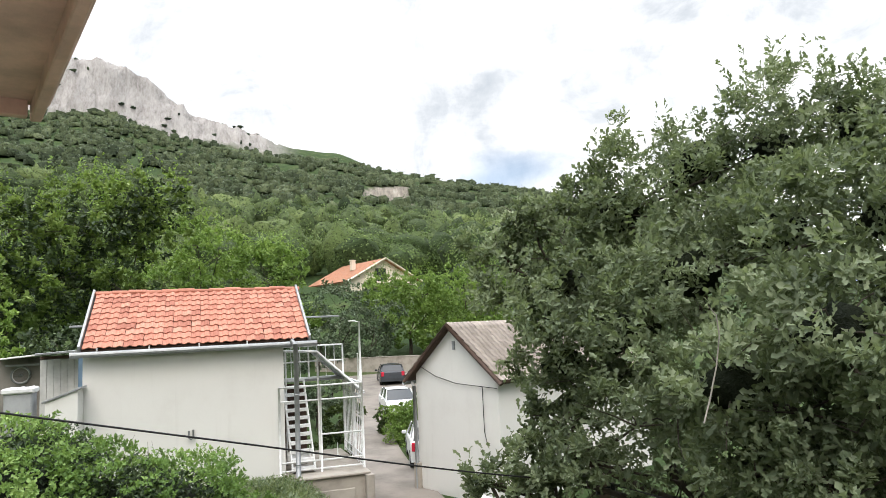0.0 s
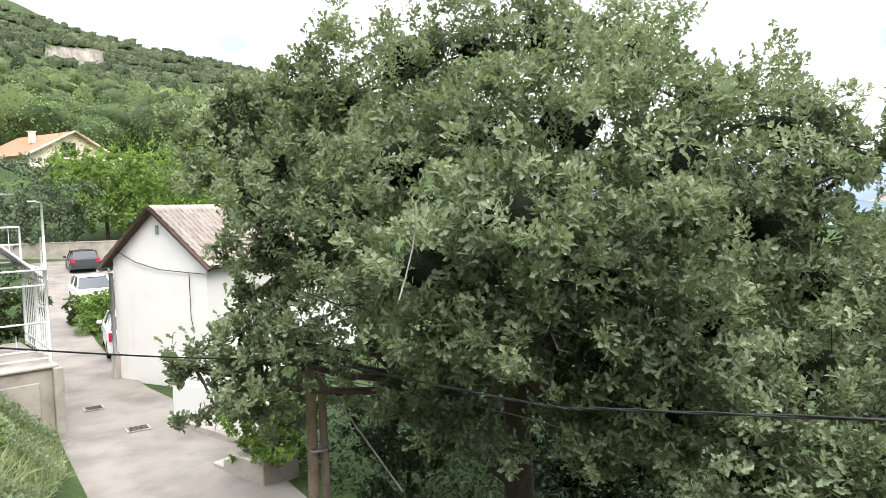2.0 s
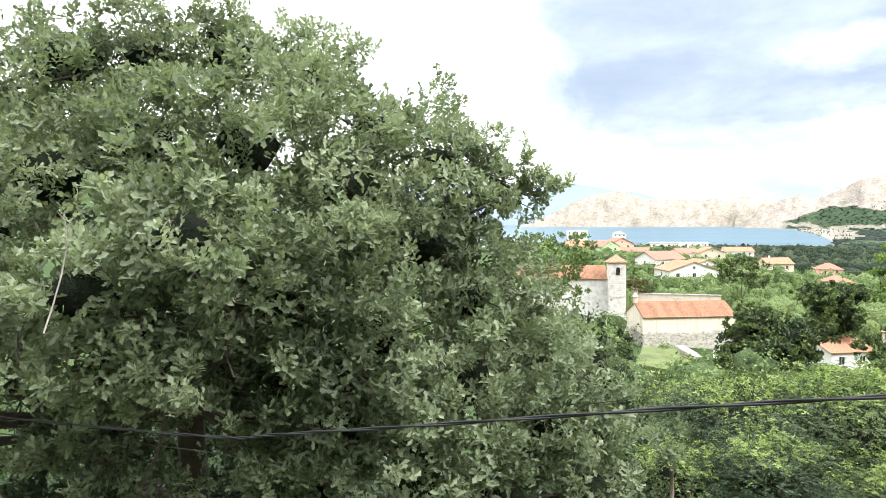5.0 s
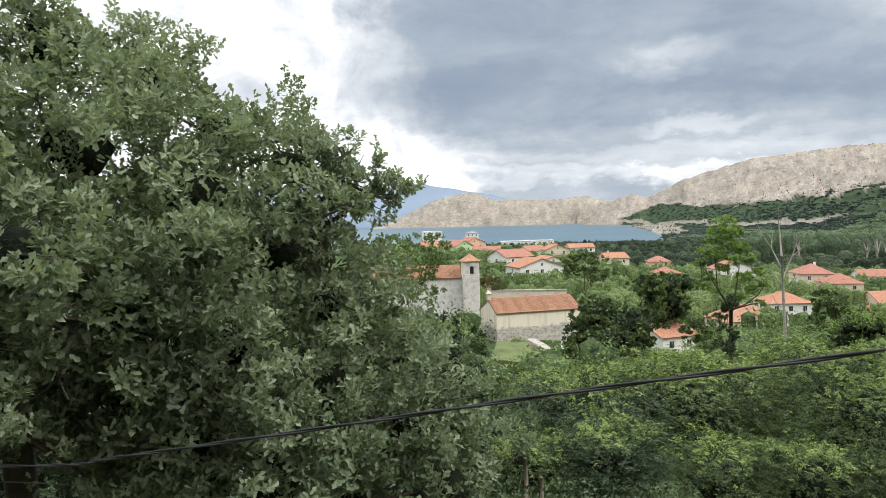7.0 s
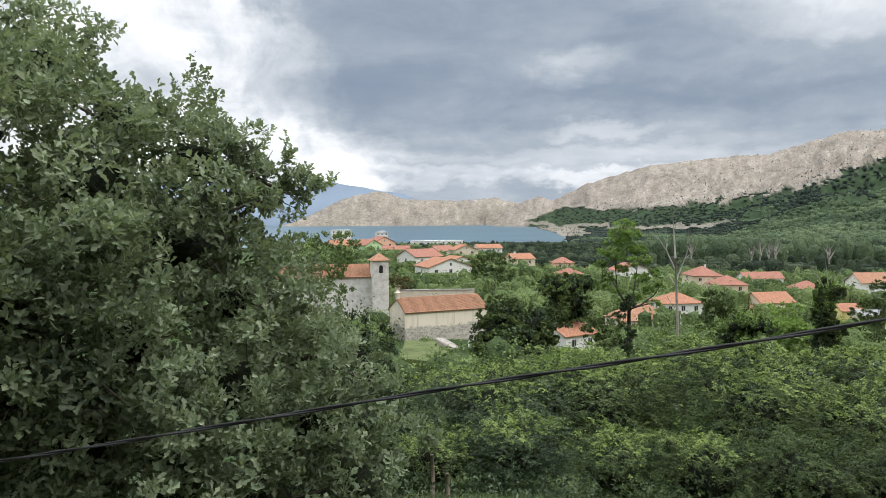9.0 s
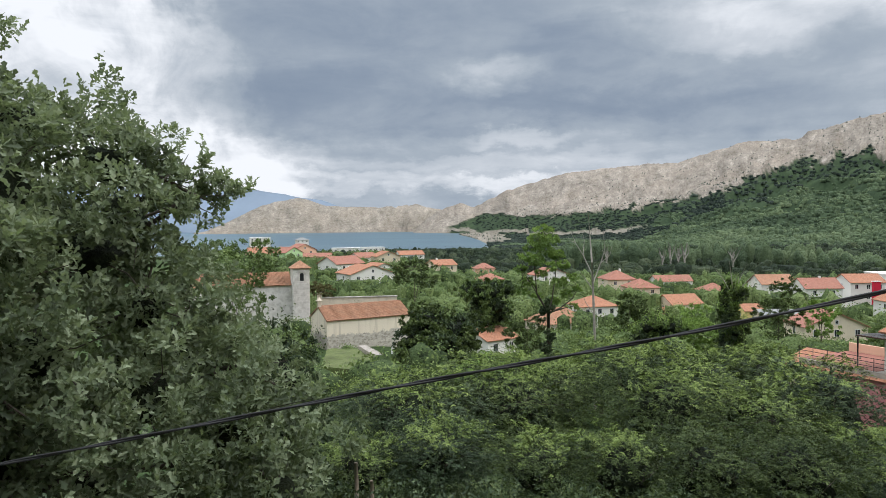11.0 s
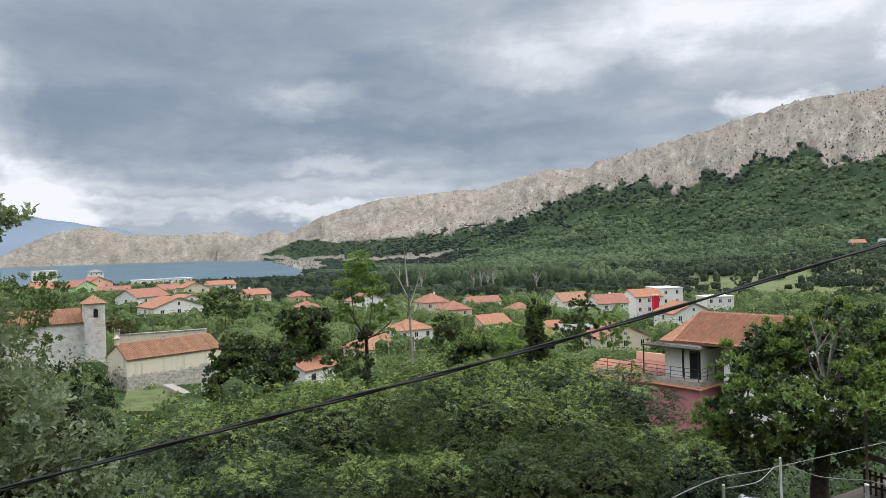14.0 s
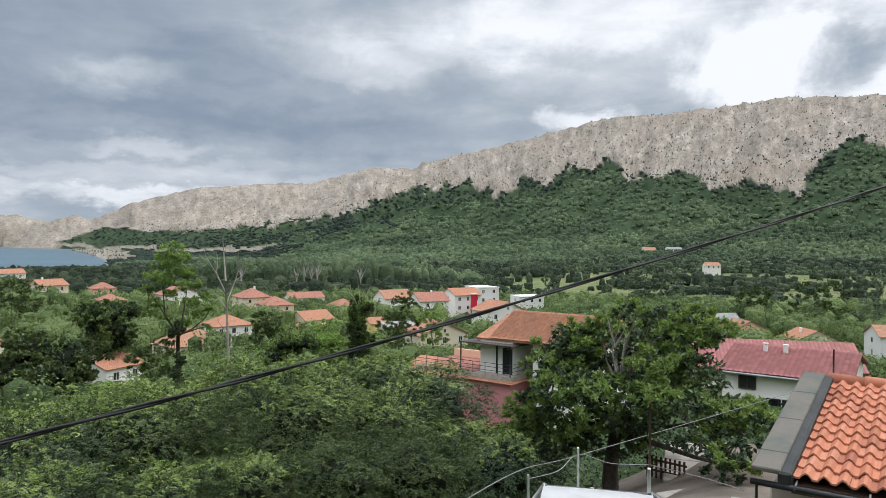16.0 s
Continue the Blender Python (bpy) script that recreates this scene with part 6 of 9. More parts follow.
def build_own_house():
    """The house on whose balcony the camera stands: its eave overhead, its unseen wall behind, its unseen floor below.
    """
    root = thing("own_house", pose(-1.98, 3.48, 6.2, 0, 0, math.degrees(math.atan2(-0.811, 0.585))), "brown plastered eave and wall of the house with the balcony", "house")
    # local x runs along the outer edge towards the camera, local -y inwards
    box_part("eave", (6.2, 4.5, 0.16), (3.1, -2.25, 0.08), EAVE_MAT, root, "brown plastered roof eave", 0.012)
    box_part("fascia", (6.2, 0.05, 0.10), (3.1, -0.06, -0.03), EAVE_MAT, root, "", 0.006)
    box_part("fascia", (0.05, 4.4, 0.10), (0.06, -2.3, -0.03), EAVE_MAT, root, "", 0.006)
    box_part("wall", (7.0, 0.3, 7.5), (4.0, -2.6, -3.0), WHITE_WALL, root, "white plastered wall", 0.02)
    # unseen slab with pale tiles, added to bounce light up to the eave
    balcony = box_part("balcony", (6.4, 3.2, 0.2), (4.8, -0.85, -2.92), CONCRETE, root, "unseen concrete balcony slab that bounces light to the eave", 0.02)
    tile = plain("bounce_tile", (0.58, 0.48, 0.41), 0.5, 0.12, 3.0)
    for i in range(19):
        for j in range(9):
            box_part("tile", (0.325, 0.325, 0.012), (1.82 + i * 0.33, 0.55 - j * 0.33, -2.813), tile, balcony, "", 0)


build_own_house()


# ---------------------------------------------------------------- church and long building below the slope


def rubble_material():
    """Old plaster that has fallen off the lower wall, with rubble stone showing."""
    mat, n = material("rubble_and_plaster")
    where = n.add("ShaderNodeTexCoord").outputs["Object"]
    z = n.add("ShaderNodeSeparateXYZ", {0: where}).outputs[2]
    cells = n.add("ShaderNodeTexVoronoi", {"Vector": n.stretch(where, (1.0, 1.0, 1.6)), "Scale": 2.6})
    joints = n.add("ShaderNodeTexVoronoi", {"Vector": n.stretch(where, (1.0, 1.0, 1.6)), "Scale": 2.6})
    joints.feature = "DISTANCE_TO_EDGE"
    tone = n.add("ShaderNodeSeparateXYZ", {0: cells.outputs["Color"]}).outputs[0]
    stone = n.ramp(tone, [(0.0, (0.30, 0.27, 0.23)), (0.5, (0.46, 0.42, 0.36)), (1.0, (0.60, 0.56, 0.49))])
    stone = n.mix(n.step(joints.outputs["Distance"], 0.0, 0.12, 1.0, 0.0), stone, (0.50, 0.47, 0.41))
    blot = n.noise(where, 0.8, 6.0, 0.65)
    streak = n.noise(n.stretch(where, (1.6, 1.6, 0.12)), 1.0, 4.0, 0.6)
    coat = n.mix(n.math("MULTIPLY", n.step(streak, 0.5, 0.75), 0.6), (0.80, 0.72, 0.59), (0.46, 0.40, 0.31))
    edge = n.math("ADD", z, n.math("MULTIPLY", n.math("SUBTRACT", blot, 0.5), 2.6))
    colour = n.mix(n.step(edge, 4.2, 4.6), stone, coat)
    finish(n, colour, 0.95, n.math("ADD", blot, joints.outputs["Distance"]), 0.04, 0.0, 0.15)
    return mat


RUBBLE = rubble_material()


def build_long_building():
    a, b = Vector((95.6, 46.2, 0)), Vector((106.0, 36.6, 0))
    along = (b - a).normalized()
    root = thing("stone_hall", pose(a.x, a.y, -16.1, 0, 0, math.degrees(math.atan2(along.y, along.x))), "long plastered stone hall with an old clay tile roof", "building")
    TOWN.append((67.3, 108, 4.0, -10.2))
    w, depth, eave, rise = 14.2, 7.0, 6.7, 1.75
    v = [(0, 0, 0), (w, 0, 0), (w, depth, 0), (0, depth, 0), (0, 0, eave), (w, 0, eave), (w, depth, eave), (0, depth, eave), (0, depth / 2, eave + rise), (w, depth / 2, eave + rise)]
    quick("wall", v, [(0, 1, 5, 4), (1, 2, 6, 9, 5), (2, 3, 7, 6), (3, 0, 4, 8, 7)], RUBBLE, root)
    o, g = 0.25, 0.15
    e, r = eave - 0.05, eave + rise + 0.08
    slab = roof_slab("roof", [[(-g, -o, e), (w + g, -o, e), (w + g, depth / 2, r), (-g, depth / 2, r)], [(w + g, depth + o, e), (-g, depth + o, e), (-g, depth / 2, r), (w + g, depth / 2, r)]], OLD_ROOF, root, 0.1)
    tile_sheet("roof_tiles", (-g, -o, e + 0.02), (1, 0, 0), (0, depth / 2 + o, r - e), w + 2 * g, math.hypot(depth / 2 + o, r - e), 0.22, 0.34, OLD_ROOF, slab, 0.06)
    for k in range(int((w + 0.3) / 0.42)):
        rod("ridge_tile", (-g + k * 0.42, depth / 2, r + 0.03 + 0.02 * (k % 2)), (-g + k * 0.42 + 0.44, depth / 2, r + 0.03), 0.13, OLD_ROOF, slab, "", 7)
    bm = box(bmesh.new(), (0.55, 0.55, 1.0), (0.1, depth / 2, r + 0.35), 0.03)
    box(bm, (0.85, 0.85, 0.14), (0.1, depth / 2, r + 0.9), 0.03)
    bmesh.ops.create_cone(bm, cap_ends=True, segments=8, radius1=0.4, radius2=0.05, depth=0.45, matrix=Matrix.Translation((0.1, depth / 2, r + 1.2)))
    part("turret", bm, OLD_WALL, root, "small stone turret on the gable")
    return root


def build_church():
    root = thing("church", pose(*polar(62.1, 119.5, -13.5), 0, 0, -62.1 + 8), "small stone church with a square bell tower and clay roofs", "church")
    TOWN.append((60.0, 118, 3.6, -6.4))
    brick = plain("pale_stone_wall", (0.74, 0.72, 0.68), 0.95, 0.22, 1.4, 9.0, 0.03, 0.0, (0.48, 0.46, 0.42))
    t, h = 1.40, 11.4
    # tower of coursed blocks with a bell opening
    box_part("tower", (2 * t, 2 * t, h), (0, 0, h / 2), brick, root, "square tower of pale stone", 0.06)
    course = 0
    rng = random.Random(5)
    for k in range(15):
        z = h - 0.5 - k * 0.36
        x = -t
        while x < t - 0.3:
            wide = min(rng.uniform(0.4, 0.75), t - x)
            if not (abs(x + wide / 2) < 0.5 and 9.3 < z < 10.8):
                box_part("stone", (wide - 0.03, 0.07, 0.33), (x + wide / 2, -t - 0.015, z), brick, root, "", 0.02)
            x += wide
    box_part("cornice", (2 * t + 0.3, 2 * t + 0.3, 0.16), (0, 0, h), brick, root, "", 0.04)
    cap = h + 0.08
    s = t + 0.3
    roof_slab("tower_roof", [[(-s, -s, cap), (s, -s, cap), (0, 0, cap + 1.25)], [(s, -s, cap), (s, s, cap), (0, 0, cap + 1.25)], [(s, s, cap), (-s, s, cap), (0, 0, cap + 1.25)], [(-s, s, cap), (-s, -s, cap), (0, 0, cap + 1.25)]], OLD_ROOF, root, 0.1, "pyramid roof of clay tiles")
    bm = bmesh.new()
    box(bm, (0.62, 0.12, 1.0), (0.1, -t - 0.03, 9.85))
    bmesh.ops.create_cone(bm, cap_ends=True, segments=14, radius1=0.31, radius2=0.31, depth=0.12, matrix=Matrix.Translation((0.1, -t - 0.03, 10.35)) @ Matrix.Rotation(radians(90), 4, "X"))
    part("bell_opening", bm, DARK_METAL, root, "dark arched bell opening")
    # the nave
    w, depth, eave, rise = 17.0, 7.5, 8.6, 1.9
    x1 = -t + 0.1
    x0 = x1 - w
    y0 = 0.3
    v = [(x0, y0, 0), (x1, y0, 0), (x1, y0 + depth, 0), (x0, y0 + depth, 0), (x0, y0, eave), (x1, y0, eave), (x1, y0 + depth, eave), (x0, y0 + depth, eave), (x0, y0 + depth / 2, eave + rise), (x1, y0 + depth / 2, eave + rise)]
    quick("nave_wall", v, [(0, 1, 5, 4), (1, 2, 6, 9, 5), (2, 3, 7, 6), (3, 0, 4, 8, 7)], brick, root)
    e, r = eave, eave + rise + 0.08
    slab = roof_slab("nave_roof", [[(x0, y0 - 0.3, e), (x1, y0 - 0.3, e), (x1, y0 + depth / 2, r), (x0, y0 + depth / 2, r)], [(x1, y0 + depth + 0.3, e), (x0, y0 + depth + 0.3, e), (x0, y0 + depth / 2, r), (x1, y0 + depth / 2, r)]], OLD_ROOF, root, 0.1, "old clay tile roof")
    tile_sheet("roof_tiles", (x0, y0 - 0.3, e + 0.02), (1, 0, 0), (0, depth / 2 + 0.3, r - e), w, math.hypot(depth / 2 + 0.3, r - e), 0.22, 0.34, OLD_ROOF, slab, 0.06)
    # court walls behind the hall
    wall = thing("court_wall", pose(*polar(66.3, 126, -15.0), 0, 0, -66.3), "weathered court wall with a stone coping", "wall")
    box_part("wall", (14.0, 0.4, 7.0), (1.0, 0, 3.5), OLD_WALL, wall, "", 0.03)
    box_part("coping", (14.2, 0.6, 0.2), (1.0, 0, 7.1), STONE, wall, "", 0.03)
    box_part("pier", (0.8, 0.8, 8.0), (-5.9, 0, 4.0), OLD_WALL, wall, "", 0.03)


build_long_building()
build_church()


def build_garden():
    """The lawn, path and pale parasol in front of the hall."""
    TOWN.append((66.4, 88, 2.6, -10.9))
    mat = plain("lawn_grass", (0.135, 0.165, 0.055), 1.0, 0.25, 0.5, 12.0, 0.03)
    at = polar(66.6, 80)
    z = -10.4
    corners = [polar(64.2, 92, -11.2), polar(66.9, 92, -11.3), polar(69.6, 73, -10.2), polar(63.6, 74, -10.0)]
    verts = []
    for i in range(9):
        for j in range(9):
            p = corners[0].lerp(corners[1], j / 8).lerp(corners[3].lerp(corners[2], j / 8), i / 8)
            verts.append((p.x, p.y, p.z + 0.1 * math.sin(i * 1.7 + j)))
    faces = [(i * 9 + j, i * 9 + j + 1, (i + 1) * 9 + j + 1, (i + 1) * 9 + j) for i in range(8) for j in range(8)]
    base = len(verts)
    verts += [(v[0], v[1], -16.0) for v in verts]
    rim = list(range(8)) + [8 + 9 * i for i in range(8)] + [80 - i for i in range(8)] + [72 - 9 * i for i in range(8)]
    faces += [(a, b, b + base, a + base) for a, b in zip(rim, rim[1:] + rim[:1])]
    ob = quick("lawn", verts, [f[::-1] for f in faces], mat)
    tagged(ob, "dry mown lawn below the stone hall", "lawn", "", "structure")
    path = thing("garden_path", pose(0, 0, 0), "pale stone garden path beside the lawn", "path")
    a, b = polar(67.0, 92, -11.1), polar(69.4, 76, -10.2)
    for k in range(16):
        p = a.lerp(b, (k + 0.5) / 16)
        box_part("slab", (0.95, 1.05, 0.5), p, CONCRETE, path, "", 0.03, Matrix.Rotation(radians(8), 4, "Z"))
    seat = thing("parasol", pose(*polar(69.55, 78, -10.6)), "closed white parasol beside a garden table", "parasol")
    rod("pole", (0, 0, 0), (0, 0, 2.6), 0.03, WHITE_METAL, seat)
    tubes("canopy", [([(0, 0, 1.0), (0, 0, 1.5), (0, 0, 2.5)], [0.16, 0.2, 0.04])], WHITE_METAL, seat, "folded white cloth", 8)
    table = thing("garden_table", pose(*polar(69.0, 77, -10.4)), "white garden table with slab legs", "table")
    box_part("tabletop", (1.6, 0.8, 0.06), (0, 0, 0.75), WHITE_METAL, table, "", 0.02)
    for x in (-0.6, 0.6):
        box_part("leg", (0.1, 0.6, 0.8), (x, 0, 0.36), WHITE_METAL, table, "", 0.01)


build_garden()

# ---------------------------------------------------------------- houses of the town
town_house("white house with a red tile roof among olive trees", 65.4, 226, 11, 10, -4.8, 2.2, WHITE_CLEAN, RED_ROOF, 38, "along", cols=2, rows=2, low_el=-3.8)
town_house("white house with a shallow gable and an arched porch", 67.35, 190, 12.5, 11, -5.6, 2.2, WHITE_CLEAN, ORANGE_ROOF, 22, "across", cols=3, rows=1, low_el=-4.6)
town_house("pale green house with a red roof", 61.1, 295, 9, 9, -3.6, 2.2, GREEN_WALL, RED_ROOF, 40, "across", cols=2, rows=1, low_el=-2.8)
town_house("salmon house with a red tile roof", 62.2, 317, 11, 9, -2.9, 2.6, PEACH_WALL, RED_ROOF, 24, "across", cols=2, rows=1, low_el=-2.5)
town_house("low house with an orange roof", 59.0, 330, 11, 9, -4.6, 2.6, PEACH_WALL, ORANGE_ROOF, 15, "along", cols=2, rows=1, low_el=-2.5)
town_house("low house with a dark red roof", 63.3, 300, 14, 8, -6.5, 1.6, BEIGE_WALL, RED_ROOF, -10, "along", cols=3, rows=1, low_el=-2.9)
town_house("cream house with a shallow gable", 69.0, 281, 9.5, 9, -5.4, 2.0, CREAM_WALL, ORANGE_ROOF, 18, "across", cols=2, rows=1, low_el=-3.3)
town_house("white house with a shallow orange roof", 68.4, 235, 12, 9, -7.6, 2.0, WHITE_CLEAN, ORANGE_ROOF, 28, "across", cols=2, rows=1, low_el=-3.7)
town_house("white house with a red roof", 67.2, 300, 9, 9, -6.6, 2.0, WHITE_WALL, RED_ROOF, 30, "along", cols=2, rows=1, low_el=-3.0)
town_house("white flat-roofed house near the sea", 65.8, 404, 16, 8, -8.0, 0.0, WHITE_CLEAN, GREY_ROOF, 5, cols=4, rows=1, low_el=-2.4, flat=True)
town_house("white flat-roofed hotel block near the sea", 59.0, 480, 13, 10, -2.5, 0.0, WHITE_CLEAN, GREY_ROOF, 5, cols=5, rows=2, low_el=-2.0, flat=True)
town_house("white rounded block near the sea", 62.3, 520, 9, 10, -3.0, 2.0, WHITE_CLEAN, GREY_ROOF, 5, cols=3, rows=2, low_el=-1.6, hip=True)
town_house("white row of flats near the sea", 68.0, 430, 14, 8, -8.6, 0.0, WHITE_CLEAN, GREY_ROOF, 8, cols=4, rows=1, low_el=-2.4, flat=True)
town_house("white house with a red roof near the sea", 71.0, 380, 14, 9, -9.0, 2.0, WHITE_CLEAN, ORANGE_ROOF, 20, "along", cols=3, rows=1, low_el=-2.9)
town_house("tan house with an orange roof", 73.6, 271, 9.5, 8, -8.6, 1.9, CREAM_WALL, ORANGE_ROOF, 30, "along", cols=2, rows=1, low_el=-3.5, chimney=(-2, 0))
town_house("house with a red hipped roof", 77.1, 288, 8, 7, -11.0, 2.0, PEACH_WALL, RED_ROOF, 15, hip=True, cols=2, rows=1, low_el=-3.9)
town_house("low house with a red roof", 77.6, 245, 8, 7, -12.4, 1.7, PEACH_WALL, RED_ROOF, 22, hip=True, cols=2, rows=1, low_el=-4.4)
town_house("white house with a red roof behind the thin tree", 82.4, 244, 12, 9, -10.4, 2.2, WHITE_CLEAN, RED_ROOF, 25, "across", cols=2, rows=1, low_el=-4.5)
town_house("old stone house with a hipped clay roof", 83.2, 157, 12, 9, -13.8, 2.8, OLD_WALL, OLD_ROOF, 30, hip=True, cols=3, rows=1, low_el=-8.9, win=(0.7, 0.9))
town_house("white house with an orange lean roof in the trees", 77.3, 116, 6.5, 9, -12.2, 1.4, WHITE_CLEAN, ORANGE_ROOF, 38, "along", cols=2, rows=1, low_el=-11.0)
town_house("beige house with a red hipped roof", 87.8, 231, 9, 10, -10.2, 2.6, CREAM_WALL, RED_ROOF, 20, hip=True, cols=2, rows=1, low_el=-5.2, chimney=(1, 0))
town_house("beige house with a wide red roof", 89.6, 222, 9, 9, -12.2, 2.4, CREAM_WALL, RED_ROOF, 20, hip=True, cols=2, rows=1, low_el=-5.5)
town_house("long white house with a red roof", 91.9, 297, 15, 8, -16.4, 2.2, WHITE_CLEAN, RED_ROOF, 25, "along", cols=4, rows=1, low_el=-4.8)
town_house("white house with an orange hipped roof among trees", 85.9, 168, 9, 8, -12.2, 2.0, WHITE_CLEAN, ORANGE_ROOF, 25, hip=True, cols=3, rows=1, low_el=-7.1)
town_house("house with an orange gable roof", 92.5, 212, 10, 9, -15.8, 2.4, CREAM_WALL, ORANGE_ROOF, 35, "along", cols=2, rows=1, low_el=-6.6)
town_house("peach house with an orange roof", 91.7, 205, 8, 9, -18.4, 2.6, PEACH_WALL, ORANGE_ROOF, 25, hip=True, cols=2, rows=1, low_el=-7.8)
town_house("house with a dark red roof", 95.0, 265, 9.5, 9, -16.7, 2.4, WHITE_WALL, RED_ROOF, 25, hip=True, cols=2, rows=1, low_el=-5.5)
town_house("white house with a red roof and balcony", 98.4, 228, 8.5, 8, -14.7, 2.2, WHITE_CLEAN, RED_ROOF, 25, "along", cols=2, rows=1, low_el=-6.2)
town_house("yellow house with a flat eave", 97.6, 190, 4.5, 7, -15.6, 1.4, YELLOW_WALL, ORANGE_ROOF, 20, "along", cols=1, rows=1, low_el=-8.2)
town_house("low shed with a grey sheet roof", 99.6, 180, 9.5, 6, -15.6, 0.9, OLD_WALL, GREY_ROOF, 20, "along", cols=1, rows=0, low_el=-7.3)
town_house("beige house with a red roof and a wide chimney", 102.6, 151, 11.5, 8.5, -12.0, 2.6, CREAM_WALL, RED_ROOF, 28, "across", cols=3, rows=2, low_el=-8.8, chimney=(2, 0), win=(0.9, 1.3))
town_house("white house with a red roof and two chimneys", 102.0, 213, 10, 8, -10.4, 2.4, WHITE_CLEAN, RED_ROOF, 30, "along", cols=2, rows=1, low_el=-5.3, chimney=(1, 0))
town_house("white house with a brown roof", 99.1, 220, 10, 8, -10.2, 2.4, WHITE_CLEAN, OLD_ROOF, 30, "along", cols=2, rows=1, low_el=-5.1)
town_house("white apartment house with an orange roof", 104.7, 226, 9.5, 9, -9.9, 2.0, WHITE_CLEAN, ORANGE_ROOF, 30, "along", cols=3, rows=3, low_el=-6.3)
town_house("white apartment house with a red stair tower", 106.4, 236, 8, 9, -10.2, 0.0, WHITE_CLEAN, GREY_ROOF, 30, cols=2, rows=3, low_el=-6.0, flat=True)
town_house("white house with an orange gable roof", 107.8, 182, 11, 9, -10.2, 2.4, WHITE_CLEAN, ORANGE_ROOF, 32, "across", cols=3, rows=1, low_el=-6.4)
town_house("white flat-roofed house above the fields", 110.1, 243, 9, 8, -13.6, 0.0, WHITE_CLEAN, GREY_ROOF, 25, cols=3, rows=2, low_el=-5.5, flat=True)
town_house("house with a grey-green sheet roof", 125.05, 264, 10, 8, -19.4, 2.6, OLD_WALL, GREY_ROOF, 30, "along", cols=2, rows=1, low_el=-6.0)
town_house("brick house with a red roof", 126.5, 235, 10.5, 8, -18.5, 2.4, PEACH_WALL, RED_ROOF, 35, "across", cols=2, rows=1, low_el=-6.8)
town_house("yellow house with an orange gable roof", 130.9, 211, 11.5, 9, -17.7, 2.6, CREAM_WALL, ORANGE_ROOF, 30, "across", cols=2, rows=1, low_el=-7.3, chimney=(-2, 0))
town_house("tall pale house with a brown roof", 136.0, 190, 8, 8, -13.4, 2.2, WHITE_WALL, OLD_ROOF, 25, "along", cols=2, rows=2, low_el=-8.3)
town_house("white farmhouse on the far slope", 119.65, 860, 15, 10, 0.3, 3.5, WHITE_CLEAN, ORANGE_ROOF, 20, "along", cols=3, rows=1, low_el=-0.9, win=(1.3, 1.6))
town_house("long white farmhouse on the far slope", 121.5, 870, 17, 10, 0.4, 1.8, WHITE_CLEAN, GREY_ROOF, 15, "along", cols=4, rows=2, low_el=-0.7, win=(1.3, 1.6))
town_house("white farm building on the far slope", 124.3, 619, 12, 9, -10.5, 2.6, WHITE_CLEAN, OLD_ROOF, 20, "along", cols=3, rows=1, low_el=-2.0, win=(1.3, 1.6))
town_house("small white farmhouse on the far slope", 125.7, 700, 10, 8, -15.0, 2.5, WHITE_CLEAN, OLD_ROOF, 20, "along", cols=2, rows=1, low_el=-1.9, win=(1.3, 1.6))
red = thing("stair_tower", pose(*polar(105.75, 218, -22.0), 0, 0, -105.75 + 30), "bright red plastered stair tower of the apartment house", "stair tower")
box_part("shaft", (1.7, 1.2, 10.6), (0, 0, 5.3), RED_WALL, red, "", 0.03)
box_part("cap", (1.9, 1.4, 0.2), (0, 0, 10.7), WHITE_CLEAN, red, "", 0.02)

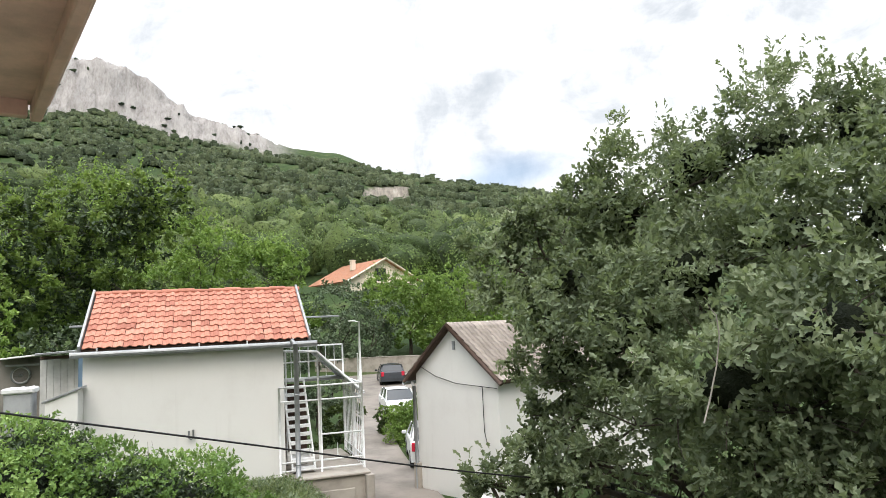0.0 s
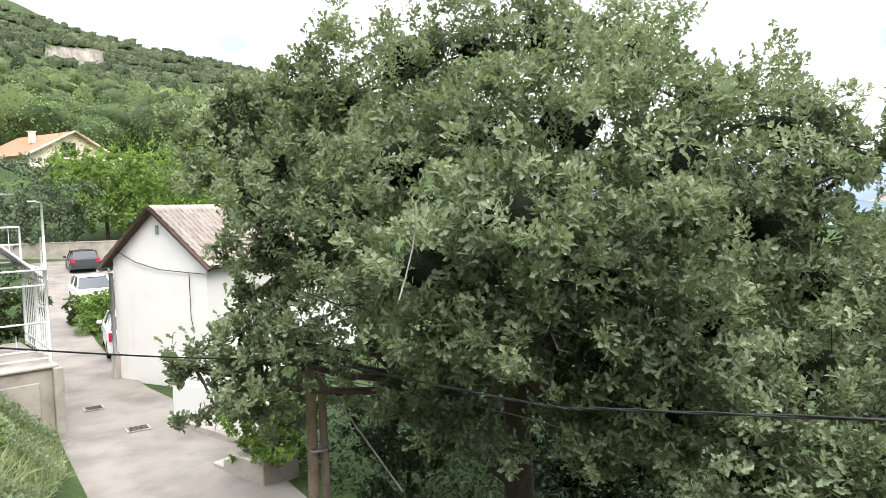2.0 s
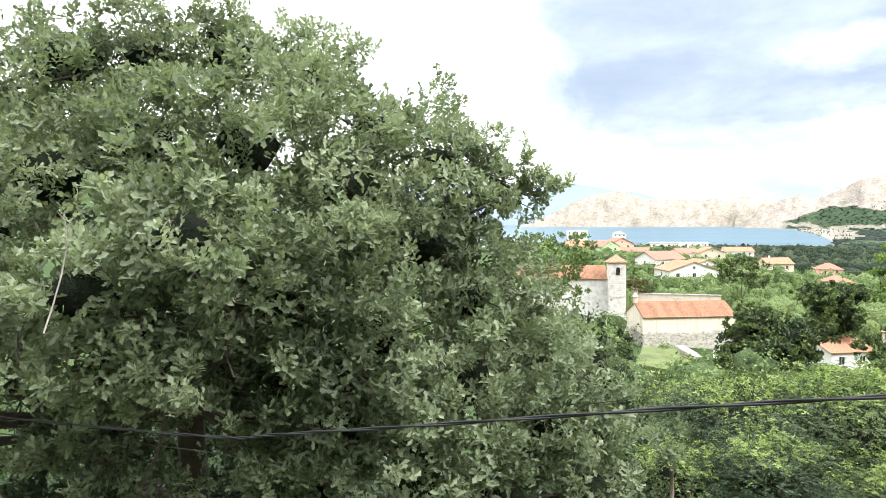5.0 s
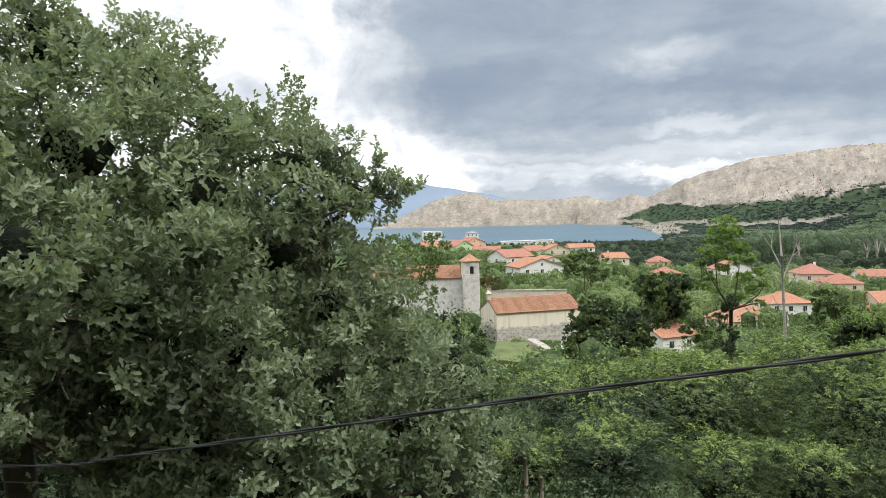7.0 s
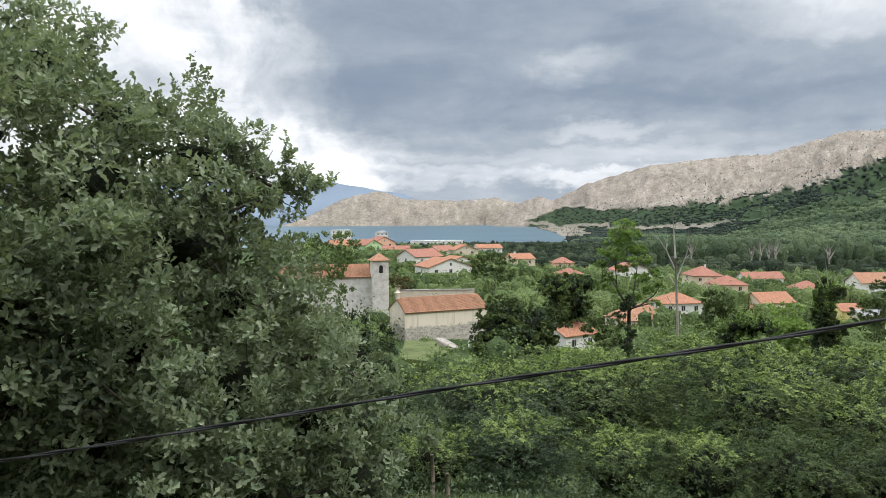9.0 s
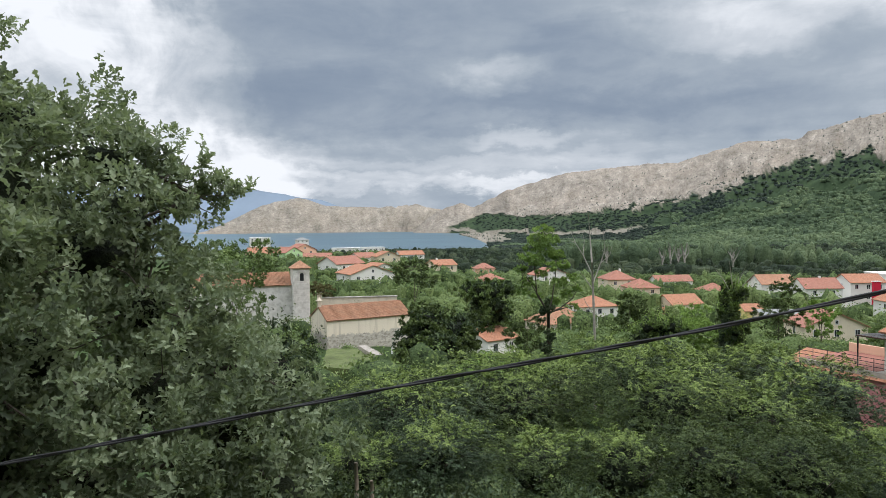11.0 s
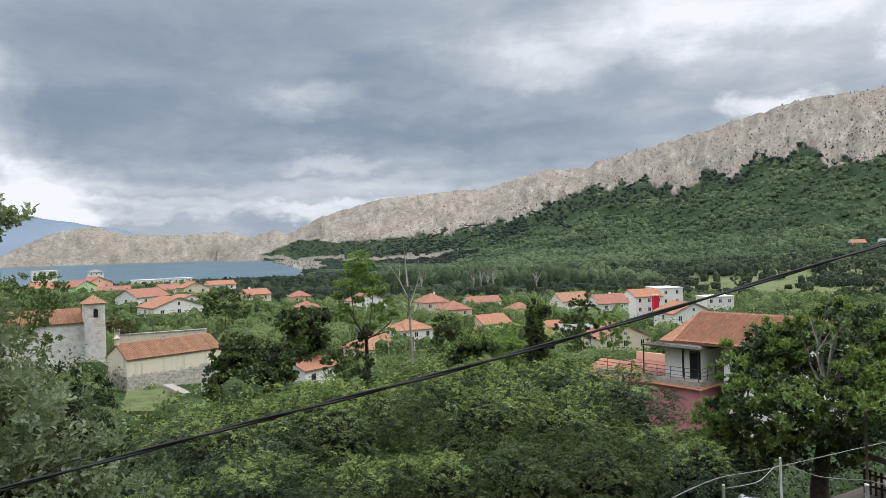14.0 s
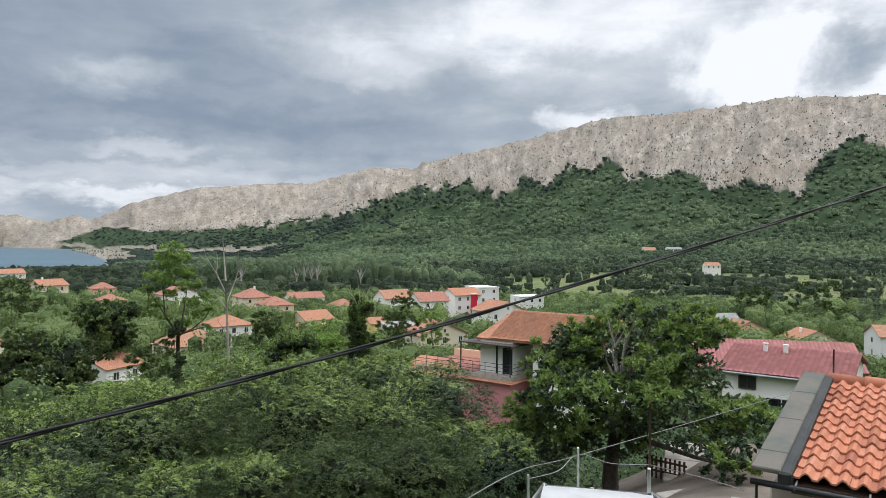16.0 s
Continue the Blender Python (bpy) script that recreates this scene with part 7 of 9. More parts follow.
# ---------------------------------------------------------------- the pink house with the terrace


def build_pink_house():
    # local x runs along the terrace front from the near corner, local -y goes back along the side
    root = thing("pink_house", pose(53.6, -18.25, -12.8, 0, 0, 40.5), "pink house with roof terrace, white upper floor and orange roof", "house")
    TOWN.append((107.5, 56, 8.5, -14.9))
    w, depth, t = 9.8, 9.5, 6.4
    quick("wall", [(0, 0, 0), (w, 0, 0), (w, -depth, 0), (0, -depth, 0), (0, 0, t), (w, 0, t), (w, -depth, t), (0, -depth, t)], [(1, 0, 4, 5), (0, 3, 7, 4), (3, 2, 6, 7), (2, 1, 5, 6), (4, 7, 6, 5)], PINK_WALL, root)
    tile_sheet("tile_band", (w, 0.35, t - 0.12), (-1, 0, 0), (0, -0.6, 0.22), w + 0.3, 0.6, 0.22, 0.3, ORANGE_ROOF, root, 0.05)
    tile_sheet("tile_band", (-0.35, 0.2, t - 0.12), (0, -1, 0), (0.6, 0, 0.22), depth, 0.6, 0.22, 0.3, ORANGE_ROOF, root, 0.05)
    box_part("terrace", (w + 0.1, depth, 0.5), (w / 2, -depth / 2, t + 0.22), CONCRETE, root, "grey concrete terrace edge", 0.02)
    box_part("terrace_floor", (w - 3.6, 6.0, 0.04), (w - 3.1, -3.2, t + 0.49), plain("red_floor_tiles", (0.34, 0.14, 0.10), 0.7, 0.2, 2.0), root, "red tiled terrace floor", 0.01)
    box_part("parapet", (w - 3.8, 0.18, 0.75), (w - 3.0, -6.0, t + 0.85), PEACH_WALL, root, "low back parapet", 0.02)
    top = t + 0.47
    corners = [(w, 0, top), (4.9, 0, top), (0, 0, top), (0, -3.6, top)]
    for p, q in zip(corners[:-1], corners[1:]):
        for h in (0.35, 0.65, 0.95):
            rod("rail", Vector(p) + Vector((0, 0, h)), Vector(q) + Vector((0, 0, h)), 0.022, DARK_METAL, root, "", 5)
        n = max(2, int((Vector(q) - Vector(p)).length / 1.1))
        for k in range(n + 1):
            s = Vector(p).lerp(Vector(q), k / n)
            rod("rail_post", s, s + Vector((0, 0, 0.95)), 0.025, DARK_METAL, root, "", 5)
    # white upper floor
    x0, x1, y1, h = 0.3, 3.5, -0.9, 2.75
    quick("upper_wall", [(x0, y1, top), (x1, y1, top), (x1, -depth, top), (x0, -depth, top), (x0, y1, top + h), (x1, y1, top + h), (x1, -depth, top + h), (x0, -depth, top + h)], [(1, 0, 4, 5), (0, 3, 7, 4), (3, 2, 6, 7), (2, 1, 5, 6), (4, 7, 6, 5)], WHITE_CLEAN, root, "white upper storey")
    bm = bmesh.new()
    box(bm, (0.08, 0.12, 2.15), (0.40, y1 + 0.02, top + 1.08))
    box(bm, (0.08, 0.12, 2.15), (1.22, y1 + 0.02, top + 1.08))
    box(bm, (0.9, 0.12, 0.08), (0.81, y1 + 0.02, top + 2.14))
    door = part("door", bm, DARK_METAL, root, "dark framed glass terrace door")
    box_part("pane", (0.78, 0.04, 2.05), (0.81, y1 + 0.01, top + 1.05), GLASS, door, "", 0)
    box_part("jamb", (0.14, 0.1, 2.4), (1.85, y1 + 0.03, top + 1.2), DARK_METAL, root, "dark metal post on the wall", 0.01)
    # canopy on posts
    tilt = Matrix.Rotation(radians(2), 4, "X")
    box_part("canopy", (5.1, 3.5, 0.10), (2.35, -1.45, top + 2.45), DARK_WOOD, root, "dark grey ribbed canopy over the terrace", 0.02, tilt)
    for k in range(22):
        box_part("canopy_rib", (0.05, 3.45, 0.03), (-0.12 + k * 0.235, -1.45, top + 2.52), GREY_METAL, root, "", 0, tilt)
    for x in (-0.05, 4.8):
        rod("canopy_post", (x, 0.15, top), (x, 0.15, top + 2.45), 0.06, DARK_METAL, root, "", 6)
    # orange roof over the upper floor and the wing beside it
    e, r = top + 2.85, top + 4.9
    xl, xr, ye, yr = 3.9, -7.6, -0.75, -4.9
    roof = roof_slab("roof", [[(xl, ye, e), (xr, ye, e), (xr, yr, r), (2.6, yr, r)], [(xr, -9.0, e), (xl, -9.0, e), (2.6, yr, r), (xr, yr, r)], [(xl, -9.0, e), (xl, ye, e), (2.6, yr, r)]], ORANGE_ROOF, root, 0.15)
    tile_sheet("roof_tiles", (2.6, ye, e + 0.03), (-1, 0, 0), (0, yr - ye, r - e), 2.6 - xr, math.hypot(yr - ye, r - e), 0.24, 0.36, ORANGE_ROOF, roof, 0.06)
    quick("wing_wall", [(xr + 0.4, -1.5, 0), (-1.2, -1.5, 0), (-1.2, -8.5, 0), (xr + 0.4, -8.5, 0), (xr + 0.4, -1.5, e), (-1.2, -1.5, e), (-1.2, -8.5, e), (xr + 0.4, -8.5, e)], [(1, 0, 4, 5), (0, 3, 7, 4), (3, 2, 6, 7), (2, 1, 5, 6)], WHITE_CLEAN, root, "white side wing")
    # lower annexe roof beside the terrace
    roof_slab("annexe_roof", [[(w + 3.2, -1.6, t - 0.6), (w - 0.2, -1.6, t - 0.6), (w - 0.2, -5.0, t + 0.4), (w + 3.2, -5.0, t + 0.4)]], ORANGE_ROOF, root, 0.15)
    quick("annexe_wall", [(w, -1.9, 0), (w + 2.9, -1.9, 0), (w + 2.9, -5.0, 0), (w, -5.0, 0), (w, -1.9, t - 0.7), (w + 2.9, -1.9, t - 0.7), (w + 2.9, -5.0, t + 0.2), (w, -5.0, t + 0.2)], [(1, 0, 4, 5), (2, 1, 5, 6), (3, 2, 6, 7)], OLD_WALL, root)


build_pink_house()


def build_rose_house():
    """The long house with the rose-red tile roof beyond the walnut."""
    rose = tiled_roof("rose_roof_tiles", (0.37, 0.155, 0.145), (0.27, 0.13, 0.12), 0.3, 0.4)
    a, b = polar(124.6, 44.4), polar(133.7, 43.1)
    along = (b - a).normalized()
    root = thing("rose_roof_house", pose(a.x, a.y, -6.86, 0, 0, math.degrees(math.atan2(along.y, along.x))), "long white house with a rose-red tile roof", "house")
    TOWN.append((129.5, 44, 6.5, -11.5))
    w = (b - a).length
    eave, rise, run = 4.4, 1.12, 4.4
    quick("wall", [(0.3, 0.4, 0), (w - 0.3, 0.4, 0), (w - 0.3, 8, 0), (0.3, 8, 0), (0.3, 0.4, eave), (w - 0.3, 0.4, eave), (w - 0.3, 8, eave), (0.3, 8, eave), (0.3, run, eave + rise), (w - 0.3, run, eave + rise)], [(0, 1, 5, 4), (1, 2, 6, 9, 5), (2, 3, 7, 6), (3, 0, 4, 8, 7)], WHITE_CLEAN, root)
    roof = roof_slab("roof", [[(0, 0, eave), (w, 0, eave), (w, run, eave + rise), (0, run, eave + rise)], [(w, 8.8, eave), (0, 8.8, eave), (0, run, eave + rise), (w, run, eave + rise)]], rose, root, 0.12)
    tile_sheet("roof_tiles", (0, 0, eave + 0.02), (1, 0, 0), (0, run, rise), w, math.hypot(run, rise), 0.3, 0.4, rose, roof, 0.05)
    for x in (w * 0.29, w * 0.45):
        c = box_part("chimney", (0.24, 0.24, 0.5), (x, run - 1.0, eave + rise - 0.05), WHITE_CLEAN, roof, "small white chimney", 0.02)
        box_part("chimney_cap", (0.3, 0.3, 0.06), (x, run - 1.0, eave + rise + 0.25), WHITE_CLEAN, c, "", 0.01)
    window(root, 0.24 * w, eave - 0.6, 0.9, 0.7, 0.38, GLASS, DARK_WOOD)
    window(root, 0.50 * w, eave - 1.9, 1.7, 1.2, 0.38, GLASS, WHITE_METAL)
    window(root, 0.42 * w, eave - 2.0, 0.8, 1.2, 0.38, GLASS, DARK_METAL)
    rod("gutter", (0, -0.05, eave - 0.05), (w, -0.05, eave - 0.05), 0.07, GREY_METAL, root)
    second = thing("back_roof_house", pose(*polar(128.2, 62, -8.0), 0, 0, -128.2 + 12), "low house with a rose tile roof behind the long house", "house")
    quick("wall", [(-6, -3, 0), (6, -3, 0), (6, 3, 0), (-6, 3, 0), (-6, -3, 3.6), (6, -3, 3.6), (6, 3, 3.6), (-6, 3, 3.6)], [(0, 1, 5, 4), (1, 2, 6, 5), (2, 3, 7, 6), (3, 0, 4, 7)], WHITE_WALL, second)
    roof_slab("roof", [[(-6.3, -3.4, 3.5), (6.3, -3.4, 3.5), (6.3, 0, 5.3), (-6.3, 0, 5.3)], [(6.3, 3.4, 3.5), (-6.3, 3.4, 3.5), (-6.3, 0, 5.3), (6.3, 0, 5.3)]], rose, second, 0.12)


build_rose_house()


def build_near_roof():
    """The neighbour's roof close below: big orange rolled tiles, a sheet-metal verge, gutter."""
    eave_l, ridge_l = Vector((5.91, -4.88, 2.77)), Vector((7.90, -7.15, 3.2))
    back = Vector((ridge_l.x - eave_l.x, ridge_l.y - eave_l.y, 0)).normalized()
    side = Vector((back.y, -back.x, 0)) * -1
    if side.dot(Vector((-1, -0.2, 0))) < 0:
        side = -side
    run = math.hypot(ridge_l.x - eave_l.x, ridge_l.y - eave_l.y)
    rise = ridge_l.z - eave_l.z
    # local x along the eave away from the verge, local y up the slope
    basis = Matrix((side, back, Vector((0, 0, 1)))).transposed().to_4x4()
    root = thing("neighbour_house", Matrix.Translation((eave_l.x, eave_l.y, 0)) @ basis, "neighbouring house with an orange rolled tile roof and metal verge", "house")
    z0, width = eave_l.z, 3.4
    angle = math.atan2(rise, run)
    length = math.hypot(run, rise)
    roof = roof_slab("roof", [[(0.0, -0.05, z0 - 0.05), (width, -0.05, z0 - 0.05), (width, run, z0 + rise - 0.05), (0.0, run, z0 + rise - 0.05)]], DARK_WOOD, root, 0.1)
    pitch, rows = 0.155, 12
    row = length / rows
    data = tile_mesh("tile", pitch, row, CLAY_ORANGE, 0.055)
    rng = random.Random(8)
    slope = Matrix.Rotation(angle, 4, "X")
    for i in range(rows):
        for j in range(int(width / pitch)):
            ob = new("tile", data)
            ob.parent = roof
            ob.matrix_basis = Matrix.Translation((0.02 + j * pitch, -0.08, z0)) @ slope @ Matrix.Translation((rng.uniform(-0.004, 0.004), i * row, rng.uniform(0, 0.006)))
    for j in range(8):
        ob = tubes("ridge_tile", [([(j * 0.42 - 0.05, run, z0 + rise + 0.04), (j * 0.42 + 0.40, run, z0 + rise + 0.03)], [0.09, 0.08])], CLAY_ORANGE, roof, "", 10)
    # the wide metal verge
    flash = plain("weathered_flashing", (0.155, 0.138, 0.116), 0.85, 0.3, 2.2, 30.0, 0.002, 0.0, (0.075, 0.095, 0.080))
    bm = box(bmesh.new(), (0.26, length + 0.12, 0.05), (-0.20, length / 2 - 0.06, 0.10), 0.01)
    for k in range(3):
        box(bm, (0.26, 0.02, 0.02), (-0.20, 0.3 + k * 0.95, 0.122), 0.006)
    ob = part("verge_flashing", bm, flash, root, "grey weathered sheet-metal verge")
    ob.matrix_basis = Matrix.Translation((0, -0.08, z0)) @ slope
    bm = box(bmesh.new(), (0.12, length + 0.1, 0.16), (-0.04, length / 2 - 0.06, 0.02), 0.02)
    ob = part("verge_gutter", bm, plain("blackened_metal", (0.03, 0.035, 0.035), 0.6, 0.3, 6.0), root, "blackened gully beside the tiles")
    ob.matrix_basis = Matrix.Translation((0, -0.08, z0)) @ slope
    rod("gutter", (-0.34, -0.17, z0 - 0.06), (width, -0.17, z0 - 0.06), 0.03, DARK_METAL, root, "dark metal gutter", 12)
    for j in range(6):
        rod("gutter_bracket", (0.05 + j * 0.6, -0.2, z0 - 0.06), (0.05 + j * 0.6, -0.05, z0 - 0.02), 0.010, GREY_METAL, root)
    box_part("wall", (width + 0.25, run * 2 - 0.2, z0 + 1.5), (width / 2 - 0.1, run + 0.05, (z0 - 1.5) / 2 - 0.15), plaster("grey_pink_plaster", (0.50, 0.42, 0.39), (0.3, 0.26, 0.24), 0.3), root, "greyish plastered wall", 0.02)
    roof_slab("back_slope", [[(width, 2 * run, z0), (-0.4, 2 * run, z0), (-0.4, run, z0 + rise), (width, run, z0 + rise)]], ORANGE_ROOF, root, 0.1)
    rod("flue", (0.0, run + 0.1, z0 + rise), (0.0, run + 0.1, z0 + rise + 0.42), 0.012, DARK_METAL, root, "thin dark flue", 8)


build_near_roof()

# ---------------------------------------------------------------- cables, poles and posts


def hang(points, per=8):
    """A smooth line through points."""
    pts = [Vector(p) for p in points]
    ext = [pts[0] * 2 - pts[1]] + pts + [pts[-1] * 2 - pts[-2]]
    line = []
    for i in range(1, len(ext) - 2):
        p0, p1, p2, p3 = ext[i - 1:i + 3]
        for k in range(per):
            t = k / per
            line.append(0.5 * ((2 * p1) + (p2 - p0) * t + (2 * p0 - 5 * p1 + 4 * p2 - p3) * t * t + (3 * p1 - p0 - 3 * p2 + p3) * t ** 3))
    return line + [pts[-1]]


def cable(label, points, r, mat, strands=1, per=8, name="cable"):
    line = hang(points, per)
    root = thing(name, pose(*line[0]), label, "cable")
    local = [p - line[0] for p in line]
    if strands == 1:
        tubes("wire", [(local, [r] * len(local))], mat, root)
        return
    for s in range(strands):
        twist = []
        for i, p in enumerate(local):
            d = (local[min(i + 1, len(local) - 1)] - local[max(i - 1, 0)]).normalized()
            a = d.cross(Vector((0, 0, 1))).normalized()
            b = d.cross(a)
            ang = i * 0.55 + s * 2 * math.pi / strands
            twist.append(p + (a * math.cos(ang) + b * math.sin(ang)) * r * 0.85)
        tubes("strand", [(twist, [r] * len(twist))], mat, root)


POLE = (1.98, 9.92)
cable("thin black overhead cable from the wooden pole", [(1.95, 9.88, 2.83), (0.0, 8.52, 3.36), (-2.2, 6.98, 4.04), (-3.75, 5.9, 4.52), (-6.6, 3.9, 5.42)], 0.010, BLACK_CABLE, 1)
cable("thick twisted black overhead cable", [(1.98, 9.88, 2.85), (2.8, 5.27, 3.30), (3.01, 4.1, 3.50), (3.48, 1.45, 4.06), (3.9, -0.9, 4.55), (4.5, -4.4, 5.43), (4.8, -6.2, 6.0)], 0.0072, BLACK_CABLE, 2, 26)
cable("thin grey overhead wire", [(1.99, 9.9, 2.62), (4.3, 7.6, 2.26), (5.1, 5.6, 2.0), (5.4, 4.3, 1.78), (6.0, 1.5, 1.25)], 0.008, GREY_CABLE, 1)


def build_pole():
    x, y = POLE
    z = ground_z(x, y)
    root = thing("utility_pole", pose(x, y, z), "weathered wooden utility pole with a split post behind", "utility pole")
    tubes("post", [([(0, 0, -0.2), (0.0, 0, 1.3), (0.0, 0, 2.95 - z)], [0.085, 0.08, 0.072])], POLE_WOOD, root, "", 12)
    tubes("stub_post", [([(0.2, 0.06, -0.2), (0.19, 0.06, 1.2), (0.17, 0.06, 2.6 - z)], [0.065, 0.06, 0.058])], POLE_WOOD, root, "dark split stub post", 10)
    for h in (2.78, 2.7):
        rod("bracket", (-0.13, -0.06, h - z), (0.13, -0.06, h - z), 0.015, DARK_METAL, root)
    for s in (-0.1, 0.1):
        tubes("insulator", [([(s, -0.08, 2.7 - z), (s, -0.08, 2.78 - z), (s, -0.08, 2.84 - z)], [0.03, 0.035, 0.02])], DARK_METAL, root, "", 8)
    rod("strap", (0.08, 0.03, 1.5 - z), (0.08, 0.03, 1.54 - z), 0.16, GREY_METAL, root, "", 14)
    rod("guy_wire", (0.0, -0.05, 2.8 - z), (1.15, -0.6, 0.9 - z), 0.016, GREY_CABLE, root, "grey stay wire", 6)


build_pole()


def post_thing(label, p, top, r, mat, name="post"):
    z = ground_z(p[0], p[1])
    root = thing(name, pose(p[0], p[1], z), label, "post")
    tubes("shaft", [([(0, 0, -0.2), (0.01, 0, (top - z) * 0.6), (0.0, 0.01, top - z)], [r, r * 0.95, r * 0.85])], mat, root, "", 8)
    rod("cap", (0, 0.01, top - z), (0, 0.01, top - z + 0.02), r * 0.9, mat, root)
    return root


post_thing("weathered wooden garden post in the bushes", polar(66.47, 17), -0.87, 0.05, POLE_WOOD, "wooden_post")
post_thing("short wooden garden post in the bushes", polar(67.75, 17.3), -1.45, 0.05, POLE_WOOD, "wooden_post")
post_thing("thin white metal post of the wire fence", (12.92, -5.83), 0.94, 0.025, WHITE_METAL, "fence_post")
post_thing("short white metal fence post", (11.42, -4.23), 1.0, 0.025, WHITE_METAL, "fence_post")
post_thing("tall rusty post with a white base", (13.17, -7.54), 1.69, 0.025, DARK_WOOD, "fence_post")
post_thing("white sleeve at the foot of the rusty post", (13.12, -7.5), 0.35, 0.045, WHITE_METAL, "post_sleeve")
cable("thin pale wire between the fence posts", [(10.6, -1.5, 0.25), (12.48, -4.23, 0.66), (12.92, -5.82, 0.80), (13.73, -10.3, 1.40), (14.0, -13.0, 1.9)], 0.009, GREY_CABLE)
cable("thin pale wire slung to the short post", [(11.42, -4.23, 0.95), (12.2, -5.1, 0.78), (12.92, -5.83, 0.82), (13.05, -6.6, 0.55), (13.17, -7.54, 0.42)], 0.008, GREY_CABLE)
cable("low slack wire beyond the rusty post", [(13.17, -7.54, 0.42), (12.6, -8.4, 0.28), (11.6, -8.6, 0.36)], 0.008, GREY_CABLE)


def build_yard():
    """The parked car, concrete path and picket fence below the walnut."""
    build_car("silver-white car parked below the wall", pose(11.7, -6.2, -1.19, 0, 0, -26), plain("silver_car_paint", (0.50, 0.50, 0.50), 0.3, 0.08, 2.0, 20.0, 0.0, 0.0, None, 0.6), 4.2, 1.75, 1.5)
    path = thing("yard_path", pose(16.0, -11.2, -2.85), "pale concrete yard path under the walnut", "path")
    for k in range(5):
        box_part("slab", (2.3, 1.1, 0.9), (0.6 + k * 0.12, 0.2 - k * 1.12, 0.45 + 0.02 * (k % 2)), CONCRETE, path, "", 0.03, Matrix.Rotation(radians(8), 4, "Z"))
    wall = thing("yard_wall", pose(12.4, -9.1, -2.0, 0, 0, -38), "low plastered yard wall with an iron gate post", "wall")
    box_part("wall", (1.9, 0.3, 1.5), (0, 0, 0.75), CONCRETE, wall, "", 0.03)
    box_part("coping", (2.0, 0.4, 0.07), (0, 0, 1.53), CONCRETE, wall, "", 0.02)
    fence = thing("picket_fence", pose(20.9, -12.6, ground_z(20.9, -12.6), 0, 0, 35), "short dark picket fence under the walnut", "fence")
    for k in range(9):
        box_part("picket", (0.07, 0.025, 0.75), (-0.6 + k * 0.16, 0, 0.36), DARK_WOOD, fence, "", 0.005)
    for h in (0.25, 0.6):
        box_part("rail", (1.5, 0.03, 0.07), (0.05, 0.03, h), DARK_WOOD, fence, "", 0.005)
    # trodden earth under the tree, and the paved strip behind it
    gx, gy = np.meshgrid(np.linspace(14.6, 25.0, 22), np.linspace(-17.5, -9.0, 20), indexing="ij")
    gz = ground(np.degrees(np.arctan2(gx, gy)), np.hypot(gx, gy))[0] + 0.06
    cells = [(i * 20 + j, (i + 1) * 20 + j, (i + 1) * 20 + j + 1, i * 20 + j + 1) for i in range(21) for j in range(19)]
    earth = quick("yard_ground", np.stack([gx, gy, gz], -1).reshape(-1, 3).tolist(), cells, plain("trodden_earth", (0.20, 0.165, 0.13), 0.95, 0.3, 0.6, 9.0, 0.03), None, "", True)
    tagged(earth, "bare trodden earth yard under the walnut", "ground", "", "structure")
    strip = thing("paved_strip", pose(21.9, -14.1, ground_z(21.9, -14.1), 0, 0, -32), "pale concrete strip behind the walnut", "path")
    for k in range(4):
        box_part("slab", (1.15, 1.7, 0.3), (-1.8 + k * 1.18, 0.05 * (k % 2), 0.05), CONCRETE, strip, "", 0.03)
    post_thing("rusty iron gate post on the yard wall", (11.25, -8.61), 0.63, 0.03, DARK_METAL, "gate_post")


build_yard()

# ---------------------------------------------------------------- trees and bushes that stand singly
NR = np.random.RandomState


def crown_tree(label, az, d, top_el, radius, height, mat, seed, twigs, size, name="tree", count=9, gaps=0.0, low=0.35, flat=0.8, trunk=0.16, shape="plain", each=5, base_z=None, group="", up=0.25, grain=0.8, category="tree", tips=None, arch=0.0):
    at = polar(az, d)
    top = EYE_Z + d * math.tan(radians(top_el))
    foot = ground_z(at.x, at.y) if base_z is None else base_z
    rng = NR(seed)
    twigs = int(twigs * (0.62 if d < 58 else 0.5 if d < 110 else 0.4))
    size *= 1.08
    full = max(top - foot, height)
    lift = full - height
    blobs = heap((at.x, at.y, foot + lift), radius, height, count, rng, flat, low)
    if name == "bush" and 15 < d < 62 and az > 60:
        # the bushes of the slope: arching sprays of small leaves
        each, size, arch = 10, 0.0038 * max(d, 18), 0.015 * max(d, 20)
        twigs = 8.5 * radius * max(radius, 0.7 * height) / (0.0068 * max(d, 20)) ** 2
        blobs = [(at.x, at.y, foot + lift + height * 0.44, radius * 0.76, radius * 0.76, height * 0.54)]
        for k in range(count):
            a, up_by = 2.4 * k + rng.rand() * 0.7, -0.15 + 0.95 * ((k + 0.5) / count)
            out_by, size_of = math.sqrt(max(0.05, 1 - up_by * up_by)) * 0.74, radius * (0.24 + 0.10 * rng.rand())
            blobs.append((at.x + math.cos(a) * radius * out_by, at.y + math.sin(a) * radius * out_by, foot + lift + height * (0.46 + 0.46 * up_by), size_of, size_of, size_of * 0.85))
    return tree(name, label, category, (at.x, at.y, foot), blobs, mat, rng, twigs, each, size, shape, trunk, gaps, grain, group=group, up=up, tips=tips, arch=arch)


# trees behind the garage and along the lane
crown_tree("tall broad dark green tree behind the garage", -33, 44, 11.5, 6.0, 11, WALNUT_LEAF, 1, 4200, 0.26, count=14, low=0.2, tips=FRESH_LEAF, gaps=0.34, grain=1.4)
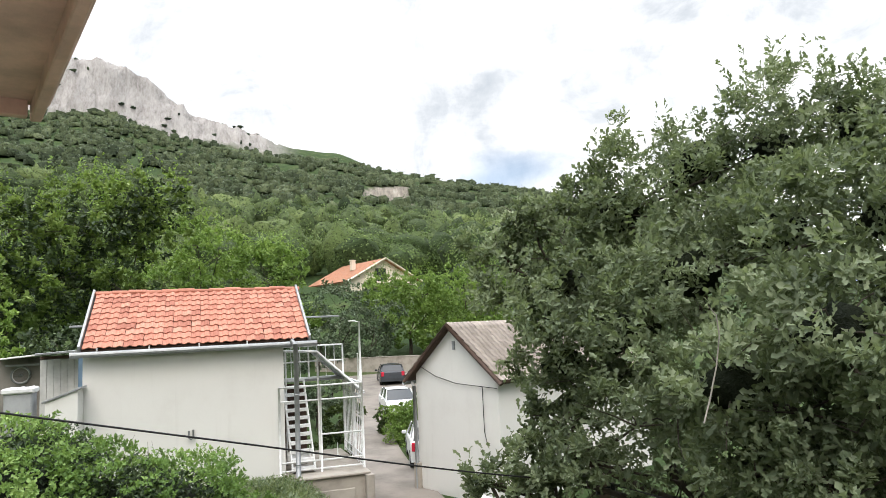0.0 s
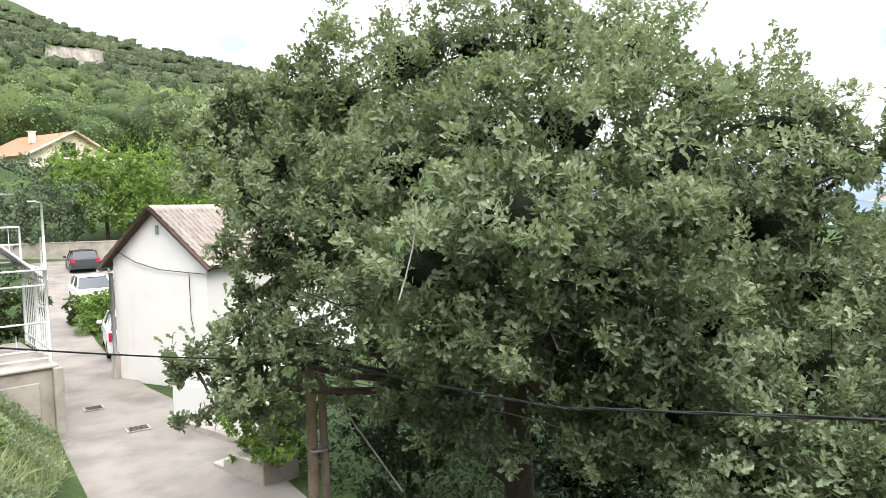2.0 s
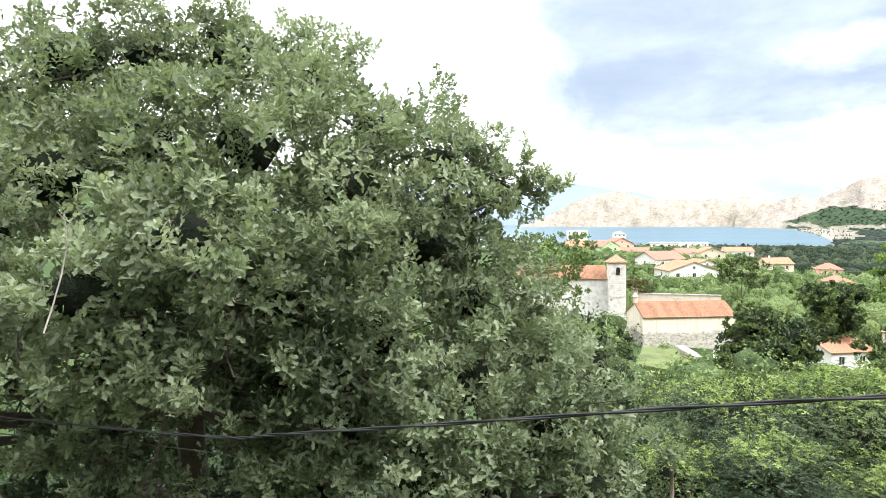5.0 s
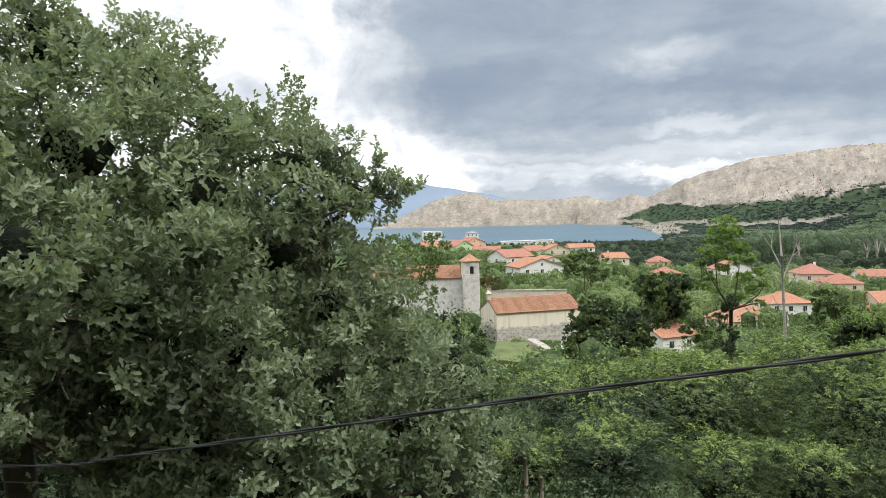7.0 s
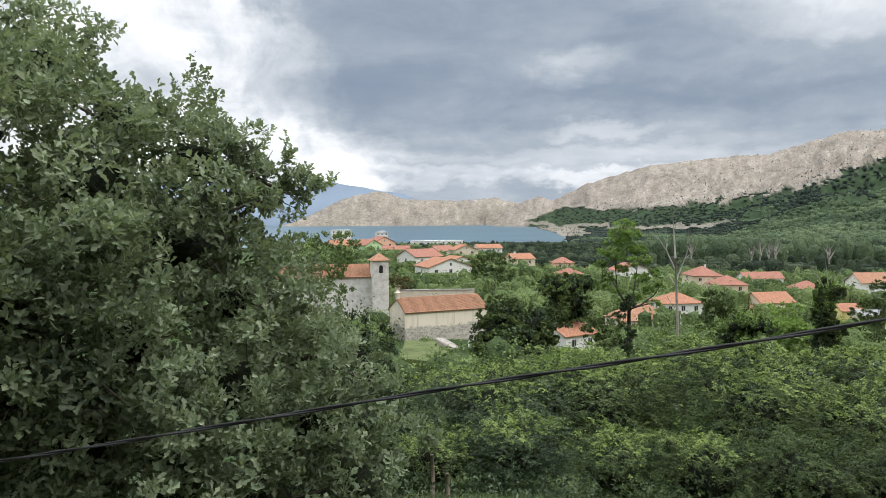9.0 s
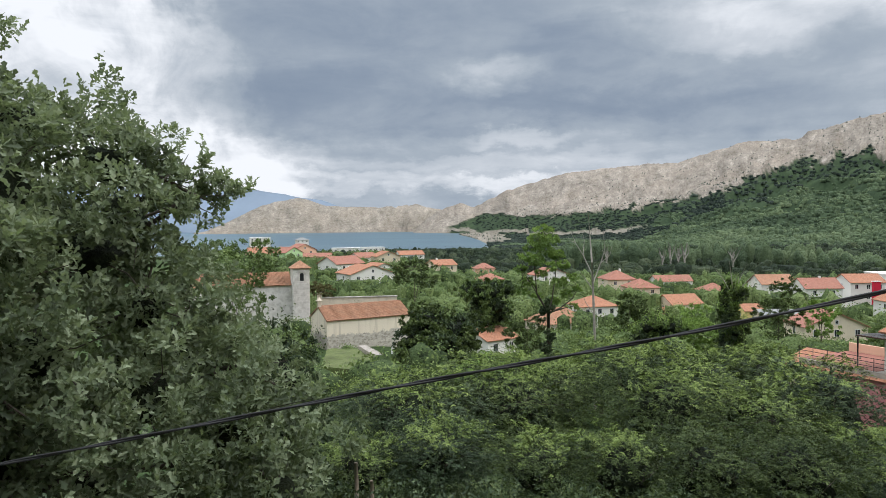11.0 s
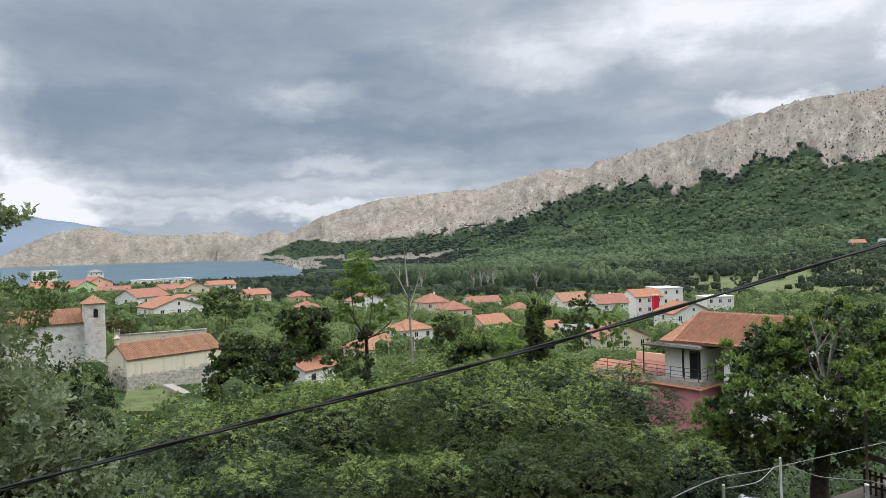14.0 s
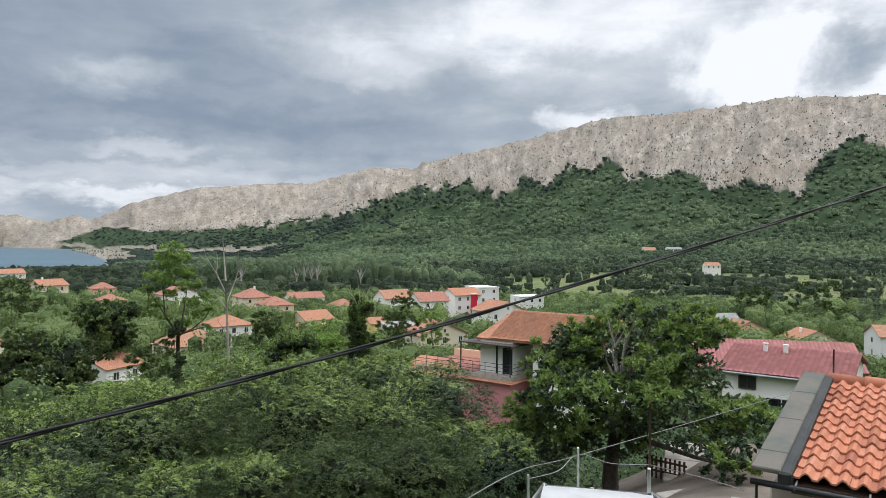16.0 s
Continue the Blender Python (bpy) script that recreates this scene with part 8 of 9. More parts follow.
crown_tree("broad green tree behind the garage", -26, 47, 12.6, 5.0, 11, WALNUT_LEAF, 2, 4200, 0.26, count=14, low=0.2, tips=FRESH_LEAF, gaps=0.34, grain=1.4)
crown_tree("bright green tree behind the garage", -20, 58, 9.6, 4.5, 10, FRESH_LEAF, 3, 3000, 0.28, count=12, low=0.2, tips=FRESH_LEAF, gaps=0.34, grain=1.4)
crown_tree("fresh green tree behind the garage roof", -14.5, 62, 7.2, 4.5, 9, FRESH_LEAF, 4, 2800, 0.28, count=12, low=0.2, tips=FRESH_LEAF, gaps=0.34, grain=1.4)
crown_tree("light green shrub beside the shed", -33.6, 25.5, 3.4, 1.7, 3.8, FRESH_LEAF, 5, 1500, 0.14, count=9, low=0.15, name="shrub", category="shrub")
crown_tree("dark green shrub behind the shed", -27.5, 24, 1.8, 2.2, 4.2, DARK_LEAF, 6, 1500, 0.15, count=9, low=0.15, name="shrub", category="shrub")
crown_tree("grey-green olive tree beside the garage", -10.6, 32, 0.8, 1.5, 4.6, OLIVE_LEAF, 7, 2200, 0.13, count=10, low=0.2)
crown_tree("grey-green olive tree below the hill house", -8.6, 62, 2.0, 4.5, 7, OLIVE_LEAF, 8, 2600, 0.22, count=12, low=0.15)
crown_tree("grey-green olive tree at the end of the lane", -6.3, 60, 1.2, 3.2, 5.5, OLIVE_LEAF, 9, 2000, 0.2, count=10, low=0.15)
crown_tree("bright green mulberry at the end of the lane", -3.0, 64, 1.6, 4.8, 7.5, FRESH_LEAF, 10, 3400, 0.24, count=14, low=0.15, tips=FRESH_LEAF, gaps=0.34, grain=1.4)
crown_tree("bright green mulberry behind the gabled house", 1.2, 62, 2.0, 4.5, 8, FRESH_LEAF, 12, 3000, 0.24, count=12, low=0.15, tips=FRESH_LEAF, gaps=0.34, grain=1.4)
crown_tree("bright green tree behind the gabled house", 4.6, 56, 3.2, 4.4, 8, FRESH_LEAF, 13, 2600, 0.24, count=12, low=0.15, tips=FRESH_LEAF, gaps=0.34, grain=1.4)
crown_tree("dense green hedge bush beside the lane", -3.75, 31, -6.4, 1.15, 1.7, FRESH_LEAF, 14, 4200, 0.065, count=9, low=0.1, name="hedge", category="hedge", trunk=0.06)
crown_tree("dense green hedge bush beside the lane", -4.9, 33, -6.8, 0.8, 1.3, BUSH_LEAF, 15, 2400, 0.065, count=7, low=0.1, name="hedge", category="hedge", trunk=0.06)
crown_tree("green shrub under the stair canopy", -9.3, 23.5, -4.2, 1.0, 2.4, BUSH_LEAF, 16, 900, 0.12, count=8, low=0.1, name="shrub", category="shrub", trunk=0.05)
crown_tree("bright green cypress bush beside the lane", 8.0, 13.2, -15.4, 0.9, 1.7, FRESH_LEAF, 17, 2600, 0.075, count=10, low=0.1, name="cypress_bush", category="bush", trunk=0.06, shape="blade", up=0.7)
crown_tree("dark shrub under the oak", 19.0, 11.6, -15.5, 1.2, 1.9, DARK_LEAF, 18, 2200, 0.09, count=9, low=0.1, name="shrub", category="shrub", trunk=0.05)
crown_tree("dark shrub behind the oak trunk", 36, 13.5, -13.5, 1.8, 2.4, DARK_LEAF, 19, 2600, 0.1, count=10, low=0.1, name="shrub", category="shrub", trunk=0.05)
crown_tree("dark shrub beyond the oak", 26, 15.0, -11.0, 1.6, 2.6, DARK_LEAF, 20, 2000, 0.11, count=10, low=0.1, name="shrub", category="shrub", trunk=0.05)

# bushes on the slope below the balcony
crown_tree("dark green bush with drooping sprays", 71.5, 27, -15.0, 3.0, 4.0, DARK_LEAF, 21, 3600, 0.15, "bush", 12, low=0.1, trunk=0.08, category="bush", tips=IVY_LEAF, gaps=0.36, grain=1.1)
crown_tree("broad dark green bush with yellow-green tips", 80.0, 30, -13.2, 3.7, 5.0, BUSH_LEAF, 22, 5200, 0.15, "bush", 14, low=0.1, trunk=0.1, category="bush", tips=FRESH_LEAF, gaps=0.36, grain=1.1)
crown_tree("broad green bush on the slope", 92.0, 29, -11.9, 3.5, 5.0, BUSH_LEAF, 23, 5200, 0.15, "bush", 14, low=0.1, trunk=0.1, category="bush", tips=FRESH_LEAF, gaps=0.36, grain=1.1)
crown_tree("green bush on the slope", 98.5, 28, -13.3, 2.8, 4.2, BUSH_LEAF, 24, 3600, 0.15, "bush", 12, low=0.1, trunk=0.1, category="bush", tips=FRESH_LEAF, gaps=0.36, grain=1.1)
crown_tree("grey-green bush before the pink house", 102.6, 37, -9.6, 3.0, 5.6, DARK_LEAF, 25, 5200, 0.17, "bush", 12, low=0.1, trunk=0.1, category="bush", tips=IVY_LEAF, gaps=0.36, grain=1.1)
crown_tree("round green bush before the pink house", 104.8, 25, -14.2, 1.6, 3.0, BUSH_LEAF, 26, 2200, 0.12, "bush", 10, low=0.1, trunk=0.08, category="bush", tips=FRESH_LEAF, gaps=0.36, grain=1.1)
crown_tree("bright green nettle bush below the balcony", 82.0, 17.5, -18.3, 1.5, 1.9, BUSH_LEAF, 27, 2400, 0.10, "bush", 10, low=0.1, trunk=0.05, category="bush", shape="blade", up=0.6, tips=FRESH_LEAF)
crown_tree("pale green bush below the balcony", 88.5, 18, -18.2, 1.5, 2.0, BUSH_LEAF, 28, 2400, 0.10, "bush", 10, low=0.1, trunk=0.05, category="bush", up=0.6, tips=FRESH_LEAF)
crown_tree("green bush below the balcony", 94.5, 19, -17.6, 1.7, 2.2, BUSH_LEAF, 29, 2400, 0.11, "bush", 10, low=0.1, trunk=0.05, category="bush", up=0.5)
crown_tree("green bush below the balcony", 101.0, 20, -16.8, 1.8, 2.4, BUSH_LEAF, 30, 2400, 0.11, "bush", 10, low=0.1, trunk=0.05, category="bush", up=0.5)
crown_tree("dark ivy-grown bush under the walnut", 108.5, 24, -17.0, 2.2, 2.6, DARK_LEAF, 31, 2600, 0.13, "bush", 10, low=0.1, trunk=0.05, category="bush", tips=IVY_LEAF, gaps=0.36, grain=1.1)
crown_tree("low bright green bush beside the posts", 66.5, 19.5, -18.6, 1.6, 1.6, BUSH_LEAF, 32, 2000, 0.10, "bush", 10, low=0.1, trunk=0.05, category="bush", tips=FRESH_LEAF)
crown_tree("green bush between the oak and the slope", 73.5, 20, -17.8, 1.9, 2.2, DARK_LEAF, 33, 2400, 0.11, "bush", 10, low=0.1, trunk=0.05, category="bush", tips=IVY_LEAF, gaps=0.36, grain=1.1)
crown_tree("fresh green bush below the lawn", 68.5, 44, -13.6, 3.4, 3.6, BUSH_LEAF, 34, 2600, 0.2, "bush", 11, low=0.1, trunk=0.08, category="bush", tips=FRESH_LEAF)
crown_tree("fresh green bush below the lawn", 72.8, 46, -12.8, 3.2, 3.6, BUSH_LEAF, 35, 2600, 0.2, "bush", 11, low=0.1, trunk=0.08, category="bush", tips=FRESH_LEAF)
crown_tree("light green sumac thicket on the slope", 78.0, 48, -11.2, 3.4, 3.8, FRESH_LEAF, 36, 2800, 0.2, "bush", 11, low=0.1, trunk=0.08, category="bush", up=0.5)
crown_tree("green thicket on the slope", 84.0, 50, -11.0, 3.2, 4.0, BUSH_LEAF, 37, 2600, 0.2, "bush", 11, low=0.1, trunk=0.08, category="bush", tips=FRESH_LEAF, gaps=0.36, grain=1.1)
crown_tree("green thicket on the slope", 89.5, 52, -9.4, 3.6, 5.0, DARK_LEAF, 38, 2800, 0.2, "bush", 12, low=0.1, trunk=0.1, category="bush", tips=IVY_LEAF, gaps=0.36, grain=1.1)
crown_tree("dark green thicket on the slope", 94.0, 50, -9.6, 3.6, 5.0, DARK_LEAF, 39, 2800, 0.2, "bush", 12, low=0.1, trunk=0.1, category="bush", tips=IVY_LEAF, gaps=0.36, grain=1.1)
crown_tree("dark green thicket on the slope", 98.6, 52, -9.2, 3.0, 5.0, BUSH_LEAF, 40, 2600, 0.2, "bush", 12, low=0.1, trunk=0.1, category="bush", tips=FRESH_LEAF, gaps=0.36, grain=1.1)
crown_tree("grey-green bush beside the oak", 57.4, 16.5, -9.8, 2.2, 4.8, DARK_LEAF, 41, 5600, 0.10, "bush", 14, low=0.1, trunk=0.07, category="bush", tips=BUSH_LEAF)
# trees of the middle distance
crown_tree("large round dark green tree before the stone hall", 73.3, 72, -5.5, 4.9, 9.5, BUSH_LEAF, 51, 11000, 0.27, count=16, low=0.1, flat=0.75)
crown_tree("dark green tree beside the white house", 80.4, 84, -7.6, 2.8, 6.0, BUSH_LEAF, 52, 1800, 0.25, count=10, low=0.1)
crown_tree("dark ivy-covered pillar tree", 81.6, 66, -9.0, 1.6, 4.0, BUSH_LEAF, 53, 1300, 0.2, count=8, low=0.05, flat=1.1)
crown_tree("green tree behind the stone hall", 77.5, 118, -4.5, 5.2, 8.0, TOWN_LEAF, 54, 6500, 0.34, count=13, low=0.1)
crown_tree("dark spreading cedar among the houses", 71.4, 150, -3.0, 5.5, 6.0, BUSH_LEAF, 55, 2200, 0.36, count=14, low=0.3, flat=0.4, name="cedar_tree")
crown_tree("green tree on the slope behind the church", 57.0, 100, -1.0, 6.0, 9.0, TOWN_LEAF, 56, 2600, 0.32, count=13, low=0.1)
crown_tree("round dark tree before the green house", 59.3, 190, -2.4, 4.6, 8.0, BUSH_LEAF, 57, 1500, 0.4, count=10, low=0.1)
crown_tree("reddish bush beside the church tower", 63.8, 128, -4.5, 2.6, 4.0, BROWN_LEAF, 58, 1000, 0.3, "bush", 8, low=0.1, category="bush")
crown_tree("green tree among the houses", 90.2, 128, -6.2, 3.8, 8.0, BUSH_LEAF, 59, 1800, 0.32, count=11, low=0.1)
crown_tree("fresh green tree among the houses", 94.0, 120, -6.4, 3.8, 8.0, FRESH_LEAF, 60, 1800, 0.32, count=11, low=0.1)
crown_tree("dark cedar beside the apartment house", 100.2, 190, -4.1, 3.8, 8.0, BUSH_LEAF, 61, 1300, 0.4, count=10, low=0.2, flat=0.5, name="cedar_tree")
crown_tree("small fruit tree before the beige house", 105.8, 118, -7.2, 2.2, 5.0, TOWN_LEAF, 62, 1200, 0.26, count=8, low=0.3, gaps=0.42)
crown_tree("dark green tree between the houses", 88.9, 112, -5.6, 3.2, 7.0, BUSH_LEAF, 73, 2600, 0.3, count=11, low=0.1)
crown_tree("dense green tree before the houses", 91.0, 78, -7.3, 3.0, 5.5, TOWN_LEAF, 74, 3600, 0.22, count=12, low=0.1, tips=FRESH_LEAF)
crown_tree("fresh green tree before the houses", 94.2, 80, -7.5, 2.4, 5.0, FRESH_LEAF, 75, 2600, 0.22, count=11, low=0.1)
crown_tree("dark green tree before the white houses", 99.6, 128, -5.8, 3.6, 6.5, BUSH_LEAF, 76, 2400, 0.3, count=11, low=0.1)
crown_tree("bright green tree before the white houses", 102.4, 128, -5.5, 3.2, 6.0, FRESH_LEAF, 77, 2000, 0.3, count=11, low=0.1)
crown_tree("dense dark green bush at the dead tree", 86.6, 58, -9.0, 2.6, 4.6, TOWN_LEAF, 78, 3600, 0.19, "bush", 12, low=0.1, category="bush", tips=FRESH_LEAF)
crown_tree("dense dark green bush on the slope", 97.6, 60, -9.6, 3.2, 4.6, BUSH_LEAF, 79, 3200, 0.2, "bush", 12, low=0.1, category="bush", tips=BUSH_LEAF)
crown_tree("broad round tree in the fields", 120.0, 330, -1.5, 13.0, 14.0, OLIVE_LEAF, 63, 2600, 0.8, count=16, low=0.1)
crown_tree("tall poplar group in the fields", 131.5, 260, -2.7, 9.0, 15.0, BUSH_LEAF, 64, 2200, 0.7, count=16, low=0.1)
crown_tree("tall poplar group in the fields", 136.0, 255, -2.0, 10.0, 17.0, OLIVE_LEAF, 65, 2200, 0.7, count=16, low=0.1)
crown_tree("tall tree group in the fields", 127.5, 285, -3.0, 8.0, 12.0, BUSH_LEAF, 66, 1800, 0.7, count=14, low=0.1)
crown_tree("pale tree in the fields", 112.2, 330, -2.6, 6.0, 12.0, OLIVE_LEAF, 67, 1200, 0.7, count=10, low=0.1)


def build_thin_tree():
    """The slender tree with an open crown and an ivy-grown foot, and the dead tree beside it."""
    rng = NR(70)
    base = polar(82.4, 64)
    base.z = ground_z(base.x, base.y)
    masses = []
    for az, el, r in [(82.0, -0.6, 0.75), (81.5, -1.3, 0.7), (82.6, -1.4, 0.7), (81.0, -1.9, 0.6), (82.1, -2.2, 0.8), (83.1, -2.6, 0.6), (80.6, -2.6, 0.55), (81.4, -3.0, 0.7), (82.8, -3.4, 0.6), (83.7, -3.3, 0.5), (80.2, -3.6, 0.5),
                      (81.8, -4.1, 0.5), (84.3, -4.4, 0.5), (83.3, -4.7, 0.6), (80.8, -4.7, 0.55), (84.8, -5.3, 0.4), (83.8, -5.8, 0.5), (80.3, -5.6, 0.45), (81.5, -5.9, 0.45), (82.9, -6.4, 0.45), (84.4, -6.6, 0.4)]:
        c = polar(az, 64 + rng.normal(0, 0.9), EYE_Z + 64 * math.tan(radians(el)))
        masses.append((c.x, c.y, c.z, r * 1.2, r * 1.2, r * 0.7))
    tree("slender_tree", "slender open-crowned tree with an ivy-grown trunk", "tree", tuple(base), masses, FRESH_LEAF, rng, 4600, 5, 0.17, "blade", 0.20, 0.40, 0.5, forks=4, heads=(base.x, base.y, -3.2), inner=0.3)
    crown_tree("ivy on the foot of the slender tree", 82.3, 63, -6.2, 0.85, 7.0, DARK_LEAF, 71, 2200, 0.16, "ivy", 12, low=0.0, flat=1.2, category="ivy")
    foot = polar(86.15, 60)
    foot.z = ground_z(foot.x, foot.y)
    root = thing("dead_tree", pose(*foot), "tall bare dead tree with pale branches", "tree")

    def spot(az, el):
        return polar(az, 60, EYE_Z + 60 * math.tan(radians(el))) - foot

    bare = BARE_WOOD
    lines = [([(0, 0, -0.5), spot(86.15, -10), spot(86.0, -6.0), spot(85.9, -3.2)], [0.24, 0.2, 0.17, 0.14]),
             ([spot(85.9, -3.2), spot(85.75, -1.2), spot(85.6, 1.0)], [0.13, 0.08, 0.025]),
             ([spot(85.95, -4.2), spot(85.2, -2.6), spot(84.6, -1.6), spot(84.1, -0.4)], [0.10, 0.07, 0.05, 0.02]),
             ([spot(86.0, -4.8), spot(86.6, -3.2), spot(86.9, -2.2), spot(86.8, -0.6)], [0.10, 0.07, 0.05, 0.02]),
             ([spot(86.0, -5.4), spot(85.3, -4.4), spot(84.9, -3.9)], [0.07, 0.05, 0.02]),
             ([spot(86.6, -3.2), spot(87.3, -2.6), spot(87.5, -1.8)], [0.05, 0.035, 0.012]),
             ([spot(85.2, -2.6), spot(85.3, -1.4), spot(85.1, -0.6)], [0.05, 0.03, 0.012]),
             ([spot(84.6, -1.6), spot(84.2, -1.4), spot(83.9, -1.0)], [0.035, 0.025, 0.01]),
             ([spot(86.05, -7.4), spot(85.4, -6.4), spot(85.2, -5.9)], [0.06, 0.04, 0.015])]
    lines = [(p, [r * 0.62 for r in radii]) for p, radii in lines]
    tubes("trunk", lines[:1], bare, root, "", 8)
    for line in lines[1:]:
        tubes("branch", [line], bare, root, "", 6)
    # the ivy-grown column with dead twigs on top
    crown_tree("ivy-covered tree column with dead twigs on top", 96.4, 74, -3.7, 1.7, 8.0, BUSH_LEAF, 72, 6500, 0.2, "ivy_tree", 16, low=0.0, flat=1.3, tips=FRESH_LEAF)
    stem = polar(96.5, 74.0)
    top = thing("dead_snag", pose(stem.x, stem.y, ground_z(stem.x, stem.y)), "bare dead snag rising out of the ivy", "snag")
    for az, el in ((95.2, -3.6), (96.2, -3.0), (97.4, -3.3), (98.3, -3.7), (96.8, -3.9)):
        tip = polar(az, 74, EYE_Z + 74 * math.tan(radians(el))) - Vector(top.location)
        start = polar(96.5, 74, -2.5) - Vector(top.location)
        tubes("branch", [([(0, 0, -0.3), start, start.lerp(tip, 0.5) + Vector((0, 0, 0.25)), tip], [0.14, 0.07, 0.04, 0.012])], BARE_WOOD, top, "", 5)


build_thin_tree()


def build_walnut():
    rng = NR(80)
    masses = []
    for az, el, d, r in [(112.6, -9.6, 25.5, 1.1), (110.8, -13.2, 25.0, 1.05), (114, -8.0, 26, 1.2), (116, -8.0, 25.5, 1.3), (113.5, -12, 24, 1.5), (118, -12.5, 23.5, 1.5), (121.5, -6.6, 26, 1.4), (123.0, -7.4, 25.5, 1.25), (120, -9, 24.5, 1.5), (122.9, -10.5, 24, 1.4),
                         (126.0, -12.8, 23.5, 1.0), (122.5, -13.5, 22, 1.4), (126.5, -14.0, 21.5, 1.1), (117, -15.0, 24.0, 1.3), (112, -15.5, 25, 1.3), (125.2, -16.3, 20.6, 0.8), (118.5, -6.2, 26.5, 1.0), (115, -10, 27, 1.4), (121, -11, 26.5, 1.5), (109.3, -15.5, 26, 1.0)]:
        c = polar(az, d, EYE_Z + d * math.tan(radians(el)))
        masses.append((c.x, c.y, c.z, r, r, r * 0.75))
    base = polar(116.8, 25)
    base.z = ground_z(base.x, base.y)
    head = polar(117.2, 24.8, -1.4)
    root = tree("walnut_tree", "broad walnut tree with long green leaves and some bare branches", "tree", tuple(base), masses, WALNUT_LEAF, rng, 10500, 8, 0.145, "blade", 0.26, 0.36, 0.8, forks=3, heads=tuple(head), inner=0.5)
    start = polar(117.5, 24.5, 0.0) - base
    for az, el, d in ((116.6, -5.9, 24.2), (117.6, -5.4, 24.0), (118.6, -5.8, 23.8), (119.6, -6.6, 23.8), (116.0, -7.2, 24.2), (118.2, -7.2, 23.4), (120.2, -7.6, 23.6)):
        tip = polar(az, d, EYE_Z + d * math.tan(radians(el))) - base
        mid = start.lerp(tip, 0.55) + Vector(rng.normal(0, 0.15, 3))
        tubes("bare_branch", [([start, mid, tip], [0.05, 0.035, 0.01]), ([mid, mid.lerp(tip, 0.5) + Vector(rng.normal(0, 0.25, 3)), tip + Vector(rng.normal(0, 0.3, 3))], [0.02, 0.014, 0.006])], BARE_WOOD, root, "pale bare branch", 5)


build_walnut()

# ---------------------------------------------------------------- ivy, grass and woods


def build_ivy():
    rng = NR(90)
    masses = []
    for az, el, d, r in [(-43, -7.5, 11, 1.5), (-37, -8.0, 11, 1.4), (-31.5, -9.2, 11, 1.3), (-26, -10.8, 11, 1.2), (-21.5, -11.8, 11.2, 1.1), (-18, -12.4, 11.8, 0.65), (-14.5, -13.3, 12.6, 0.45), (-35, -14, 9, 1.2), (-28, -16, 9, 1.0), (-11.5, -14.4, 13.6, 0.4), (-13.5, -12.8, 15.5, 0.5), (-30, -6.6, 14, 1.0)]:
        c = polar(az, d, EYE_Z + d * math.tan(radians(el - 0.9)))
        masses.append((c.x, c.y, c.z, r * 1.08, r * 1.08, r * 0.8))
    base = polar(-27, 11)
    base.z = ground_z(base.x, base.y)
    tree("ivy_thicket", "dense bright green ivy thicket below the balcony", "ivy", tuple(base), masses, IVY_LEAF, rng, 17000, 4, 0.062, "plain", 0.06, 0.0, forks=1, inner=0.85, up=0.5)
    # dry stalks over the thicket
    stalks = thing("dry_stalks", pose(*base), "thin dry weed stalks over the ivy", "weeds", "", "stuff")
    lines = []
    for _ in range(14):
        az = rng.uniform(-30, -22)
        d = rng.uniform(12.0, 14.5)
        p = polar(az, d, EYE_Z - d * math.tan(radians(np.interp(az, [-30, -22], [7.4, 9.4])))) - base
        tip = p + Vector((rng.normal(0, 0.15), rng.normal(0, 0.15), rng.uniform(0.3, 0.6)))
        lines.append(([p, p.lerp(tip, 0.5) + Vector((rng.normal(0, 0.04), 0, 0)), tip], [0.007, 0.005, 0.003]))
    tubes("stalk", lines, BARE_WOOD, stalks, "", 4)


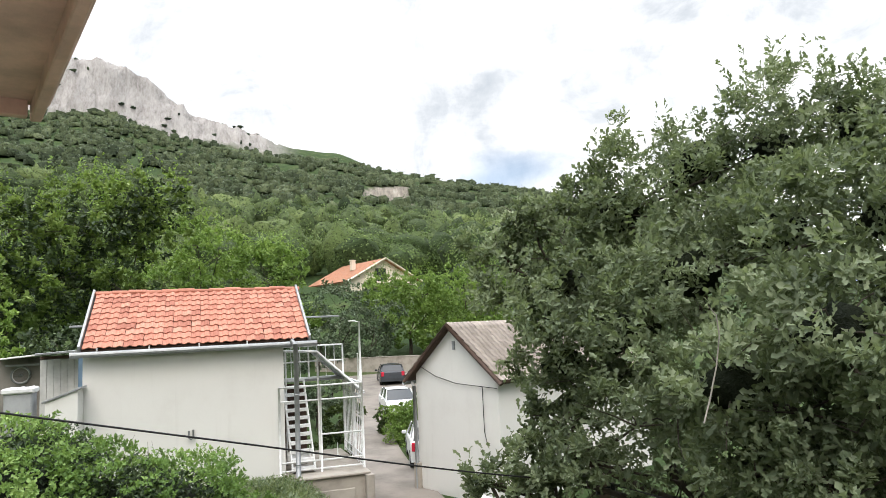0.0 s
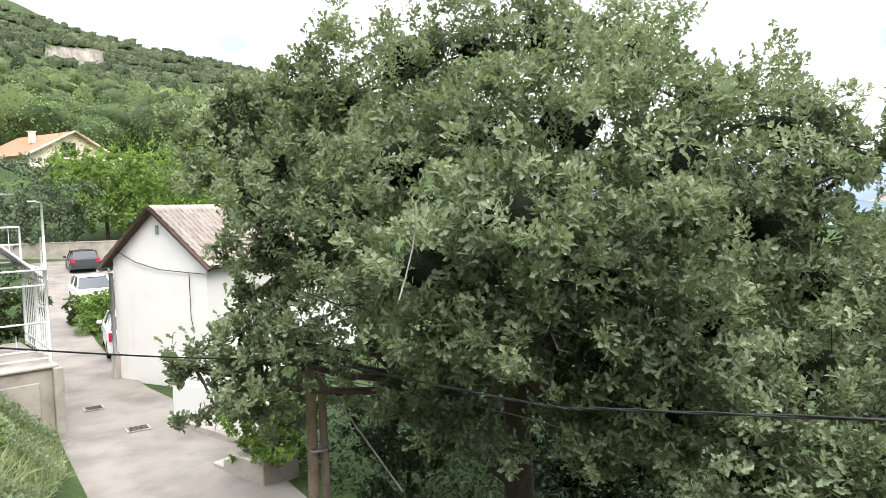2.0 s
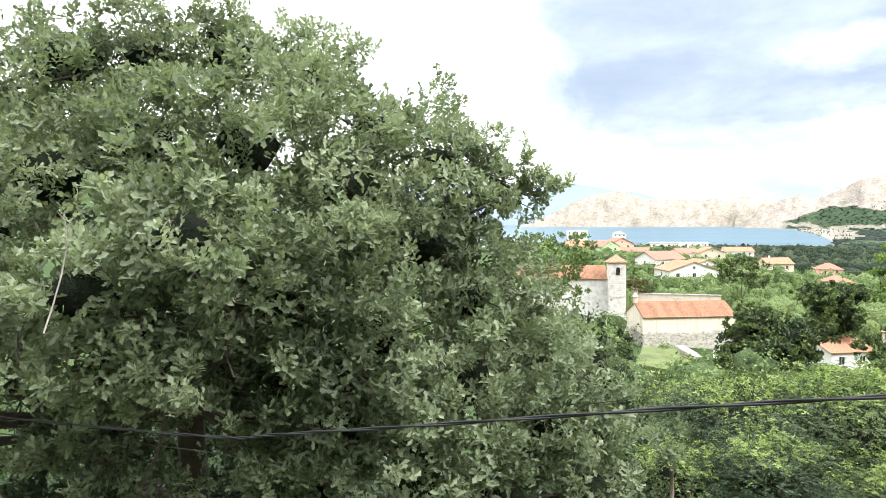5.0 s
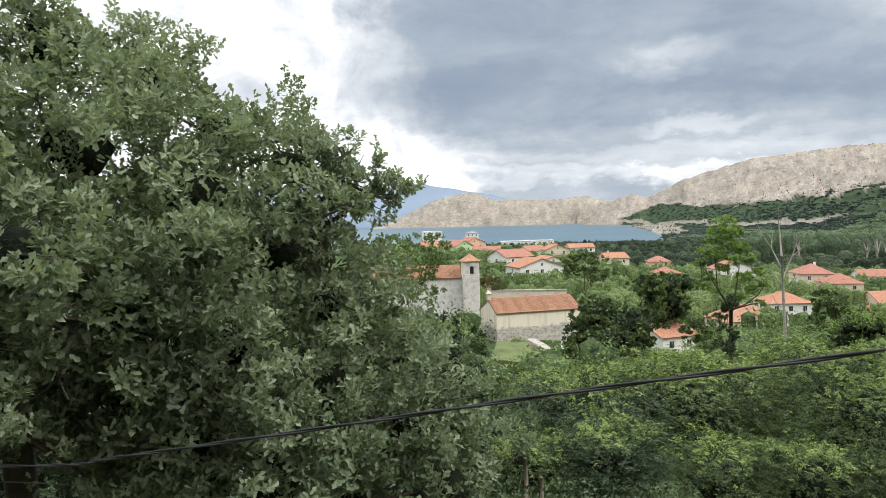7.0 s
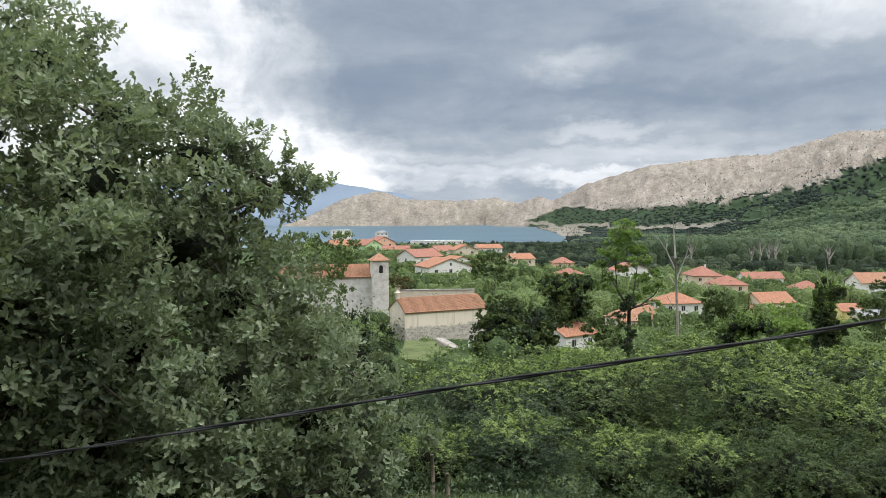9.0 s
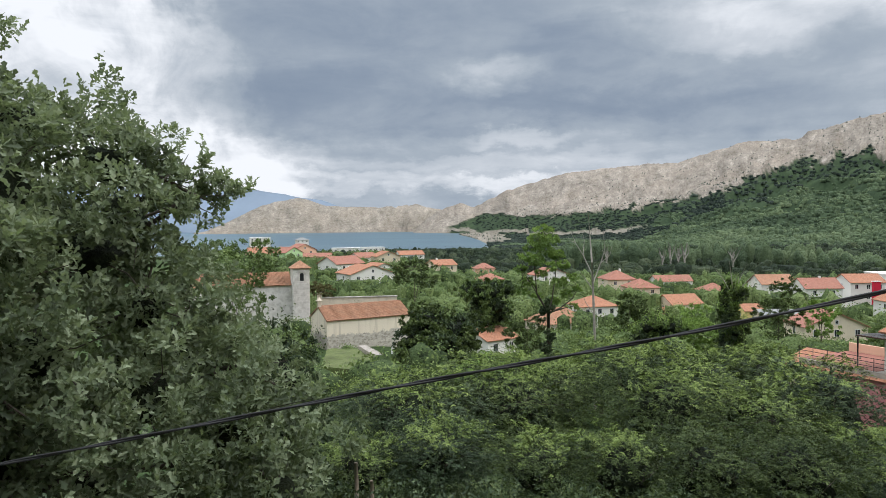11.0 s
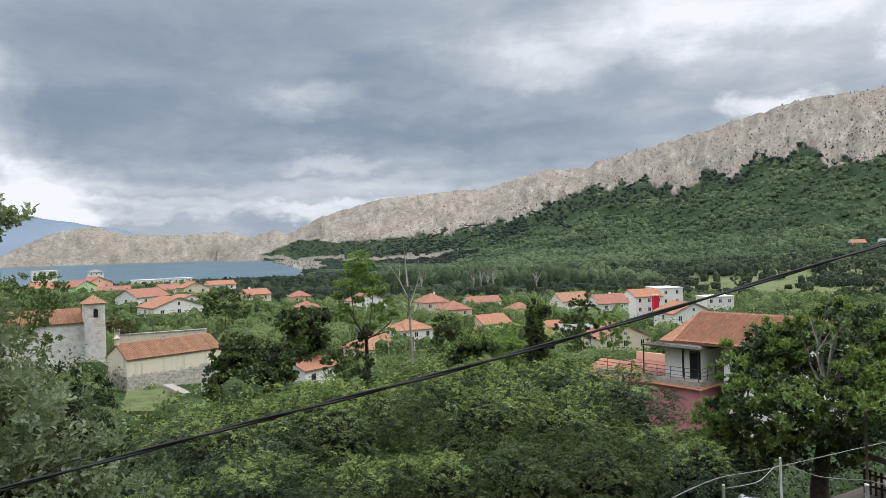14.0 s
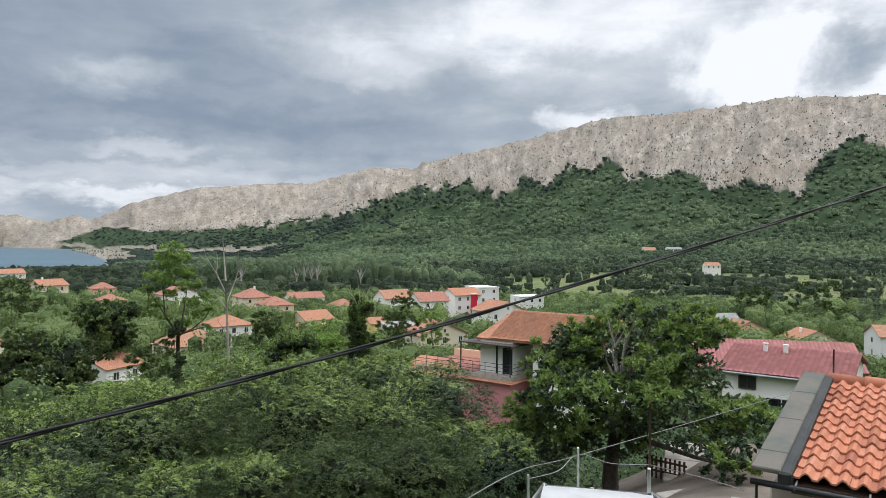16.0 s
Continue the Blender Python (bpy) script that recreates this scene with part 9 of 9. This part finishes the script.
def build_grass():
    rng = NR(91)
    n = 64000
    az = np.concatenate([rng.uniform(-26, -3.5, n // 2), rng.uniform(55, 112, n // 4), rng.uniform(-6, 3, n // 4)])
    d = np.concatenate([rng.uniform(9.0, 17.5, n // 2), rng.uniform(10, 24, n // 4), rng.uniform(24, 46, n // 4)])
    x, y = np.sin(np.radians(az)) * d, np.cos(np.radians(az)) * d
    z = ground(az, d)[0]
    left = np.interp(y, [14, 17.5, 25, 33, 44], [-1.6, -2.15, -3.3, -4.7, -5.8])
    right = np.interp(y, [14, 17.5, 25, 33, 44], [0.85, 0.05, -1.35, -2.75, -3.4])
    keep = (x < left - 0.05) | (x > right + 0.05) | (az > 50)
    at = np.stack([x, y, z - 0.02], 1)[keep]
    way = rng.normal(0, 0.7, (len(at), 3)) + [0, 0, 1.0]
    tuft = 0.5 + fbm(at[:, 0] / 0.5 + 50, at[:, 1] / 0.5 + 50, 3)
    size = (0.10 + 0.26 * rng.rand(len(at)) ** 2) * tuft * np.where(np.hypot(at[:, 0], at[:, 1]) > 22, 0.7, 1.0)
    ob = leaves("grass", at, way, size, GRASS, None, rng, "grass", 0.1)
    tagged(ob, "long uneven grass on the bank and verges", "grass", "", "stuff")
    # broad-leaved weeds between the blades
    pick = at[(at[:, 0] < 0) & (at[:, 1] < 18) & (rng.rand(len(at)) < 0.75)]
    pick = pick[fbm(pick[:, 0] / 0.9 + 20, pick[:, 1] / 0.9 + 70, 3) > 0.45]
    weeds = leaves("bank_weeds", pick + np.stack([0 * pick[:, 0], 0 * pick[:, 0], 0.06 + 0.22 * rng.rand(len(pick))], 1), rng.normal(0, 1, pick.shape) + [0, 0, 0.3], 0.05 + 0.06 * rng.rand(len(pick)), OAK_LEAF, None, rng)
    tagged(weeds, "pale grey-green weeds on the bank beside the lane", "weeds", "", "stuff")


def build_undergrowth():
    rng = NR(92)
    n = 34000
    az, d = rng.uniform(9, 64, n), rng.uniform(8.0, 27.0, n)
    at = np.stack([np.sin(np.radians(az)) * d, np.cos(np.radians(az)) * d, ground(az, d)[0] + rng.rand(n) ** 2 * 0.7], 1)
    keep = (at[:, 0] > np.interp(at[:, 1], [8, 14, 17.5], [3.0, 2.0, 1.6])) & ((d < 17) | (az > 22))
    at = at[keep]
    ob = leaves("undergrowth", at, rng.normal(0, 1, at.shape) + [0, 0, 0.4], (0.06 + 0.08 * rng.rand(len(at))) * np.clip(np.hypot(at[:, 0], at[:, 1]) / 12, 1, 2), DARK_LEAF, None, rng)
    tagged(ob, "low dark weeds and saplings under the oak", "undergrowth", "", "stuff")
    n = 26000
    az, d = rng.uniform(60, 138, n), rng.uniform(13.0, 40.0, n)
    at = np.stack([np.sin(np.radians(az)) * d, np.cos(np.radians(az)) * d, ground(az, d)[0] + rng.rand(n) ** 2 * 0.7], 1)
    keep = (az < 104) | (d > 18)
    keep &= ~((at[:, 0] > 14.4) & (at[:, 0] < 25) & (at[:, 1] < -8.5) & (at[:, 1] > -17.5))
    at = at[keep]
    ob = leaves("slope_weeds", at, rng.normal(0, 1, at.shape) + [0, 0, 0.5], (0.05 + 0.07 * rng.rand(len(at))) * np.clip(np.hypot(at[:, 0], at[:, 1]) / 14, 1, 2.4), DARK_LEAF, None, rng)
    tagged(ob, "dark weeds and brambles on the slope", "undergrowth", "", "stuff")


build_ivy()
build_grass()
build_undergrowth()


def dome(rings):
    """Half a ball of triangles, its rim drawn in under it."""
    pts, tris = [], []
    index = {}

    def at(p):
        key = tuple(round(c, 4) for c in p)
        if key not in index:
            index[key] = len(pts)
            pts.append(np.array(p) / np.linalg.norm(p))
        return index[key]

    def split(a, b, c, depth):
        if depth == 0:
            tris.append((at(a), at(b), at(c)))
            return
        ab, bc, ca = (np.array(a) + b) / 2, (np.array(b) + c) / 2, (np.array(c) + a) / 2
        for f in ((a, ab, ca), (ab, b, bc), (ca, bc, c), (ab, bc, ca)):
            split(*[tuple(v) for v in f], depth - 1)

    sides = [(1, 0, 0), (0, 1, 0), (-1, 0, 0), (0, -1, 0)]
    for k in range(4):
        split(sides[k], sides[(k + 1) % 4], (0, 0, 1), rings)
    pts = np.array(pts)
    rim = pts[:, 2] < 0.01
    pts[rim] = pts[rim] * [0.55, 0.55, 1] + [0, 0, -0.7]
    return pts, np.array(tris)


def woods(name, label, az, d, radius, height, mat, seed, rings=1, per=0, leaf=1.0, leaf_mat=None, clear=True, bare_ok=False, sink=0.0):
    """Many crowns in one object: lumpy rounded heads on the slope, with leaf clumps over them where they are near."""
    rng = NR(seed)
    z, bare = ground(az, d)
    keep = bare > 0.6 if bare_ok else bare < 0.45
    if clear:
        for h_az, h_d, half, low in TOWN:
            front = (np.abs(az - h_az) < half + np.degrees(radius / d) * 0.8) & (d < h_d + 6) & (d > 0.25 * h_d)
            room = EYE_Z + d * np.tan(np.radians(low + 0.4)) - z
            height = np.where(front, np.minimum(height, room), height)
            radius = np.where(front, np.minimum(radius, np.maximum(room, 0.8)), radius)
            keep &= ~(front & (room < 0.9))
            keep &= ~((np.abs(az - h_az) < half + np.degrees(radius / d)) & (np.abs(d - h_d) < 9))
    az, d, radius, height, z = az[keep], d[keep], radius[keep], height[keep], z[keep]
    count = len(az)
    pts, tris = dome(rings)
    spin = rng.rand(count) * 6.28
    c, s = np.cos(spin)[:, None], np.sin(spin)[:, None]
    unit = np.stack([pts[None, :, 0] * c - pts[None, :, 1] * s, pts[None, :, 0] * s + pts[None, :, 1] * c, np.repeat(pts[None, :, 2], count, 0)], -1)
    phase = rng.rand(count, 1, 3) * 6.28
    lump = 1 + 0.16 * np.sin(unit[:, :, :1] * 4.0 + phase[:, :, :1]) + 0.16 * np.sin(unit[:, :, 1:2] * 4.5 + phase[:, :, 1:2]) + rng.normal(0, 0.12, (count, len(pts), 1))
    half = height * 0.6
    stretch = np.stack([radius, radius, half], 1)[:, None, :]
    centre = np.stack([np.sin(np.radians(az)) * d, np.cos(np.radians(az)) * d, z + height - half - sink], 1)
    verts = centre[:, None, :] + unit * lump * stretch * (0.8 if per else 1.0)
    faces = (tris[None, :, :] + np.arange(count)[:, None, None] * len(pts)).reshape(-1, 3)
    root = thing(name, Matrix(), label, "woods", "", "stuff")
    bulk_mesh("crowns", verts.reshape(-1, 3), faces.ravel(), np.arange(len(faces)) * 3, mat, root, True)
    if per:
        way = rng.normal(0, 1, (count, per, 3))
        way[:, :, 2] = np.abs(way[:, :, 2]) * 1.1 - 0.25
        way /= np.linalg.norm(way, axis=2, keepdims=True)
        lump = 1 + 0.16 * np.sin(way[:, :, :1] * 4.0 + phase[:, :, :1]) + 0.16 * np.sin(way[:, :, 1:2] * 4.5 + phase[:, :, 1:2])
        at = centre[:, None, :] + way * lump * (0.86 + 0.22 * rng.rand(count, per, 1)) * stretch
        flat_way = way.reshape(-1, 3)
        out = np.cross(flat_way, rng.normal(0, 1, flat_way.shape)) + flat_way * 0.4
        size = (leaf * (radius / radius.mean())[:, None] ** 0.5 * (0.6 + 0.7 * rng.rand(count, per))).ravel()
        leaves("leaves", at.reshape(-1, 3), out, size, leaf_mat or WOOD_FAR, root, rng, "plain", 0.15, flat_way * 1.5)
    return root


def scatter(az0, az1, d0, d1, spacing, seed):
    rng = NR(seed)
    area = math.radians(az1 - az0) * (d1 * d1 - d0 * d0) / 2
    n = int(area / spacing ** 2)
    return rng.uniform(az0, az1, n), np.sqrt(rng.uniform(d0 * d0, d1 * d1, n)), rng


def even(az0, az1, d0, d1, step, seed):
    """Places whose spacing grows with the distance."""
    rng = NR(seed)
    n = int(math.radians(az1 - az0) * math.log(d1 / d0) / step ** 2)
    return rng.uniform(az0, az1, n), d0 * (d1 / d0) ** rng.rand(n), rng


def plant_woods():
    az, d, rng = scatter(-46, 12, 68, 150, 7.4, 101)
    keep = (d > 95) | (np.abs(az + 5) > 5.5)
    az, d = az[keep], d[keep]
    woods("near_woods", "mixed green woods on the near slope", az, d, 3.2 + 3.4 * rng.rand(len(az)), 6 + 4.5 * rng.rand(len(az)), CROWN_NEAR, 1, 2, 520, 0.40)
    az, d, rng = scatter(-46, 16, 150, 330, 8.2, 102)
    woods("hill_woods", "mixed green woods on the hillside", az, d, 3.0 + 5.2 * rng.rand(len(az)) ** 1.5, 5.0 + 6.5 * rng.rand(len(az)), CROWN_HILL, 2, 2, 66, 0.72)
    az, d, rng = scatter(-46, 24, 330, 700, 9.2, 103)
    woods("upper_woods", "low scrub woods under the cliffs", az, d, 4.0 + 5.5 * rng.rand(len(az)) ** 2, 3.5 + 3.0 * rng.rand(len(az)), CROWN_DRY, 3, 1, 8, 1.2, OLIVE_LEAF)
    az, d, rng = scatter(54, 142, 58, 130, 5.6, 104)
    woods("slope_woods", "green trees between the gardens", az, d, 2.0 + 1.8 * rng.rand(len(az)), 3.2 + 2.4 * rng.rand(len(az)), CROWN_TOWN, 4, 2, 320, 0.31, TOWN_LEAF)
    az, d, rng = scatter(54, 142, 130, 330, 4.7, 105)
    woods("town_trees", "green trees between the town houses", az, d, 2.2 + 2.2 * rng.rand(len(az)), 3.8 + 3.2 * rng.rand(len(az)), CROWN_TOWN, 5, 1, 46, 0.50, TOWN_LEAF)
    # trees in the gardens of the houses, as high as the walls that they hide
    rng = NR(110)
    rows = [(h_az + half * rng.uniform(-1.25, 1.25), h_d * rng.uniform(0.86, 0.95), low + 0.42 - rng.rand() * 0.6) for h_az, h_d, half, low in TOWN if 125 < h_d < 560 for _ in range(13)]
    az, d, low = np.array(rows).T
    height = np.clip(EYE_Z + d * np.tan(np.radians(low)) - ground(az, d)[0], 1.5, 10)
    woods("garden_trees", "dark green garden trees before the town houses", az, d, 1.2 + 0.26 * height, height, CROWN_TOWN, 10, 1, 40, 0.55, TOWN_LEAF, clear=False)
    az, d, rng = scatter(54, 145, 330, 760, 8.0, 106)
    field = (az + 9 * (fbm(d / 40.0, az / 6.0, 3) - 0.5) > 108) & (d > 345) & (d < 640) & (fbm(az / 3.0, d / 60.0, 3) > 0.36) & (rng.rand(len(az)) < 0.9)
    az, d = az[~field], d[~field]
    woods("valley_woods", "dark wooded belt across the valley", az, d, 3.5 + 3.5 * rng.rand(len(az)), (4.5 + 4.5 * rng.rand(len(az)) ** 2) * np.where((az > 106) & (d < 460), 0.7, 1.0), CROWN_VALLEY, 6, 1, 14, 0.9, VALLEY_LEAF)
    # the belt of tall old trees across the valley, some of them bare
    az, d, rng = scatter(78, 106, 420, 500, 9.5, 111)
    tall = (11 + 8 * rng.rand(len(az))) * smooth(77, 84, az) * (0.55 + 0.45 * smooth(106, 99, az))
    woods("tree_belt", "tall rounded green trees in a belt across the valley", az, d, 3.6 + 2.6 * rng.rand(len(az)), tall, CROWN_RIDGE, 11, 2, 90, 0.85, BELT_LEAF, clear=False)
    # oaks and pines on the lower slopes of the ridge
    az, d, rng = even(72, 142, 640, 3600, 0.0076, 107)
    wide = np.clip(d * 0.0041, 2.8, 6.6) * (0.6 + 0.8 * rng.rand(len(az)))
    below = np.interp(az, LINE_AZ, LINE_EL) - np.degrees(np.arctan((ground(az, d)[0] - EYE_Z) / d))
    pine = (fbm(az / 4.0 + 31, d / 300.0 + 5, 4) - 0.5) * 4.0 + np.interp(az, [80, 95, 112, 125], [3.0, 2.2, 1.5, 1.0]) > below
    for name, label, mat, pick in (("pine_woods", "dark pine woods on the ridge", CROWN_PINE, pine), ("ridge_woods", "green oak woods on the lower slopes of the ridge", CROWN_RIDGE, ~pine)):
        for close in (True, False):
            here = pick & ((d < 1150) == close)
            woods(name, label, az[here], d[here], wide[here], np.minimum(wide[here] * (1.1 if close else 0.8), np.where(az[here] < 92, 3.5, 7.0)), mat, 7, 1)
    # single bushes on the bare rock, thicker towards the woods
    az, d, rng = even(74, 146, 1000, 2900, 0.0062, 108)
    z = ground(az, d)[0]
    over = np.degrees(np.arctan((z - EYE_Z) / d)) - np.interp(az, LINE_AZ, LINE_EL)
    pick = rng.rand(len(az)) < 0.05 + 0.20 * smooth(103, 116, az) + 0.75 * np.exp(-np.abs(over) / 0.9) * (fbm(az / 0.9, d / 70.0, 3) > 0.48)
    woods("ridge_scrub", "dark scrub bushes on bare rock", az[pick], d[pick], 2.2 + 4.2 * rng.rand(pick.sum()) ** 3, 3.0 + 2.6 * rng.rand(pick.sum()), CROWN_PINE, 8, 0, clear=False, bare_ok=True)
    az, d, rng = scatter(-40, -14, 705, 780, 27, 109)
    woods("cliff_scrub", "dark scrub bushes on the pale cliff", az, d, 1.5 + 4.0 * rng.rand(len(az)) ** 2, 2 + 3 * rng.rand(len(az)), CROWN_VALLEY, 9, 2, 12, 0.8, DARK_LEAF, clear=False, bare_ok=True)


plant_woods()


def build_bare_tree(az, d, tall, seed):
    """A dead tree: a pale trunk and a few forked limbs."""
    rng = NR(seed)
    at = polar(az, d)
    foot = ground_z(at.x, at.y)
    root = thing("bare_tree", pose(at.x, at.y, foot), "dead pale grey tree without leaves in the green belt", "tree", "bare trees")
    tips = [Vector((rng.normal(0, 0.10), rng.normal(0, 0.10), 0.75 + 0.25 * rng.rand())) * tall for _ in range(6)]
    lines = [([(0, 0, -0.3), (0.1, 0, tall * 0.3), (0, 0.1, tall * 0.55)], [0.6, 0.5, 0.4])]
    for k, tip in enumerate(tips):
        low = Vector((0, 0.05, tall * (0.3 + 0.05 * k)))
        lines.append(([low, low.lerp(tip, 0.5) + Vector((rng.normal(0, 0.4), rng.normal(0, 0.4), 0)), tip], [0.36, 0.26, 0.12]))
    tubes("trunk", lines, BARE_WOOD, root, "", 5)


for spot, (az, tall) in enumerate([(91.3, 15.0), (91.9, 18.0), (92.5, 17.0), (92.95, 18.5), (87.0, 15.0), (96.4, 16.0)]):
    build_bare_tree(az, 408, tall, 300 + spot)
